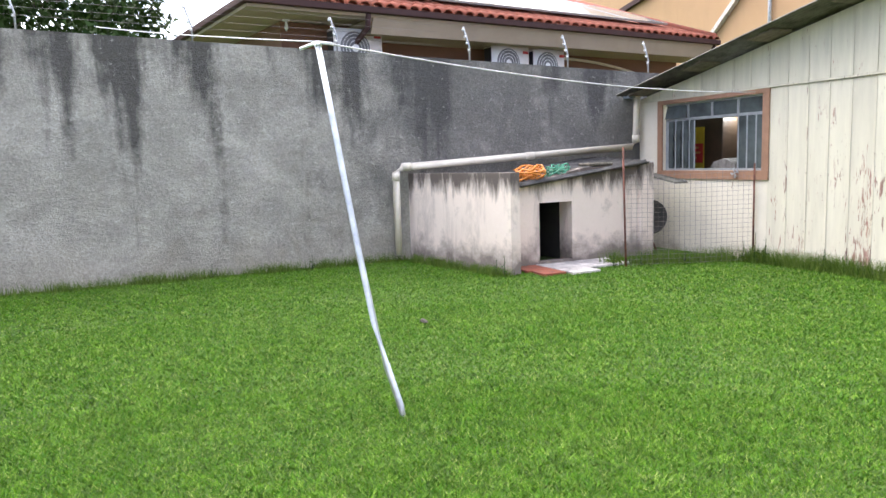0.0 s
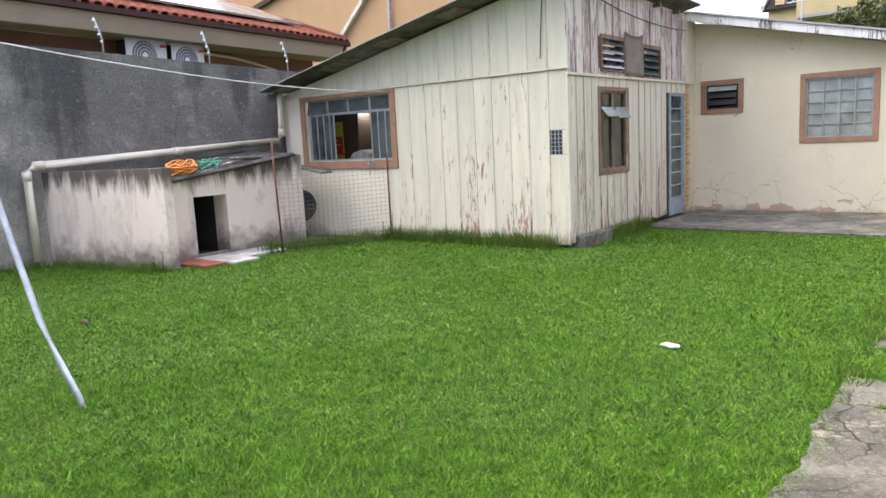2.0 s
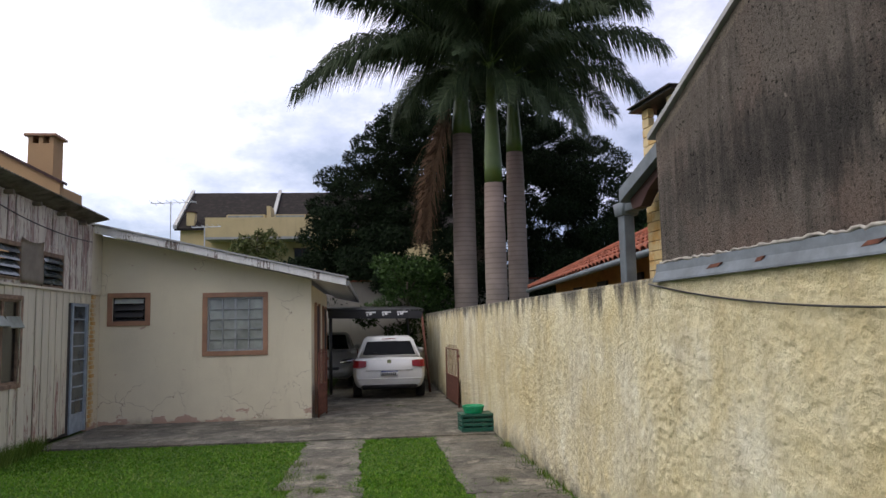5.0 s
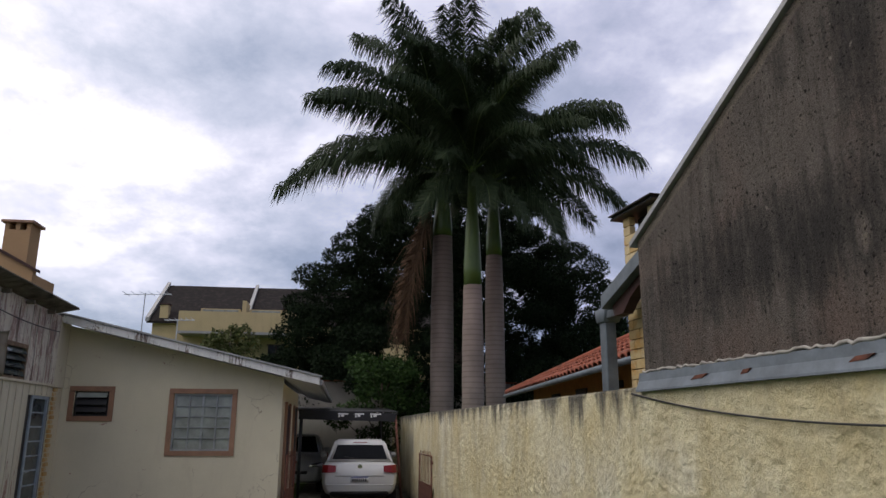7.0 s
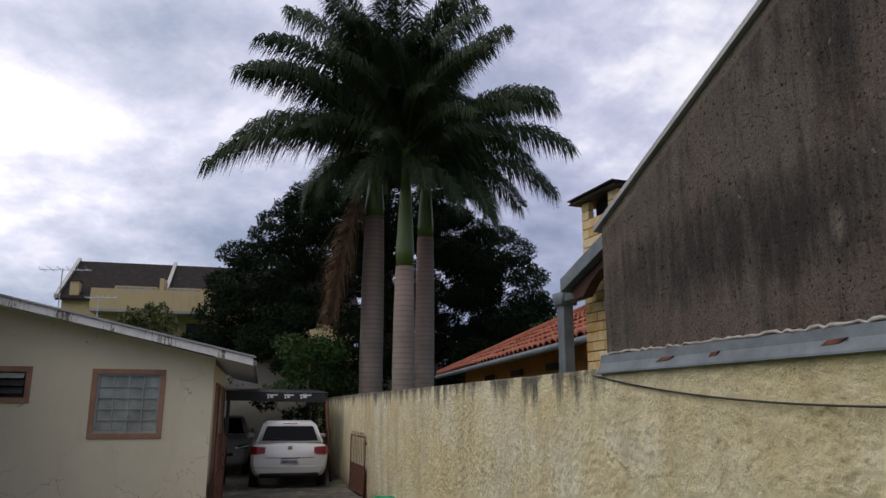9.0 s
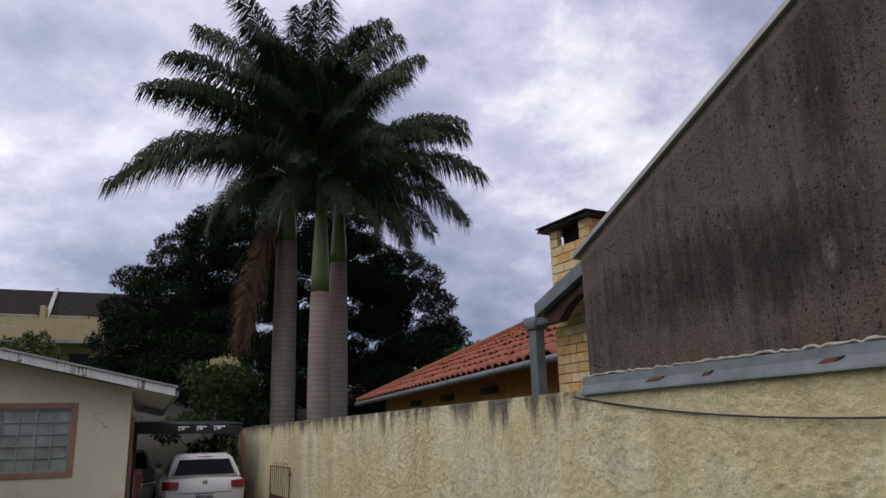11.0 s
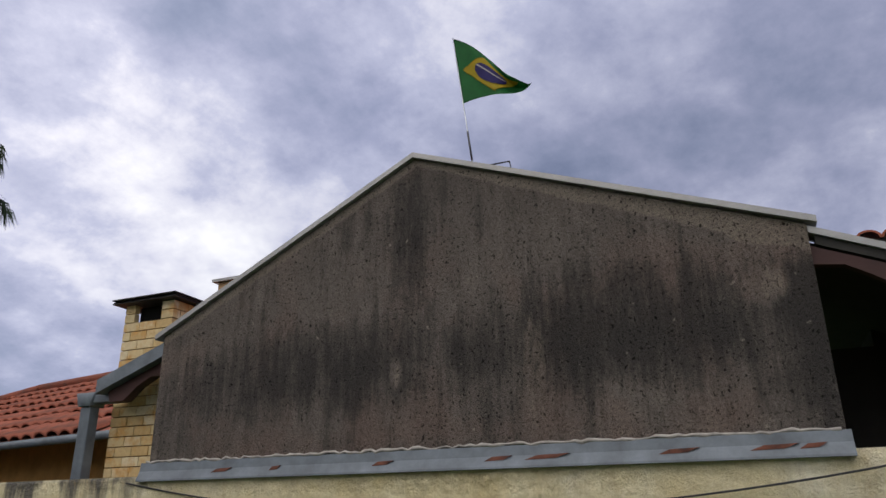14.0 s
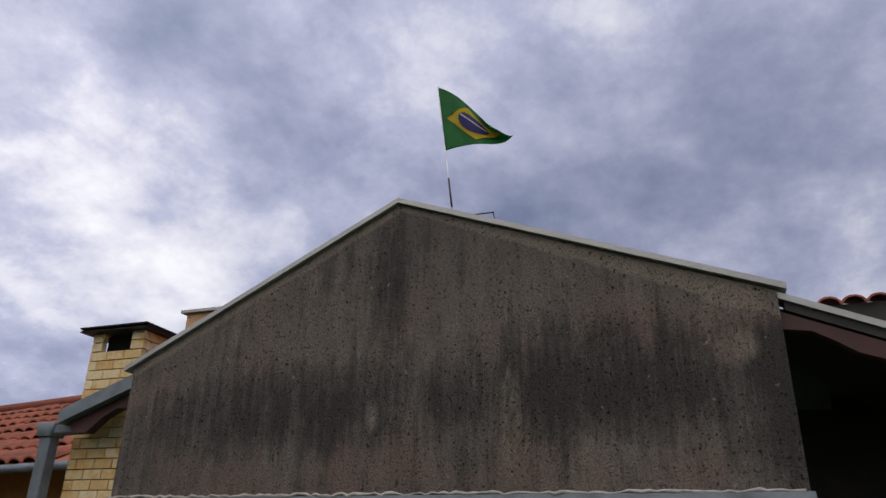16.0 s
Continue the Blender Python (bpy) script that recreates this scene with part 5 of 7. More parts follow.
# silver pinwheel on the window sill
pin = thing("pinwheel", "small silver foil pinwheel on the window sill", "pinwheel", pose(-7.62, SY - 0.07, 1.22))
for k in range(4):
    a = k * math.pi / 2
    part("vane", prism([(0, 0), (0.08 * math.cos(a), 0.08 * math.sin(a)), (0.06 * math.cos(a + 0.7), 0.06 * math.sin(a + 0.7))], 1, -0.004, 0.004), STEEL, pin)
part("stick", bar([(0, 0, 0), (-0.05, 0, -0.22)], 0.004, 5), OLD_WOOD, pin)

# ---- carport and cars ----
PAINT = simple("white_car_paint", (0.70, 0.70, 0.68), 0.22, 0, 0.03, 2, 0.0)
SILVER = simple("pale_silver_car_paint", (0.42, 0.42, 0.42), 0.3, 0.3, 0.05, 2, 0.0)
TINT = simple("tinted_car_glass", (0.012, 0.014, 0.016), 0.06, 0, 0.1, 3, 0.0)
TINT.node_tree.nodes["Principled BSDF"].inputs["Specular IOR Level"].default_value = 0.15
REDLAMP = simple("red_lamp_plastic", (0.26, 0.010, 0.012), 0.2, 0, 0.1, 9, 0.0)
CHROME = simple("chrome", (0.6, 0.6, 0.6), 0.15, 1.0, 0.05)
TYRE = simple("tyre_rubber", (0.015, 0.015, 0.015), 0.85)


def loft(stations, close=True):
    """Skins rings of points of equal length."""
    bm = bmesh.new()
    rings = [[bm.verts.new(p) for p in s] for s in stations]
    n = len(rings[0])
    for a, b in zip(rings, rings[1:]):
        for k in range(n):
            bm.faces.new((a[k], a[(k + 1) % n], b[(k + 1) % n], b[k]))
    bm.faces.new(rings[0])
    bm.faces.new(rings[-1])
    bmesh.ops.recalc_face_normals(bm, faces=bm.faces)
    return bm


def soften(bm, off, seg=2):
    bmesh.ops.bevel(bm, geom=[e for e in bm.edges if e.calc_face_angle(0) > 0.35], offset=off, segments=seg, affect="EDGES", clamp_overlap=True)
    for f in bm.faces:
        f.smooth = True
    return bm


def hatchback(name, label, at, paint, facing):
    """A small hatchback, 4 m long. Its rear is at y = 0 and its nose at y = 4."""
    car = thing(name, label, "car", at)
    half = [(0.0, 0.24), (0.70, 0.24), (0.80, 0.33), (0.845, 0.52), (0.85, 0.72), (0.83, 0.86), (0.775, 0.955), (0.0, 0.985)]

    def ring(y, sx, lo, hi, lift=0.0):
        r = []
        for x, z in half:
            r.append((x * sx, y + lift * (z - 0.5), lo + (z - 0.24) * (hi - lo) / 0.745))
        return r + [(-x, y2, z) for x, y2, z in r[-2:0:-1]]
    body = loft([ring(0.0, 0.88, 0.36, 0.90, 0.10), ring(0.06, 0.95, 0.28, 0.95, 0.10), ring(0.25, 1.0, 0.24, 0.985), ring(0.8, 1.0, 0.22, 0.99), ring(2.9, 1.0, 0.22, 0.98), ring(3.5, 0.97, 0.24, 0.90, -0.1), ring(3.85, 0.88, 0.28, 0.80, -0.25), ring(3.98, 0.76, 0.36, 0.66, -0.2)])
    part("body", soften(body, 0.03), paint, car)

    def cabin(w0, w1, ys):
        a, b, c, d = ys
        z0, z1 = 0.94, 1.44
        return loft([[(w0, a, z0), (-w0, a, z0), (-w1, b, z1 - 0.03), (w1, b, z1 - 0.03)], [(w0, (a + d) / 2, z0), (-w0, (a + d) / 2, z0), (-w1, (b + c) / 2, z1 + 0.02), (w1, (b + c) / 2, z1 + 0.02)], [(w0, d, z0), (-w0, d, z0), (-w1, c, z1 - 0.02), (w1, c, z1 - 0.02)]])
    part("cabin", soften(cabin(0.775, 0.575, (0.16, 0.52, 1.9, 2.95)), 0.05, 3), paint, car)

    def screen(pts, inset=0.006):
        bm = bmesh.new()
        vs = [bm.verts.new(p) for p in pts]
        bm.faces.new(vs)
        bmesh.ops.solidify(bm, geom=bm.faces[:], thickness=0.006)
        return bm
    part("rear_window", screen([(0.63, 0.215, 1.02), (-0.63, 0.215, 1.02), (-0.52, 0.44, 1.335), (0.52, 0.44, 1.335)]), TINT, car)
    part("windscreen", screen([(-0.66, 2.87, 1.0), (0.66, 2.87, 1.0), (0.53, 2.05, 1.385), (-0.53, 2.05, 1.385)]), TINT, car)
    for s in (1, -1):
        part("side_window", screen([(s * 0.765, 0.7, 1.0), (s * 0.765, 2.5, 1.0), (s * 0.62, 1.9, 1.37), (s * 0.62, 0.85, 1.37)]), TINT, car)
        bm = bmesh.new()
        strip = [(0.54, 0.006), (0.72, 0.004), (0.80, 0.060), (0.848, 0.15), (0.866, 0.27)]
        lower = [bm.verts.new((s * x, y - 0.012, 0.735 + 0.02 * (i == 0))) for i, (x, y) in enumerate(strip)]
        upper = [bm.verts.new((s * x * 0.985, y + 0.006, 0.905 - 0.015 * (i == 0))) for i, (x, y) in enumerate(strip)]
        for i in range(4):
            bm.faces.new((lower[i], lower[i + 1], upper[i + 1], upper[i]))
        bmesh.ops.recalc_face_normals(bm, faces=bm.faces)
        bmesh.ops.solidify(bm, geom=bm.faces[:], thickness=0.02)
        part("tail_lamp", bm, REDLAMP, car, "dark red tail lamp")
        part("head_lamp", soften(prism([(s * 0.44, 0.62), (s * 0.82, 0.68), (s * 0.83, 0.78), (s * 0.50, 0.73)], 1, 3.72, 3.90), 0.02), CHROME, car, "clear head lamp")
        part("mirror", soften(box((s * 0.80 if s > 0 else -0.98, 2.35, 1.0), (0.98 if s > 0 else -0.80, 2.50, 1.12)), 0.03), paint, car)
        for y in (0.72, 3.2):
            w = part("wheel", bar([(s * 0.66, y, 0.30), (s * 0.86, y, 0.30)], 0.30, 24), TYRE, car)
            part("rim", bar([(s * 0.80, y, 0.30), (s * 0.866, y, 0.30)], 0.19, 20), STEEL, w)
    part("under_bumper", soften(box((-0.66, -0.008, 0.24), (0.66, 0.2, 0.37)), 0.03), BLACK, car, "black lower bumper")
    part("bumper_crease", soften(box((-0.76, -0.022, 0.455), (0.76, 0.04, 0.485)), 0.01), paint, car)
    part("boot_edge", box((-0.55, -0.004, 0.66), (0.55, 0.02, 0.668)), BLACK, car)
    pl = part("number_plate", soften(box((-0.20, -0.034, 0.53), (0.20, -0.015, 0.66)), 0.006), WHITE, car, "white number plate with blue top band")
    part("plate_band", box((-0.195, -0.037, 0.633), (0.195, -0.035, 0.655)), simple("plate_blue", (0.02, 0.05, 0.25), 0.5), pl)
    for k in range(7):
        part("plate_bar", box((-0.165 + k * 0.048, -0.037, 0.55), (-0.135 + k * 0.048, -0.035, 0.615)), BLACK, pl)
    bm = bmesh.new()
    bmesh.ops.create_cone(bm, cap_ends=True, segments=24, radius1=0.055, radius2=0.05, depth=0.012)
    bmesh.ops.transform(bm, matrix=pose(0, 0.045, 0.86, 90, 0, 0), verts=bm.verts)
    part("emblem", bm, CHROME, car)
    part("wiper", bar([(0.05, 0.19, 1.03), (-0.36, 0.245, 1.07)], 0.008, 5), BLACK, car)
    part("brake_lamp", box((-0.16, 0.44, 1.385), (0.16, 0.47, 1.40)), REDLAMP, car)
    part("aerial", bar([(0, 0.75, 1.45), (0, 0.62, 1.62)], 0.005, 5), BLACK, car)
    part("grille", soften(box((-0.45, 3.86, 0.38), (0.45, 3.97, 0.56)), 0.02), BLACK, car)
    return car


hatchback("car", "white hatchback parked rear-out under the carport", pose(0.97, 15.85, 0.026) @ Matrix.Scale(0.945, 4), PAINT, 1)
hatchback("car", "pale silver car parked nose-out deep in the carport", pose(-0.72, 23.0, 0.026, 0, 0, 180), SILVER, -1)
carport = thing("carport", "low black carport awning on thin iron posts", "carport")
AWN = simple("black_tarpaulin", (0.012, 0.012, 0.014), 0.5, 0, 0.3, 6, 0.2)
part("awning", prism([(17.3, 2.02), (17.32, 2.04), (23.6, 2.30), (23.6, 2.27)], 0, -2.6, 1.85), AWN, carport)
part("valance", prism([(-0.46, 1.84), (1.78, 1.80), (1.84, 1.99), (-0.46, 2.06)], 1, 17.28, 17.30), AWN, carport, "black hanging valance with white marks")
for x, w in ((0.45, 0.24), (0.84, 0.22), (1.20, 0.26)):
    part("white_mark", box((x, 17.268, 1.955), (x + w, 17.278, 1.985)), WHITE, carport)
    part("white_mark", box((x + w * 0.3, 17.268, 1.905), (x + w * 0.6, 17.278, 1.953)), WHITE, carport)
    part("white_mark", box((x + w * 0.05, 17.268, 1.89), (x + w * 0.2, 17.278, 1.94)), WHITE, carport)
part("post", bar([(1.98, 17.3, 0), (1.80, 17.32, 1.98)], 0.03, 8), RUST, carport, "red leaning iron post")
part("post", bar([(1.62, 18.6, 0), (1.5, 18.6, 2.06)], 0.025, 8), BLACK, carport)
part("post", bar([(-0.4, 17.35, 0), (-0.4, 17.35, 2.02)], 0.04, 8), BLACK, carport)
LIME = m_painted("peeling_white_limewash", (0.52, 0.51, 0.48), (0.2, 0.19, 0.17), 0.5, 0.4)
solid("wall_north", box((-4.4, 24.0, 0), (2.3, 24.15, 2.18)), LIME, "peeling whitewashed wall at the back of the carport", "wall", "structure")
solid("wall_far", box((-3.5, 25.9, 0), (9.0, 26.05, 3.25)), m_painted("grey_far_render", (0.27, 0.25, 0.22), (0.1, 0.09, 0.08), 0.5, 0.4), "grey rendered wall behind the carport", "wall", "structure")
solid("coping", box((-3.5, 25.85, 3.252), (9.0, 26.1, 3.31)), TERRACOTTA, "terracotta coping on the grey wall", "coping", "structure")

# ---- west neighbour ----
WD = Vector((-0.1465, 0.9892, 0))
west_m = Matrix(((WD.x, -WD.y, 0, -11.55), (WD.y, WD.x, 0, 2.1), (0, 0, 1, 0), (0, 0, 0, 1)))    # x along the eave, y away from the yard
west = thing("neighbour_house", "neighbouring brown brick house with terracotta roof and deep eaves", "house", west_m)
EZ = 4.06
part("brick_wall", box((0.9, 0.95, 0), (11.0, 1.15, EZ - 0.12)), BROWN_WALL, west, "brown brick wall")
part("end_wall", box((0.9, 1.155, 0), (1.1, 6.5, EZ - 0.12)), BROWN_WALL, west)
part("soffit", box((0.03, 0.03, EZ - 0.11), (11.3, 6.5, EZ - 0.06)), TAN_BRICK, west, "tan rendered soffit")
part("eave_band", prism([(0.04, EZ - 0.11), (0.14, EZ - 0.36), (0.95, EZ - 0.36), (0.95, EZ - 0.112)], 0, 2.2, 11.2), TAN_BRICK, west)
part("gutter", box((-0.06, -0.06, EZ - 0.06), (11.35, 0.05, EZ + 0.05), 0.012), MAROON, west, "maroon gutter")
part("gutter", box((-0.06, 0.055, EZ - 0.06), (0.05, 6.5, EZ + 0.05), 0.012), MAROON, west, "maroon gutter")
part("downpipe", bar([(2.1, 0.02, EZ - 0.06), (2.1, 0.06, EZ - 0.28), (2.02, 0.5, EZ - 0.55), (2.02, 0.9, EZ - 0.75), (2.02, 0.9, 0)], 0.05, 8), MAROON, west)
part("downpipe", bar([(11.2, 0.06, EZ - 0.06), (11.2, 0.06, 0)], 0.06, 8), MAROON, west)
part("roof_bed", prism([(0.0, EZ + 0.03), (6.6, EZ + 2.5), (6.6, EZ + 2.4), (0.0, EZ - 0.04)], 0, 0.0, 11.3), TERRACOTTA, west)


def half_tile(w, l, h):
    bm = bmesh.new()
    n = 7
    rows = []
    for y in (0, l):
        k = 1.0 if y == 0 else 0.86
        rows.append([bm.verts.new((math.cos(math.pi * i / n) * w / 2 * k, y, math.sin(math.pi * i / n) * h * k)) for i in range(n + 1)])
    for i in range(n):
        bm.faces.new((rows[0][i], rows[0][i + 1], rows[1][i + 1], rows[1][i])).smooth = True
    inner = [bm.verts.new((v.co.x * 0.8, 0.0, v.co.z * 0.78)) for v in rows[0]]
    for i in range(n):
        bm.faces.new((rows[0][i], inner[i], inner[i + 1], rows[0][i + 1]))
    return to_mesh("roof_tile", bm)


TILE = half_tile(0.21, 0.42, 0.075)
slope_w = math.degrees(math.atan2(2.47, 6.6))
for j in range(3):
    for i in range(48):
        p = part("roof_tile", TILE, TERRACOTTA, west)
        p.matrix_basis = pose(0.12 + i * 0.235, -0.07 + j * 0.34, EZ + 0.045 + j * 0.34 * 0.374, slope_w, 0, 0)
part("hip_ridge", bar([(11.2, -0.02, EZ + 0.1), (9.2, 4.0, EZ + 1.72)], 0.09, 8), TERRACOTTA, west)
PANEL = simple("bright_glass_panel", (0.30, 0.33, 0.36), 0.08, 0.3, 0.08, 0.7, 0.0)
for i in range(6):
    sp = thing("solar_panel", "large pale glossy solar panel on the tiled roof", "solar panel", west_m @ pose(2.6 + i * 1.27, 0.55, EZ + 0.42, slope_w, 0, 0), "", "solar panels on the roof")
    part("glass", box((0.02, 0.02, 0), (1.23, 2.9, 0.03)), PANEL, sp)
    part("frame", box((0, 0, -0.01), (1.25, 0.018, 0.035)), ALU, sp)
    part("frame", box((0, 0.02, -0.01), (0.018, 2.9, 0.035)), ALU, sp)


def bulkhead():
    t = thing("eave_lamp", "white bulb lamp hanging under the eave", "lamp", west_m @ pose(0.95, 0.8, EZ - 0.11))
    part("rose", bar([(0, 0, 0), (0, 0, -0.03)], 0.06, 12), WHITE, t)
    part("bulb", bar([(0, 0, -0.03), (0, 0, -0.08), (0, 0, -0.13), (0, 0, -0.19)], [0.02, 0.022, 0.035, 0.01], 10), WHITE, t)


bulkhead()


def ac_unit(u, v, z, w, h):
    t = thing("air_conditioner", "white outdoor air-conditioner unit with round fan grille", "air conditioner", west_m @ pose(u, v, z), "", "air conditioners on the brown wall")
    part("casing", soften(box((0, 0, 0), (w, 0.28, h)), 0.015), WHITE, t)
    cx, cz, r = w * 0.42, h * 0.5, h * 0.42
    bm = bmesh.new()
    bmesh.ops.create_cone(bm, cap_ends=True, segments=28, radius1=r, radius2=r, depth=0.02)
    bmesh.ops.transform(bm, matrix=pose(cx, -0.006, cz, 90, 0, 0), verts=bm.verts)
    part("fan_recess", bm, simple("grey_fan", (0.16, 0.165, 0.17), 0.6), t)
    for k in range(1, 5):
        pts = [(cx + r * k / 4.6 * math.cos(a), -0.022, cz + r * k / 4.6 * math.sin(a)) for a in [2 * math.pi * q / 24 for q in range(25)]]
        part("grille_ring", bar(pts, 0.006, 4), WHITE, t)
    part("hub", bar([(cx, -0.012, cz), (cx, -0.028, cz)], h * 0.09, 12), WHITE, t)
    part("side_louvre", box((-0.012, 0.03, 0.05), (-0.002, 0.25, h - 0.05)), BLACK, t)
    part("badge", box((w * 0.82, -0.008, h * 0.78), (w * 0.97, -0.002, h * 0.86)), simple("red_badge", (0.4, 0.03, 0.03), 0.5), t)
    for s in (0.1, w - 0.14):
        part("bracket", box((s, 0.02, -0.05), (s + 0.04, 0.58, -0.002)), GREY_METAL, t)


ac_unit(4.95, 0.38, 3.05, 0.92, 0.66)
ac_unit(6.00, 0.38, 3.03, 0.82, 0.66)
ac_unit(1.62, 0.38, 3.15, 0.92, 0.66)
cable("conduit", west_m @ Vector((6.9, 0.9, 3.62)), west_m @ Vector((10.3, 0.9, 3.2)), -0.12, 0.03, PVC, "pale bent conduit on the brown wall")

# electric fence along the grey wall
for i, y in enumerate((-0.9, 1.2, 3.25, 5.3, 6.95, 8.4)):
    x = -10.70 + max(0, y - 3.5) * 0.165
    z = 3.32 - (y + 1) * 0.038 - max(0, y - 4) * 0.022
    s = thing("fence_stake", "bent white electric-fence stake on the wall top", "stake", None, "", "electric fence stakes")
    part("stake_rod", bar([(x, y, z - 0.05), (x, y, z + 0.22), (x - 0.02, y - 0.09, z + 0.52)], 0.014, 6), ALU, s)
    for k in range(4):
        part("insulator", bar([(x - 0.002 * k, y - 0.03 * k - 0.01, z + 0.16 + 0.1 * k), (x - 0.002 * k, y - 0.03 * k - 0.012, z + 0.19 + 0.1 * k)], 0.02, 8), WHITE, s)
for k in range(4):
    cable("fence_wire", (-10.7, -3.5, 3.58 + 0.1 * k), (-10.42, 4.8 - 0.03 * k, 3.28 + 0.1 * k), 0.0, 0.0022, WIRE, "thin electric-fence wire over the wall", 4)

# ---- ochre building behind the shed ----
ochre = thing("ochre_house", "tall ochre rendered house with sloping parapet and chimney", "house")


def par_z(x):
    return 5.12 + (-6.6 - x) * 0.528


O_WIN = (-10.45, -9.1, 5.15, 6.05)
part("wall", prism([(-24, 0), (-6.62, 0), (-6.62, par_z(-6.62)), (-13.5, par_z(-13.5)), (-24, par_z(-13.5))], 1, 17.0, 17.2), OCHRE, ochre)
part("side_wall", box((-6.82, 17.21, 0), (-6.62, 18.3, 5.05)), OCHRE, ochre)
part("coping", prism([(-13.5, par_z(-13.5)), (-6.56, par_z(-6.56)), (-6.56, par_z(-6.56) + 0.07), (-13.5, par_z(-13.5) + 0.07)], 1, 16.94, 17.26), MAROON, ochre)
wo = thing("window", "", "")
wo.parent = ochre
part("recess", box((O_WIN[0], 16.985, O_WIN[2]), (O_WIN[1], 16.998, O_WIN[3])), MAROON, wo)
for i in range(7):
    part("shutter_slat", box((O_WIN[0] + 0.03, 16.95, O_WIN[2] + 0.04 + i * 0.12), (O_WIN[1] - 0.03, 16.984, O_WIN[2] + 0.11 + i * 0.12), 0.006), MAROON, wo)
ch = part("chimney", box((-7.48, 17.25, 4.9), (-6.90, 17.8, 6.14)), OCHRE, ochre)
for x in (-7.48, -7.24, -7.00):
    part("cap_leg", box((x, 17.25, 6.142), (x + 0.10, 17.8, 6.30)), OCHRE, ch)
part("cap", box((-7.56, 17.18, 6.302), (-6.82, 17.87, 6.37), 0.01), BROWN_TRIM, ch)
for a, b in (((-17.1, 4.9), (-15.3, 6.55)), ((-22.5, 6.2), (-15.6, 7.6))):
    part("barge_board", prism([a, b, (b[0], b[1] + 0.16), (a[0], a[1] + 0.16)], 1, 16.84, 16.995), BOARD_WORN if a[0] > -20 else MAROON, ochre, "peeling maroon barge board")
part("rain_pipe", bar([(-14.95, 16.92, 3.0), (-14.95, 16.92, 8.5)], 0.05, 8), STEEL, ochre)


def tv_antenna(at, s):
    t = thing("tv_antenna", "thin metal television antenna on a mast", "antenna", pose(*at))
    part("mast", bar([(0, 0, 0), (0, 0, 1.2 * s)], 0.012, 5), STEEL, t)
    part("boom", bar([(-0.45 * s, 0, 1.15 * s), (0.55 * s, 0.1, 1.2 * s)], 0.01, 5), STEEL, t)
    for i in range(6):
        x = -0.4 * s + i * 0.18 * s
        part("element", bar([(x, -0.3 * s, 1.16 * s + i * 0.008), (x, 0.3 * s, 1.16 * s + i * 0.008)], 0.006, 4), STEEL, t)


tv_antenna((-3.95, 16.45, 3.38), 1.0)
tv_antenna((-3.0, 15.6, 3.16), 0.6)

# ---- far terrace of houses ----
far = thing("terrace_house", "far cream apartment block with dark tiled roof and balcony", "building")
CREAMF = m_painted("far_cream_render", (0.50, 0.40, 0.22), (0.2, 0.16, 0.1), 0.3, 0.1)
part("wall", box((-11.6, 47.0, 0), (6, 47.3, 8.3)), CREAMF, far)
part("gable_end", prism([(47.3, 0), (55, 0), (55, 8.3), (51.2, 11.25), (47.3, 8.3)], 0, -11.6, -11.4), CREAMF, far)
part("roof", prism([(46.7, 8.15), (51.2, 11.25), (51.2, 11.15), (46.7, 8.0)], 0, -11.9, 6.2), BLACK_TILE, far)
for i in range(20):
    y = 46.75 + i * 0.225
    part("tile_course", prism([(y, 8.19 + i * 0.155), (y + 0.21, 8.30 + i * 0.155), (y + 0.21, 8.26 + i * 0.155), (y, 8.12 + i * 0.155)], 0, -11.88, 6.15), BLACK_TILE, far)
for x in (-11.95, -5.95):
    part("parapet", prism([(46.6, 8.1), (51.3, 11.32), (51.3, 11.5), (46.6, 8.35)], 0, x, x + 0.22), PALE_METAL, far)
bal = part("balcony", box((-9.7, 45.4, 7.25), (-2.6, 46.99, 7.4)), PALE_METAL, far)
part("balcony_front", box((-9.7, 45.4, 7.402), (-2.6, 45.55, 8.62)), CREAMF, bal)
for x in (-9.7, -2.75):
    part("balcony_side", box((x, 45.56, 7.402), (x + 0.15, 46.99, 8.62)), CREAMF, bal)
part("partition", box((-6.0, 45.8, 8.62), (-5.75, 47.5, 9.4)), CREAMF, far)
for x0, x1 in ((-8.6, -6.2), (-5.6, -3.6)):
    d = part("dormer", box((x0, 46.4, 8.4), (x1, 48.4, 8.95)), CREAMF, far)
    part("dormer_glass", box((x0 + 0.1, 46.36, 8.5), (x1 - 0.1, 46.395, 8.88)), FROST, d)
for x, z in ((-11.2, 8.75), (-3.55, 8.6)):
    c = part("chimney", box((x, 46.9, z - 0.4), (x + 0.5, 47.5, z + 0.45)), CREAMF, far)
    part("cap", box((x - 0.06, 46.84, z + 0.46), (x + 0.56, 47.56, z + 0.53)), MAROON, c)
for x0, x1, z0, z1 in ((-7.6, -6.0, 5.6, 6.75), (-4.4, -3.4, 5.0, 6.75), (-2.4, -1.2, 5.2, 6.6), (-10.6, -9.2, 5.6, 6.7)):
    w = thing("window", "", "")
    w.parent = far
    part("pane", box((x0, 46.97, z0), (x1, 46.995, z1)), TINT, w)
    part("frame", box((x0 - 0.08, 46.94, z1), (x1 + 0.08, 46.995, z1 + 0.08)), MAROON, w)
    part("mullion", box(((x0 + x1) / 2 - 0.04, 46.94, z0), ((x0 + x1) / 2 + 0.04, 46.969, z1)), MAROON, w)

# ---- east neighbour: chimney, bracket, tiled roof, porch ----
# Black that paints the shade inside the chimney's opening
FLUE_SHADE = simple("flue_shade", (0.006, 0.006, 0.006), 1.0)


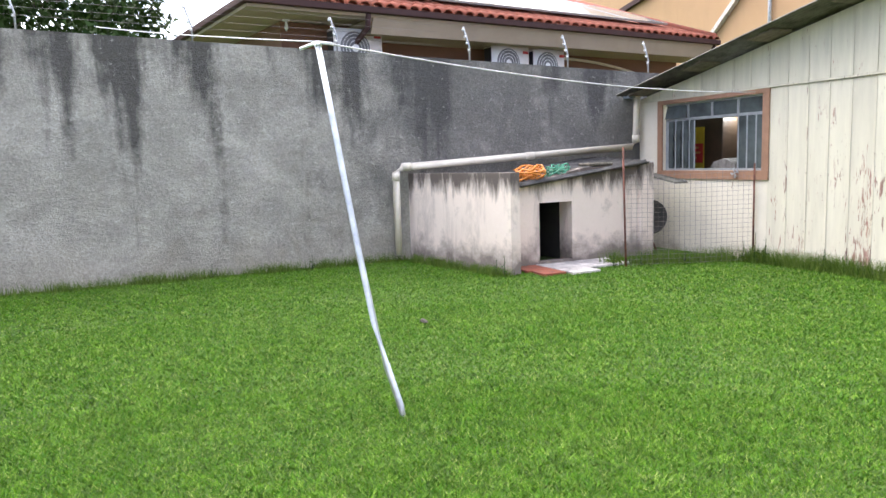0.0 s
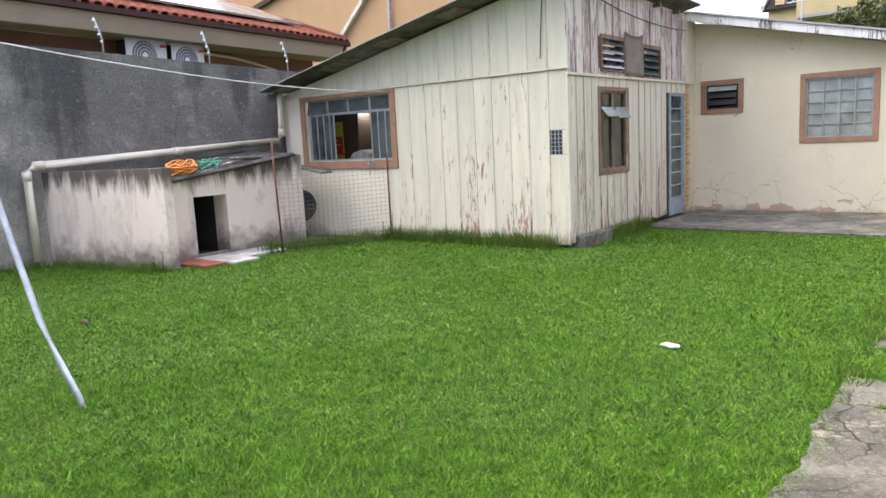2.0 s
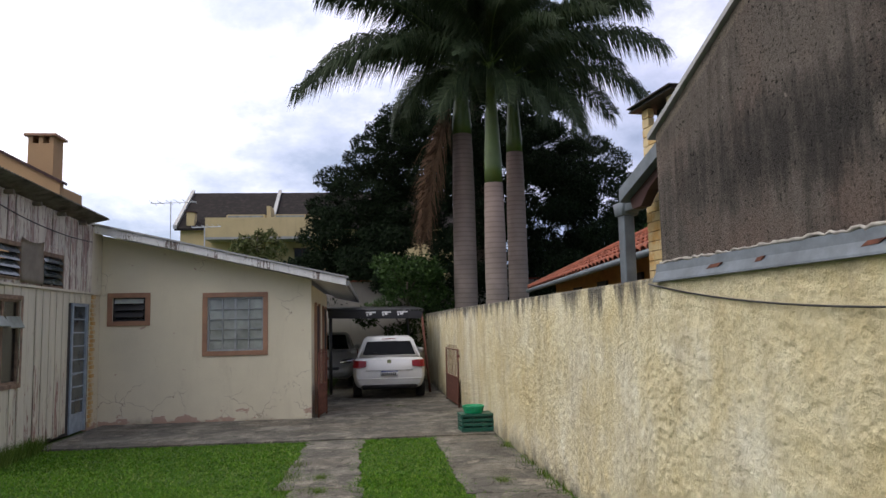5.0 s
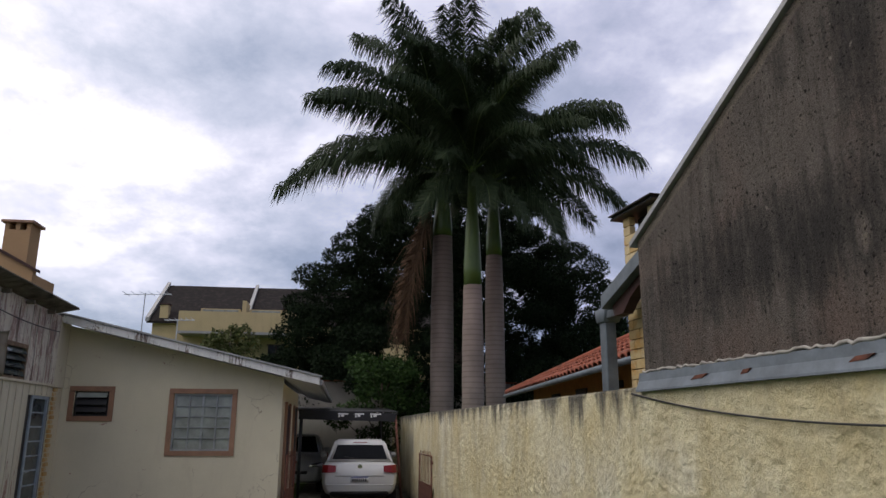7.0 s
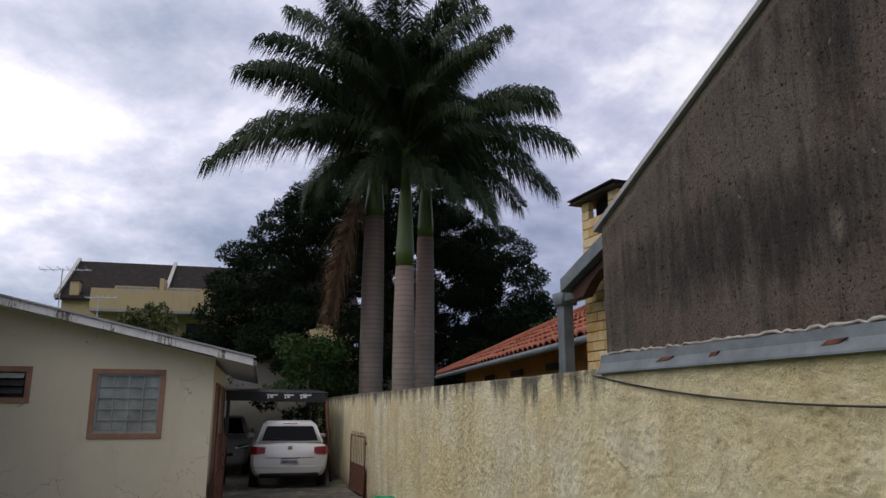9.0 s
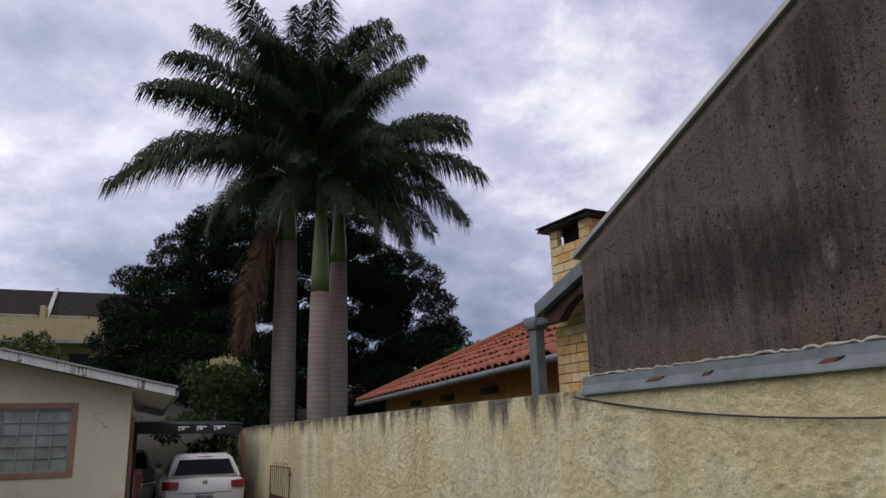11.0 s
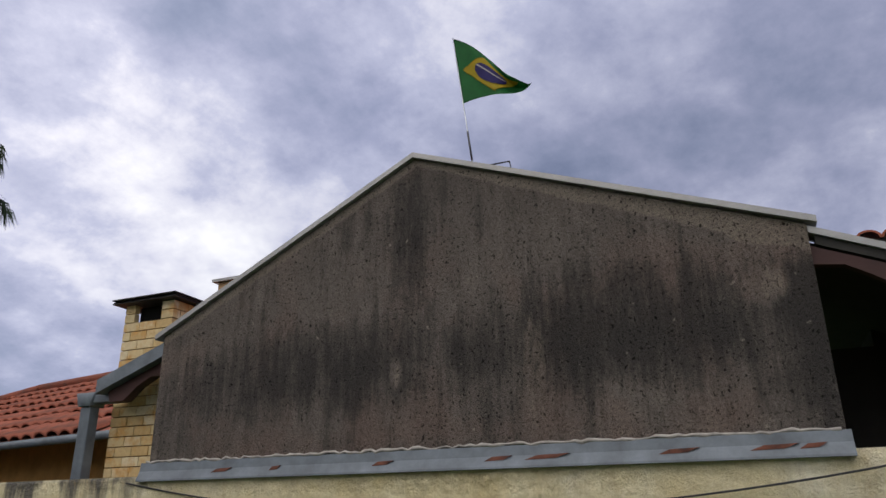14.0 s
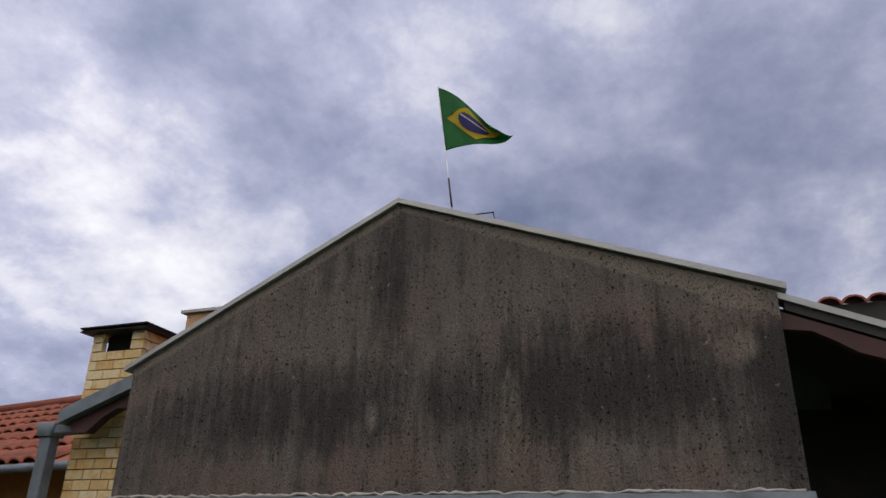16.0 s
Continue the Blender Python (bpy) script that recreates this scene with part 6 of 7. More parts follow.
def brick_chimney():
    t = thing("brick_chimney", "yellow brick chimney with dark slate cap", "chimney", GF)
    x0, x1, y0, y1, zt = -0.73, -0.235, 0.30, 0.78, 3.25
    part("core", box((x0 + 0.012, y0 + 0.012, 0.0), (x1 - 0.012, y1 - 0.012, 3.09)), simple("dark_mortar", (0.16, 0.10, 0.05), 0.95), t)
    L, H = 0.165, 0.074
    n = 23
    for j in range(n):
        z = 1.55 + j * H
        off = (j % 2) * L * 0.5
        hole = j >= n - 2
        for face in range(2):
            a0, a1 = (x0, x1) if face == 0 else (y0, y1)
            a = a0 - off
            while a < a1 - 0.01:
                p, q = max(a, a0), min(a + L - 0.006, a1)
                if q - p > 0.02 and not (hole and face == 0):
                    if face == 0:
                        part("brick", box((p, y0, z), (q, y0 + 0.05, z + H - 0.007), 0.002), BRICK_Y, t)
                    else:
                        part("brick", box((x1 - 0.05, max(p, y0 + 0.052), z), (x1, max(q, y0 + 0.06), z + H - 0.007), 0.002), BRICK_Y, t)
                a += L
        if hole:
            part("brick", box((x0, y0, z), (x0 + 0.10, y0 + 0.05, z + H - 0.007), 0.002), BRICK_Y, t)
            part("brick", box((x1 - 0.12, y0, z), (x1, y0 + 0.05, z + H - 0.007), 0.002), BRICK_Y, t)
    # Solid black box fills the opening so that it reads as a shaded hole
    part("flue", box((x0 + 0.06, y0 + 0.10, 3.092), (x1 - 0.055, y1 - 0.055, 3.245)), FLUE_SHADE, t)
    rng = random.Random(3)
    part("back_wall", box((x0, y1 - 0.05, 3.0), (x1, y1, zt)), BRICK_Y, t)
    for k in range(4):
        dx, dy = rng.uniform(-0.03, 0.03), rng.uniform(-0.03, 0.03)
        part("cap_slate", box((x0 - 0.07 + dx, y0 - 0.07 + dy, zt + k * 0.011), (x1 + 0.08 + dx, y1 + 0.08 + dy, zt + 0.009 + k * 0.011), 0.002), BLACK, t)


brick_chimney()
verge = part("verge_board", prism([(0.0, 2.73), (0.0, 2.83), (-0.62, 2.60), (-0.62, 2.50)], 1, 0.02, 0.26), GREY_METAL, east, "grey metal verge")
part("eave_bracket", prism([(0.0, 2.725), (-0.56, 2.515), (-0.53, 2.44), (-0.40, 2.44), (-0.28, 2.54), (-0.16, 2.60), (0.0, 2.60)], 1, 0.08, 0.16), MAROON, east, "curved maroon eave bracket")
part("gutter", box((-0.80, 0.12, 2.45), (-0.56, 0.22, 2.51), 0.006), GREY_METAL, east)
part("hopper", soften(prism([(-0.90, 2.53), (-0.72, 2.53), (-0.75, 2.43), (-0.87, 2.43)], 1, 0.10, 0.24), 0.004, 1), GREY_METAL, east)
part("downpipe", box((-0.86, 0.12, 1.0), (-0.76, 0.21, 2.43), 0.006), GREY_METAL, east, "square grey downpipe")
for x, w in ((0.55, 0.16), (1.0, 0.08), (1.72, 0.14), (2.42, 0.16), (2.65, 0.25), (3.35, 0.2), (3.78, 0.22), (4.0, 0.12)):
    part("rust_patch", prism([(x, 1.905), (x + w * 0.7, 1.91), (x + w, 1.932), (x + w * 0.3, 1.928)], 1, -0.033, -0.012), RUST, east, "rusty patch on the flashing")
# lumpy mortar along the flashing
bm = bmesh.new()
rng = random.Random(12)
pts = [(-0.02 + GLEN * i / 120, -0.006 + rng.uniform(-0.004, 0.004), 1.988 + rng.uniform(-0.006, 0.012)) for i in range(121)]
tube(bm, pts, [rng.uniform(0.005, 0.013) for _ in pts], 6)
part("mortar_fillet", bm, simple("pale_mortar", (0.36, 0.34, 0.31), 0.95, 0, 0.25, 15, 0.4), east)
part("roof_east", prism([(0.06, 2.80), (PEAK, 3.83), (GLEN - 0.02, 2.99), (GLEN - 0.02, 2.9), (PEAK, 3.7), (0.06, 2.7)], 1, 0.245, 7.0), TERRACOTTA, east)
# Ochre darkened here: the shade under the porch roof is in the colour
part("inner_wall", box((GLEN - 0.3, 0.185, 0.0), (GLEN - 0.02, 1.29, 2.9)), simple("shaded_porch_ochre", (0.33, 0.18, 0.06), 0.85), east, "ochre rendered wall in the porch")
# porch to the right of the gable
part("porch_edge", prism([(GLEN + 0.003, 2.975), (GLEN + 1.9, 2.15), (GLEN + 1.9, 2.19), (GLEN + 0.003, 3.012)], 1, 0.0, 0.14), PALE_METAL, east, "pale metal porch edge")
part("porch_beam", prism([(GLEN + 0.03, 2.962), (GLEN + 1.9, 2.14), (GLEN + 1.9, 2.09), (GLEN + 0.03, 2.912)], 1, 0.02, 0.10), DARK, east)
part("porch_barge", prism([(GLEN + 0.0, 2.91), (GLEN + 1.9, 2.085), (GLEN + 1.9, 1.94), (GLEN + 0.9, 2.34), (GLEN + 0.5, 2.60), (GLEN + 0.34, 2.66), (GLEN + 0.24, 2.73), (GLEN + 0.14, 2.79), (GLEN + 0.0, 2.81)], 1, 0.03, 0.09), MAROON, east, "scalloped maroon barge board")
# Porch roof and back are near-black: the porch's shade put into their colour
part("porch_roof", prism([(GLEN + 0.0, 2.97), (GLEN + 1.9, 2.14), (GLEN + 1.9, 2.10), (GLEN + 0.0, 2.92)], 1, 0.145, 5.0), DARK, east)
# Unseen wall added to keep sky light out of the porch
part("porch_sky_blocker", box((GLEN + 1.9, 0.03, 0.0), (GLEN + 2.0, 1.29, 2.08)), OCHRE, east)
part("porch_shade_back", box((GLEN - 0.01, 1.30, 0.0), (GLEN + 3.0, 1.4, 2.6)), DARK, east)
part("brace", bar([(GLEN + 0.03, 0.62, 1.6), (GLEN + 0.03, 0.62, 2.72)], 0.03, 6), simple("shaded_ochre_paint", (0.36, 0.19, 0.05), 0.85), east)
for i in range(6):
    p = part("roof_tile", TILE, TERRACOTTA, east)
    p.matrix_basis = pose(GLEN + 0.50 + i * 0.16, 1.45, 3.36, 8, 0, 0) @ Matrix.Scale(0.8, 4)
part("tile_bed", box((GLEN + 0.4, 1.5, 2.6), (GLEN + 2.0, 2.4, 3.37)), DARK, east)
part("attic_wall", box((-0.85, 1.5, 2.0), (-0.2, 3.0, 3.80)), OCHRE, east)
part("attic_coping", box((-0.90, 1.46, 3.802), (-0.15, 3.04, 3.83)), PALE_METAL, east)


hip = thing("tiled_house", "low ochre house with mossy terracotta hip roof", "house")
A, B = Vector((3.72, 6.0, 2.45)), Vector((4.35, 16.6, 2.45))
ed = (B - A).normalized()
en = Vector((ed.y, -ed.x, 0))
rise = 0.46
part("wall", prism([(A.x + 0.5, A.y), (B.x + 0.5, B.y - 0.6), (B.x + 0.7, B.y - 0.6), (A.x + 0.7, A.y)], 2, 0, 2.5), simple("deep_ochre_paint", (0.36, 0.19, 0.05), 0.85), hip)
part("end_wall", prism([(B.x + 0.7, B.y - 0.8), (B.x + 4.0, B.y - 1.0), (B.x + 4.0, B.y - 0.8), (B.x + 0.7, B.y - 0.6)], 2, 0, 2.5), OCHRE, hip)
bm = bmesh.new()
Cc, Dd = B + en * 3.2 - ed * 2.9 + Vector((0, 0, 3.2 * rise)), A + en * 3.2 + Vector((0, 0, 3.2 * rise))
quad = [A, B, Cc, Dd]
top = [bm.verts.new(p - Vector((0, 0, 0.03))) for p in quad]
bot = [bm.verts.new(p - Vector((0, 0, 0.09))) for p in quad]
bm.faces.new(top)
bm.faces.new(bot[::-1])
for k in range(4):
    bm.faces.new((top[k], bot[k], bot[(k + 1) % 4], top[(k + 1) % 4]))
part("roof_bed", bm, TERRACOTTA, hip)
part("gutter", bar([A - en * 0.05 - Vector((0, 0, 0.06)), B - en * 0.05 - Vector((0, 0, 0.06))], 0.045, 6), GREY_METAL, hip)
part("hip_ridge", bar([B + Vector((0, 0, 0.02)), Cc + Vector((0, 0, 0.06))], 0.08, 7), TERRACOTTA, hip)
part("ridge", bar([Cc + Vector((0, 0, 0.06)), Dd + Vector((0, 0, 0.06))], 0.08, 7), TERRACOTTA, hip)
for k in range(3):
    x = A.lerp(B, 0.32 + k * 0.18)
    part("eave_vent", box((x.x + 0.46, x.y, 2.2), (x.x + 0.5, x.y + 0.5, 2.3)), DARK, hip)
TILE_B = half_tile(0.25, 0.52, 0.08)
ang = math.degrees(math.atan2(en.y, en.x)) - 90
for j in range(7):
    run = (B - A).length - j * 0.46 * 0.9
    for i in range(int(run / 0.236)):
        if i * 0.236 < 0.6:
            continue
        p = part("roof_tile", TILE_B, TERRACOTTA, hip)
        q = A + ed * (i * 0.236) + en * (j * 0.46 - 0.05)
        p.matrix_basis = pose(q.x, q.y, A.z + j * 0.46 * rise - 0.03 + random.uniform(-0.008, 0.008), math.degrees(math.atan(rise)) - 3 + random.uniform(-1, 1), 0, ang + random.uniform(-2, 2))

cable("wall_cable", (2.50, 4.32, 1.86), (3.02, -0.3, 1.84), 0.21, 0.006, BLACK, "thin black cable sagging along the yellow wall", 24)


FLAG_AT, FLAG_TOP = (3.95, 2.245), 5.66


def national_flag():
    f = thing("flag", "green flag with yellow rhombus and blue disc on a thin mast", "flag", pose(FLAG_AT[0], FLAG_AT[1], 3.55))
    top = FLAG_TOP - 3.55
    low = top - 0.70
    lean_x, lean_y = -0.03, 0.25
    def on_mast(z):
        return (lean_x * z / top, lean_y * z / top, z)
    part("mast", bar([on_mast(0.0), on_mast(top * 0.5), on_mast(top)], [0.008, 0.006, 0.005], 7), STEEL, f)
    part("mast_grip", bar([on_mast(low - 0.56), on_mast(low - 0.28)], 0.009, 8), BLACK, f)
    green, yellow, blue = simple("flag_green", (0.012, 0.17, 0.035), 0.7, 0, 0.15, 7, 0.1), simple("flag_yellow", (0.62, 0.47, 0.02), 0.7), simple("flag_blue", (0.05, 0.04, 0.22), 0.7)
    W, H = 0.66, 0.69

    def cloth(u, v, off):
        # blown along the wall; the upper fly corner folds down and the free end gathers
        hang = 0.56 * u ** 1.25 * v
        belly = 0.03 * math.sin(u * 6.5) * (1 - v)
        along = W * u * (0.92 - 0.12 * v * u)
        z = low + H * v - hang + belly + 0.09 * u * u * (1 - v)
        bx, by, _ = on_mast(low + H * v)
        wave = 0.05 * math.sin(u * 9.0 + v * 2.2) * u + 0.05 * u * u * math.sin(v * 5.0)
        return (bx + along * 0.20 + wave - off, by - along * 0.97, z)

    def sheet(inside, off, n=44):
        bm = bmesh.new()
        g = {}
        for i in range(n):
            for j in range(n):
                if inside((i + 0.5) / n, (j + 0.5) / n):
                    q = []
                    for a, b in ((i, j), (i + 1, j), (i + 1, j + 1), (i, j + 1)):
                        if (a, b) not in g:
                            g[(a, b)] = bm.verts.new(cloth(a / n, b / n, off))
                        q.append(g[(a, b)])
                    bm.faces.new(q).smooth = True
        bmesh.ops.solidify(bm, geom=bm.faces[:], thickness=0.0015)
        return bm
    part("cloth", sheet(lambda u, v: True, 0.0, 30), green, f, "green cloth")
    part("rhombus", sheet(lambda u, v: abs(u - 0.5) / 0.42 + abs(v - 0.5) / 0.40 < 1, 0.006, 60), yellow, f, "yellow rhombus")
    part("disc", sheet(lambda u, v: ((u - 0.5) * W) ** 2 + ((v - 0.5) * H) ** 2 < 0.145 ** 2, 0.011, 80), blue, f, "blue disc")
    part("band", sheet(lambda u, v: ((u - 0.5) * W) ** 2 + ((v - 0.5) * H) ** 2 < 0.140 ** 2 and abs(v - 0.56 + (u - 0.5) * 0.35) < 0.022, 0.015, 90), WHITE, f, "pale band")


national_flag()
solid("roof_antenna", bar([(2.88, 1.72, 3.62), (2.88, 1.70, 3.735), (2.90, 1.55, 3.735), (2.90, 1.53, 3.60)], 0.006, 5), BLACK, "small dark antenna on the gable roof", "antenna")

# ---- plants ----
def leaf_mat(name, a, b, rough=0.6):
    k = Mat(name, rough, 0, 0.12)
    k.color(k.ramp(k.island(), [(0.0, a), (1.0, b)]))
    return k.m


PALM_GREEN = leaf_mat("palm_leaflets", (0.014, 0.028, 0.012), (0.058, 0.080, 0.040), 0.55)
PALM_DRY = leaf_mat("dry_palm_leaflets", (0.06, 0.035, 0.022), (0.13, 0.08, 0.048), 0.9)
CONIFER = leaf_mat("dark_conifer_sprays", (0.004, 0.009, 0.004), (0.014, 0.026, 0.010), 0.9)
BUSH = leaf_mat("bush_leaves", (0.014, 0.036, 0.007), (0.042, 0.080, 0.018))
DULL = leaf_mat("olive_leaves", (0.05, 0.07, 0.02), (0.12, 0.12, 0.05))
BARK = simple("dark_bark", (0.07, 0.055, 0.04), 0.95, 0, 0.4, 8, 0.5)


def m_palm_trunk():
    k = Mat("ringed_palm_trunk", 0.85)
    z = k.axis(2)
    w = k.n("ShaderNodeTexWave")
    w.wave_type, w.bands_direction = "BANDS", "Z"
    w.inputs["Scale"].default_value, w.inputs["Distortion"].default_value, w.inputs["Detail"].default_value = 2.2, 1.2, 3
    k.l(k.scaled((0.4, 0.4, 1.0)), w.inputs["Vector"])
    base = k.ramp(k.noise(1.2, 6), [(0.3, (0.16, 0.135, 0.115)), (0.7, (0.27, 0.225, 0.195))])
    base = k.mix(k.math("MULTIPLY", k.span(z, 2.0, 7.0), 0.5), base, (0.22, 0.13, 0.10))
    ring = k.ramp(w.outputs["Fac"], [(0.0, 0.55), (0.25, 1.0)])
    k.color(k.mix(0.6, base, ring, "MULTIPLY"))
    k.bump(ring, 0.4, 0.02)
    return k.m


PALM_TRUNK = m_palm_trunk()
SHAFT = simple("green_crownshaft", (0.07, 0.11, 0.018), 0.4, 0, 0.2, 1.2, 0.05)


def quads_mesh(name, quads):
    """A mesh of separate quads or triangles, from an array n x k x 3."""
    n, k, _ = quads.shape
    me = bpy.data.meshes.new(name)
    me.vertices.add(n * k)
    me.vertices.foreach_set("co", quads.astype(np.float32).ravel())
    me.loops.add(n * k)
    me.loops.foreach_set("vertex_index", np.arange(n * k, dtype=np.int32))
    me.polygons.add(n)
    me.polygons.foreach_set("loop_start", np.arange(0, n * k, k, dtype=np.int32))
    me.polygons.foreach_set("loop_total", np.full(n, k, dtype=np.int32))
    me.update(calc_edges=True)
    return me


def frond_mesh(length, rise, droop, seed):
    """A feather leaf that leaves the origin along +x at an angle and bends over; its many leaflets hang like a curtain."""
    rng = np.random.default_rng(seed)
    n = 60
    s = np.linspace(0, 1, n)
    ang = radians(rise) - radians(droop) * s ** 1.3
    step = length / n
    x = np.concatenate([[0], np.cumsum(np.cos(ang[:-1]) * step)])
    z = np.concatenate([[0], np.cumsum(np.sin(ang[:-1]) * step)])
    quads = []
    for i in range(6, n):
        for _ in range(5):
            for side in (1, -1):
                t = min(1, max(0, s[i] + rng.uniform(-0.012, 0.012)))
                ll = (0.48 + 1.02 * math.sin(math.pi * min(1, t * 0.80 + 0.14)) ** 0.8) * rng.uniform(0.7, 1.12)
                b = np.array([np.interp(t, s, x), 0.0, np.interp(t, s, z)])
                a = np.interp(t, s, ang)
                fwd = np.array([math.cos(a), 0, math.sin(a)])
                up = np.array([-math.sin(a), 0, math.cos(a)])
                d1 = fwd * rng.uniform(0.4, 0.75) + np.array([0, side, 0]) * rng.uniform(0.3, 0.8) + up * rng.uniform(-0.05, 0.40)
                d1 /= np.linalg.norm(d1)
                mid = b + d1 * ll * 0.42
                d2 = d1 * 0.45 + np.array([0, 0, -1]) * rng.uniform(0.45, 1.35)
                d2 /= np.linalg.norm(d2)
                tip = mid + d2 * ll * 0.66
                w = fwd * 0.021
                quads.append([b - w * 0.6, b + w * 0.6, mid + w, mid - w])
                quads.append([mid - w, mid + w, tip + w * 0.08, tip - w * 0.08])
    return quads_mesh("frond", np.array(quads)), [(x[i], 0, z[i]) for i in range(0, n, 3)]


# upright, raised, level, low, hanging: length, rise and droop in degrees
FRONDS = [frond_mesh(5.9, 86, 66, 1), frond_mesh(5.7, 62, 80, 2), frond_mesh(5.5, 38, 72, 3), frond_mesh(5.4, 16, 62, 4), frond_mesh(3.8, -12, 66, 5)]
UPRIGHT, RAISED, LEVEL, LOW, HANGING = range(5)
DEAD = frond_mesh(4.6, -70, 17, 9)[0]
RIBS = [to_mesh("midrib", tube(bmesh.new(), pts, [0.045 * (1 - 0.85 * i / len(pts)) for i in range(len(pts))], 5)) for _, pts in FRONDS]


def palm(at, label, r0, ring_z, shaft_z, seed, leaves, dry=0):
    """leaves: (turn about the trunk, kind of leaf, size)."""
    rng = random.Random(seed)
    t = thing("palm_tree", label, "palm", pose(*at), "", "royal palms behind the wall")
    bm = bmesh.new()
    zs = [0, 1.5, 3.0, ring_z * 0.75, ring_z]
    tube(bm, [(0, 0, z) for z in zs], [r0 * 1.05, r0, r0 * 1.02, r0 * 0.98, r0 * 0.86], 20)
    part("trunk", bm, PALM_TRUNK, t, "grey-brown ringed trunk")
    h = shaft_z - ring_z
    part("crownshaft", tube(bmesh.new(), [(0, 0, ring_z + 0.002), (0, 0, ring_z + h * 0.15), (0, 0, ring_z + h * 0.6), (0, 0, shaft_z + 0.4)], [r0 * 0.84, r0 * 0.86, r0 * 0.58, r0 * 0.3], 16), SHAFT, t, "smooth green crownshaft")
    for turn, kind, size in leaves:
        f = part("frond", FRONDS[kind][0], PALM_GREEN, t)
        f.matrix_basis = pose(0, 0, shaft_z + 0.35 - 0.14 * kind + rng.uniform(-0.06, 0.06), 0, 0, turn + rng.uniform(-6, 6)) @ pose(0, 0, 0, rng.uniform(-10, 10), rng.uniform(-4, 4), 0) @ Matrix.Scale(size, 4)
        part("midrib", RIBS[kind], SHAFT, f)
    for i in range(dry):
        f = part("dead_frond", DEAD.copy(), PALM_DRY, t, "hanging dead brown frond")
        f.data.materials.clear()
        f.data.materials.append(PALM_DRY)
        f.matrix_basis = pose(-0.25, -0.1, ring_z + 1.2, 0, 0, 180 + 20 * i)
    return t


palm((3.45, 21.46, 0), "tall palm with ringed grey trunk and drooping dark fronds", 0.35, 7.5, 9.7, 11,
     [(178, RAISED, 0.94), (186, LOW, 1.0), (150, LEVEL, 0.95), (215, LEVEL, 0.95), (160, UPRIGHT, 1.0), (230, UPRIGHT, 0.95), (90, UPRIGHT, 0.98), (330, UPRIGHT, 1.02), (20, RAISED, 0.9), (250, RAISED, 0.85), (95, RAISED, 1.0), (235, LOW, 0.8), (110, LOW, 0.95), (270, HANGING, 0.75), (200, HANGING, 0.7), (50, LEVEL, 0.9), (255, UPRIGHT, 0.85), (285, RAISED, 0.8), (265, LEVEL, 0.75), (205, RAISED, 0.9), (60, UPRIGHT, 1.0)], 2)
palm((4.03, 19.35, 0), "palm with pale ringed trunk and long green crownshaft", 0.30, 5.55, 8.9, 23,
     [(265, LEVEL, 0.62), (300, RAISED, 0.72), (215, RAISED, 0.70), (180, LEVEL, 0.68), (0, LEVEL, 0.68), (80, UPRIGHT, 0.82), (200, UPRIGHT, 0.80), (330, UPRIGHT, 0.84), (240, LOW, 0.55), (285, HANGING, 0.62), (225, HANGING, 0.7), (320, HANGING, 0.66), (40, RAISED, 0.75), (120, RAISED, 0.75), (265, UPRIGHT, 0.85), (290, LEVEL, 0.6), (240, RAISED, 0.7), (150, UPRIGHT, 0.8)])
palm((5.13, 21.7, 0), "slender palm with ringed trunk and arching dark fronds", 0.30, 7.0, 9.5, 37,
     [(2, RAISED, 0.92), (-4, LOW, 0.86), (8, LEVEL, 0.72), (350, UPRIGHT, 0.92), (30, UPRIGHT, 0.95), (120, UPRIGHT, 0.95), (200, UPRIGHT, 0.9), (340, HANGING, 0.80), (300, LEVEL, 0.8), (310, HANGING, 0.95), (265, LOW, 0.7), (70, RAISED, 0.9), (110, LEVEL, 0.9), (20, LOW, 0.8), (285, UPRIGHT, 0.85), (330, RAISED, 0.85), (265, RAISED, 0.8), (40, LEVEL, 0.85), (70, UPRIGHT, 1.0), (240, LEVEL, 0.75), (358, LEVEL, 0.95)])


def leaf_cloud(rng, blobs, per, size, droop=0.0):
    """Leaf quads scattered in the shells of blobs (centre, radii), with gaps between clumps."""
    out = []
    for (c, r), n in zip(blobs, per):
        d = rng.normal(size=(n, 3))
        d /= np.linalg.norm(d, axis=1)[:, None]
        rad = rng.uniform(0.35, 1.0, (n, 1)) ** 0.5
        p = np.array(c) + d * rad * np.array(r)
        a = rng.normal(size=(n, 3))
        a[:, 2] -= droop
        a /= np.linalg.norm(a, axis=1)[:, None]
        b = np.cross(a, rng.normal(size=(n, 3)))
        b /= np.linalg.norm(b, axis=1)[:, None] + 1e-9
        s = rng.uniform(0.6, 1.3, (n, 1)) * size
        out.append(np.stack([p - b * s * 0.32, p + a * s * 0.5 - b * s * 0.05, p + a * s, p + a * s * 0.5 + b * s * 0.4], axis=1))
    return np.concatenate(out)


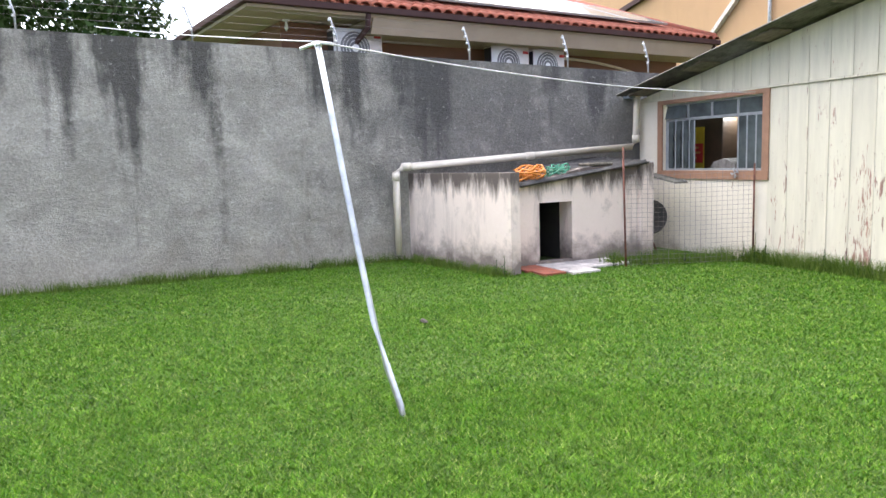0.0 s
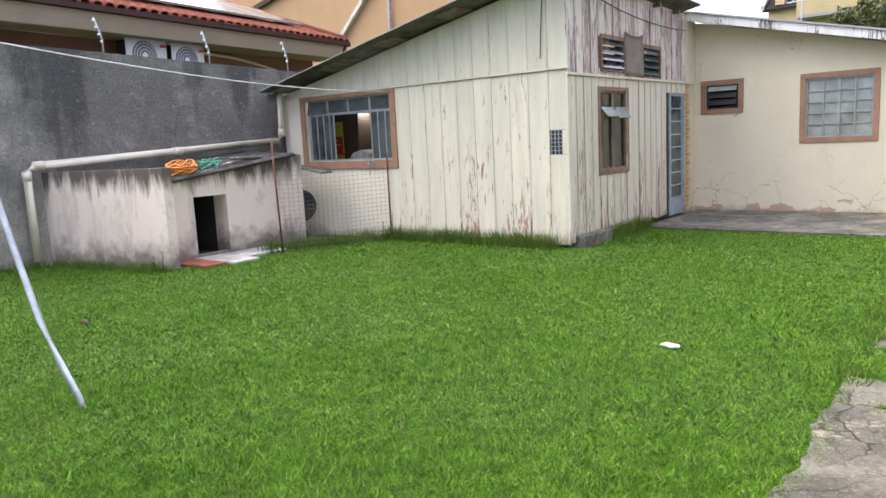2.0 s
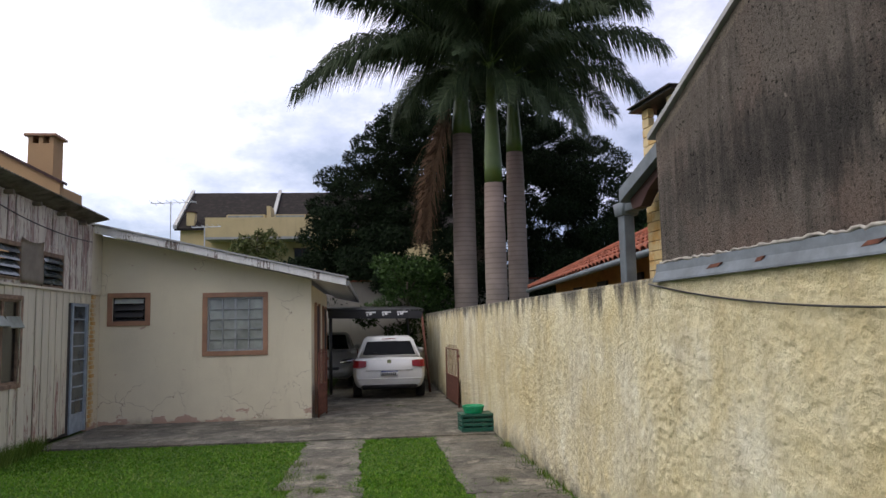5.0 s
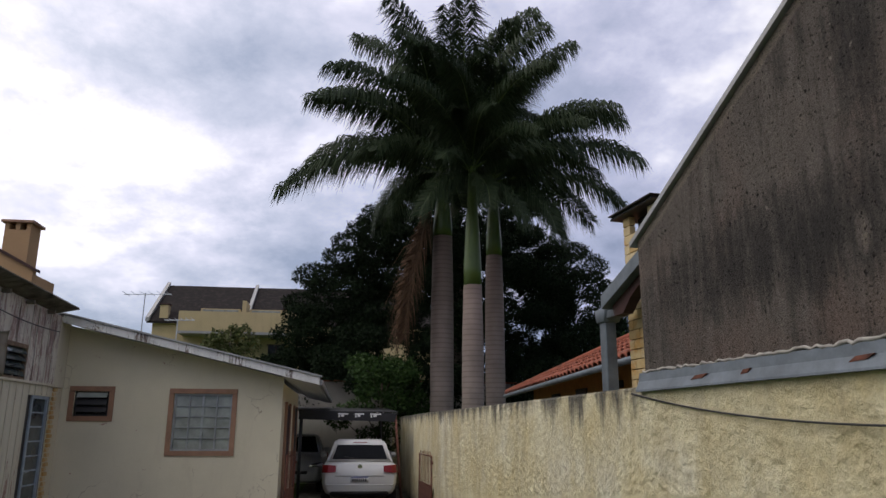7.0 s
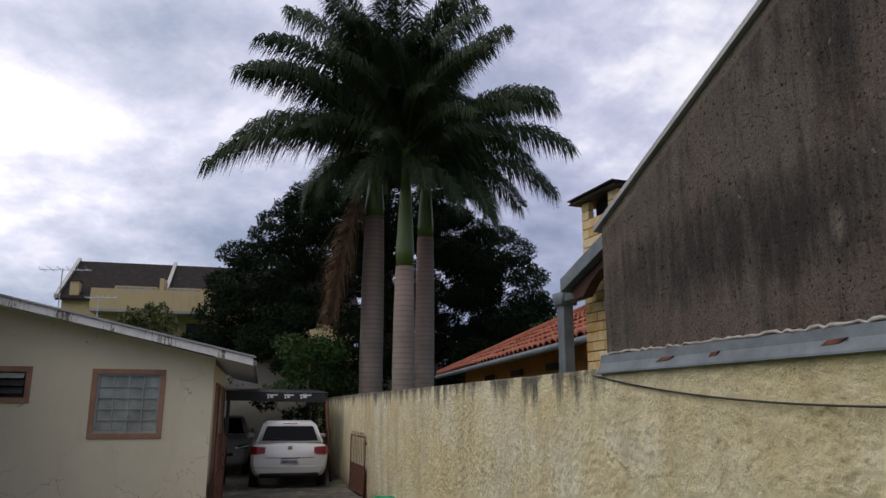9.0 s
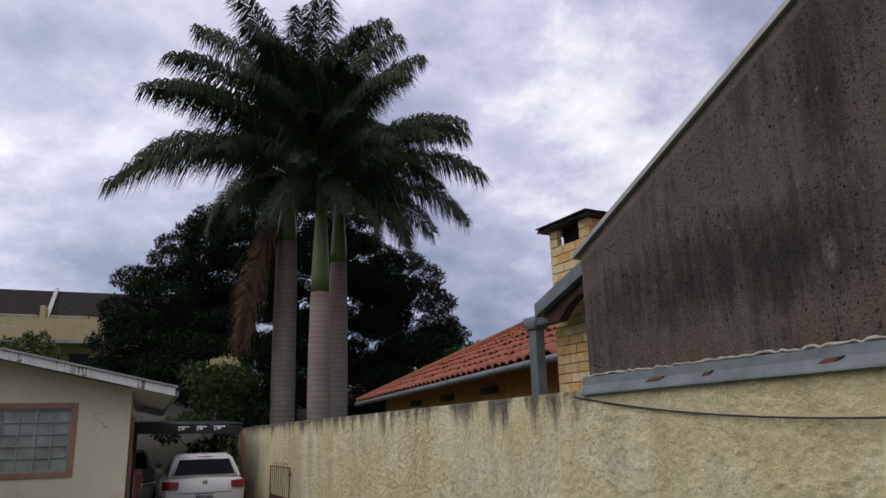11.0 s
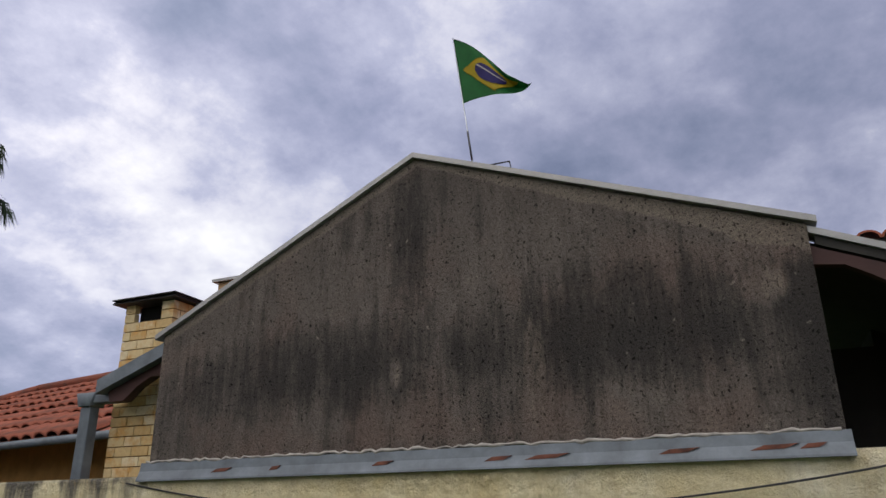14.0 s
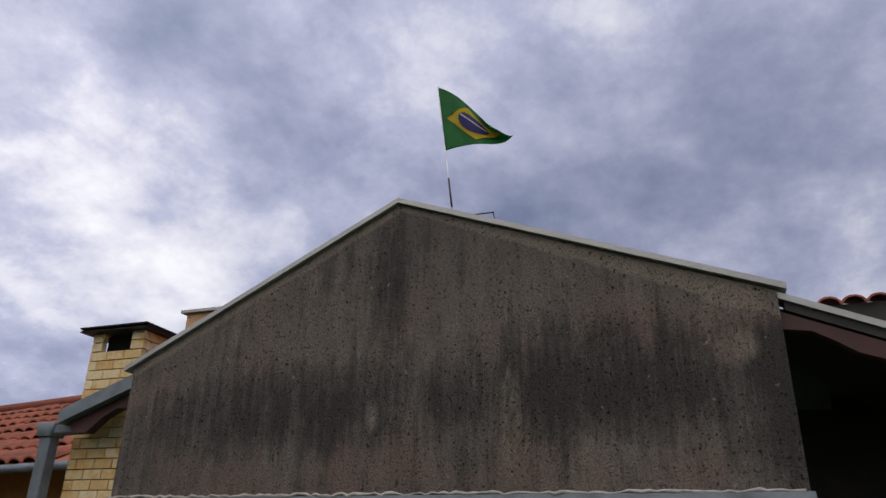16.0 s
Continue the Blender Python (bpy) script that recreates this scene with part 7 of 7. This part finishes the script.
def tree(name, label, category, at, trunk_h, r, blobs, per, size, mat, seed, droop=0.0, limbs=10, bark=BARK):
    rng = np.random.default_rng(seed)
    t = thing(name, label, category, pose(*at))
    top = max(b[0][2] for b in blobs)
    part("trunk", tube(bmesh.new(), [(0, 0, -0.1), (0.05 * r, 0, trunk_h * 0.3), (-0.1 * r, 0.1 * r, trunk_h * 0.7), (0, 0, trunk_h)], [r * 1.2, r, r * 0.7, r * 0.25], 9), bark, t)
    for c, q in blobs[:limbs]:
        z0 = min(trunk_h * 0.95, max(trunk_h * 0.25, c[2] - 0.8 * abs(c[0]) - 0.4))
        part("limb", tube(bmesh.new(), [(0, 0, z0), (c[0] * 0.5, c[1] * 0.5, (z0 + c[2]) / 2 + 0.1), (c[0] * 0.95, c[1] * 0.95, c[2])], [r * 0.35, r * 0.2, r * 0.05], 6), bark, t)
    tagged(part("crown", quads_mesh("crown", leaf_cloud(rng, blobs, per, size, droop)), mat, t), kind="stuff")
    return t


def conifer_blobs(h, w, seed, tiers):
    rng = random.Random(seed)
    blobs, per = [], []
    for k in range(tiers):
        z = h * (0.10 + 0.88 * k / tiers)
        rad = w * (1 - (k / tiers) ** 2.1) * 0.92 + 0.35
        n = max(5, int(rad * 3.4))
        for i in range(n):
            a = 2 * math.pi * (i + rng.random()) / n
            rr = rad * rng.uniform(0.55, 1.05)
            s = rng.uniform(0.7, 1.25)
            blobs.append(((rr * math.cos(a), rr * math.sin(a), z + rng.uniform(-0.5, 0.5)), (0.95 * s, 0.95 * s, 0.5 * s)))
            per.append(int(1500 * s))
        blobs.append(((0, 0, z), (rad * 0.7, rad * 0.7, 0.8)))
        per.append(900)
    return blobs, per


cb, cp = conifer_blobs(14.0, 8.8, 4, 16)
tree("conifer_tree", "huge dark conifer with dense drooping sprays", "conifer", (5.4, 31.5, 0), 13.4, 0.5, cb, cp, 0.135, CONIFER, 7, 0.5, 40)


def bush_blobs(w, h, n, seed, z0=0.3):
    rng = random.Random(seed)
    return [((rng.uniform(-w, w), rng.uniform(-w, w), rng.uniform(z0, h)), (rng.uniform(0.25, 0.5) * w, rng.uniform(0.25, 0.5) * w, rng.uniform(0.2, 0.4) * w)) for _ in range(n)]


b = bush_blobs(1.3, 3.6, 20, 3, 1.4)
tree("shrub", "leafy green shrub growing behind the wall", "shrub", (1.7, 22.2, 0), 3.0, 0.09, b, [420] * 20, 0.13, BUSH, 5)
b = bush_blobs(1.4, 7.4, 26, 8, 4.6)
tree("young_tree", "thin olive-green young tree before the far block", "tree", (-6.3, 44.0, 0), 7.2, 0.12, b, [120] * 26, 0.26, DULL, 9)
b = bush_blobs(2.6, 7.0, 26, 17, 3.6)
tree("garden_tree", "leafy garden tree beyond the grey wall", "tree", (-18.0, -1.8, 0), 6.0, 0.2, b, [330] * 26, 0.24, BUSH, 19, 0.2)
b = bush_blobs(1.1, 4.1, 18, 27, 2.4)
tree("shrub", "distant green shrub over the tiled roof", "shrub", (8.6, 20.0, 0), 3.9, 0.1, b, [150] * 18, 0.18, BUSH, 29)
b = bush_blobs(1.0, 3.6, 14, 33, 1.9)
tree("shrub", "distant yellow-green shrub over the tiled roof", "shrub", (13.0, 27.0, 0), 4.6, 0.1, [((x, y, z + 1.4), r) for (x, y, z), r in b], [120] * 14, 0.18, DULL, 35)


# ---- grass, last because it is the largest ----
def blades(rng, x, y, h, w, lean):
    n = len(x)
    a = rng.uniform(0, 2 * np.pi, n)
    la = rng.uniform(0, 2 * np.pi, n)
    dx, dy = np.cos(a) * w / 2, np.sin(a) * w / 2
    lx, ly = np.cos(la) * lean * h, np.sin(la) * lean * h
    z0 = np.full(n, -0.004)
    return np.stack([np.stack([x - dx, y - dy, z0], 1), np.stack([x + dx, y + dy, z0], 1), np.stack([x + lx, y + ly, h], 1)], 1)


def slab_mask(x, y, rng):
    keep = np.ones(len(x), bool)
    for i, (a, b, c, d, z) in enumerate(SLABS):
        g = rng.normal(0, 0.012, len(x)) if i < 2 else rng.normal(0.06, 0.035, len(x)) + 0.06 * np.sin(x * 9.0 + y * 6.1) * np.sin(y * 11.3 - x * 5.0) + 0.035 * np.sin(y * 31.0 + x * 17.0)
        keep &= ~((x > a + g) & (x < b - g) & (y > c + g) & (y < d - g))
    return keep


def lawn():
    rng = np.random.default_rng(21)
    out = []
    for d0, d1, dens, w in ((1.2, 3.4, 30000, 0.0048), (3.4, 5.2, 17000, 0.0062), (5.2, 8.0, 8500, 0.0085), (8.0, 13.8, 4300, 0.0115)):
        n = int(math.pi * (d1 ** 2 - d0 ** 2) * dens)
        r = np.sqrt(rng.uniform(d0 ** 2, d1 ** 2, n))
        a = rng.uniform(0, 2 * np.pi, n)
        x, y = 0.2 + r * np.cos(a), -0.3 + r * np.sin(a)
        ang = np.degrees(np.arctan2(y + 0.3, x - 0.2))
        keep = (x > -10.7) & (x < 2.6) & (y < 10.4) & ((ang > 42) | (ang < -140))
        keep &= ~((x < SX) & (y > SY)) & ~((x < -8.65) & (y > 4.4))
        keep &= slab_mask(x, y, rng)
        # the strip along the yellow wall is sparse and weedy
        keep &= ~((x > 1.5) & (y > 4.8) & (rng.uniform(0, 1, n) < 0.6))
        x, y = x[keep], y[keep]
        n = len(x)
        patch = 0.5 + 0.5 * np.sin(x * 2.1 + np.sin(y * 1.7)) * np.sin(y * 1.9 + np.cos(x * 1.3))
        h = rng.uniform(0.010, 0.028, n) * (0.8 + 0.4 * patch)
        out.append(blades(rng, x, y, h, w * rng.uniform(0.7, 1.4, n), rng.uniform(0.5, 2.0, n)))
    tagged(part("lawn_grass", quads_mesh("lawn_grass", np.concatenate(out)), GRASS), "bright green mown lawn with paler worn patches", "grass", "", "stuff")
    # uncut fringes along walls and slabs
    out = []
    def fringe(p, q, n, hmin, hmax, spread):
        k = rng.uniform(0, 1, n)
        g = rng.integers(0, max(2, n // 40), n)
        cl = np.random.default_rng(5).uniform(0, 1, max(2, n // 40))
        k = np.clip(cl[g] + rng.normal(0, 0.012, n), 0, 1)
        x = p[0] + (q[0] - p[0]) * k + rng.normal(0, spread, n)
        y = p[1] + (q[1] - p[1]) * k + rng.normal(0, spread, n)
        h = rng.uniform(hmin, hmax, n)
        out.append(blades(rng, x, y, h, np.full(n, 0.009), rng.uniform(0.1, 0.7, n)))
    fringe((-7.3, SY - 0.1), (SX - 0.2, SY - 0.1), 5200, 0.06, 0.27, 0.05)
    fringe((SX + 0.12, SY + 0.9), (SX + 0.12, 10.3), 1800, 0.08, 0.26, 0.06)
    fringe((-10.5, -2.0), (-10.4, 4.0), 3600, 0.05, 0.18, 0.06)
    fringe((-10.2, 4.15), (-8.1, 4.58), 1800, 0.05, 0.16, 0.05)
    fringe((-8.2, 6.3), (-7.4, 8.0), 1800, 0.06, 0.24, 0.08)
    fringe((2.38, 9.5), (2.5, 4.0), 900, 0.03, 0.10, 0.05)
    fringe((-0.25, 4.1), (-0.3, 8.5), 900, 0.03, 0.08, 0.07)
    def tuft(x, y, r, n, h):
        k = r * np.abs(rng.normal(0, 0.62, n))
        a = rng.uniform(0, 2 * np.pi, n)
        out.append(blades(rng, x + k * np.cos(a), y + 1.5 * k * np.sin(a), rng.uniform(0.3, 1.0, n) * h, np.full(n, 0.006), rng.uniform(0.4, 1.6, n)))
    # tufts in the cracks of the path and the drive
    for x, y, r, h in ((0.04, 7.62, 0.14, 0.06), (0.06, 6.96, 0.13, 0.05), (0.10, 5.82, 0.10, 0.045), (0.16, 5.41, 0.08, 0.04), (0.33, 5.23, 0.06, 0.03), (-0.15, 5.29, 0.12, 0.05),
                       (-0.02, 3.81, 0.07, 0.04), (0.06, 3.52, 0.04, 0.025), (0.22, 3.40, 0.035, 0.025), (0.28, 2.96, 0.055, 0.05), (0.52, 3.88, 0.06, 0.03), (0.36, 3.46, 0.05, 0.025), (0.51, 4.46, 0.07, 0.035),
                       (1.94, 7.11, 0.10, 0.06), (1.90, 6.13, 0.13, 0.06), (2.00, 5.50, 0.13, 0.06), (2.49, 8.38, 0.09, 0.08), (1.77, 5.32, 0.08, 0.05), (1.95, 4.98, 0.20, 0.06), (2.26, 4.97, 0.22, 0.06), (2.39, 4.62, 0.15, 0.08), (2.36, 5.3, 0.10, 0.09), (0.9, 14.6, 0.12, 0.05)):
        tuft(x, y, r, int(5200 * r * (0.35 + r)) + 30, h)
    fringe((2.40, 10.6), (2.26, 15.5), 260, 0.02, 0.08, 0.03)
    fringe((0.9, 14.2), (1.25, 14.3), 140, 0.02, 0.07, 0.08)
    tagged(part("uncut_grass", quads_mesh("uncut_grass", np.concatenate(out)), leaf_mat("dull_uncut_grass", (0.045, 0.10, 0.010), (0.15, 0.21, 0.04))), "dull uncut grass tufts along the walls", "grass", "", "stuff")


lawn()


def weed(at, h, n, seed):
    rng = np.random.default_rng(seed)
    q = []
    for i in range(n):
        z = h * (i + 1) / n
        a = i * 2.4
        d = np.array([math.cos(a), math.sin(a), 0.35])
        s = 0.09 * (1.2 - z / h)
        c = np.array([0, 0, z])
        side = np.array([-math.sin(a), math.cos(a), 0]) * s * 0.25
        q.append([c, c + d * s * 0.5 + side, c + d * s, c + d * s * 0.5 - side])
    t = thing("weed", "tall leafy green weed at the wall's foot", "weed", pose(*at), "", "weeds along the walls")
    part("stem", bar([(0, 0, -0.02), (0.01, 0.01, h)], 0.004, 5), BUSH, t)
    part("leaves", quads_mesh("leaves", np.array(q)), BUSH, t)


for i, (x, y, h) in enumerate(((-7.15, 7.9, 0.42), (-7.02, 7.95, 0.35), (-7.3, 7.85, 0.3), (-8.12, 4.55, 0.28), (-8.25, 4.5, 0.22), (-7.8, 6.5, 0.2), (-7.6, 7.1, 0.25), (-6.1, 7.9, 0.3), (-4.9, 7.92, 0.28), (-8.0, 6.2, 0.2), (-10.4, 1.2, 0.2), (-10.35, 2.6, 0.22))):
    weed((x, y, 0), h, 11, i)
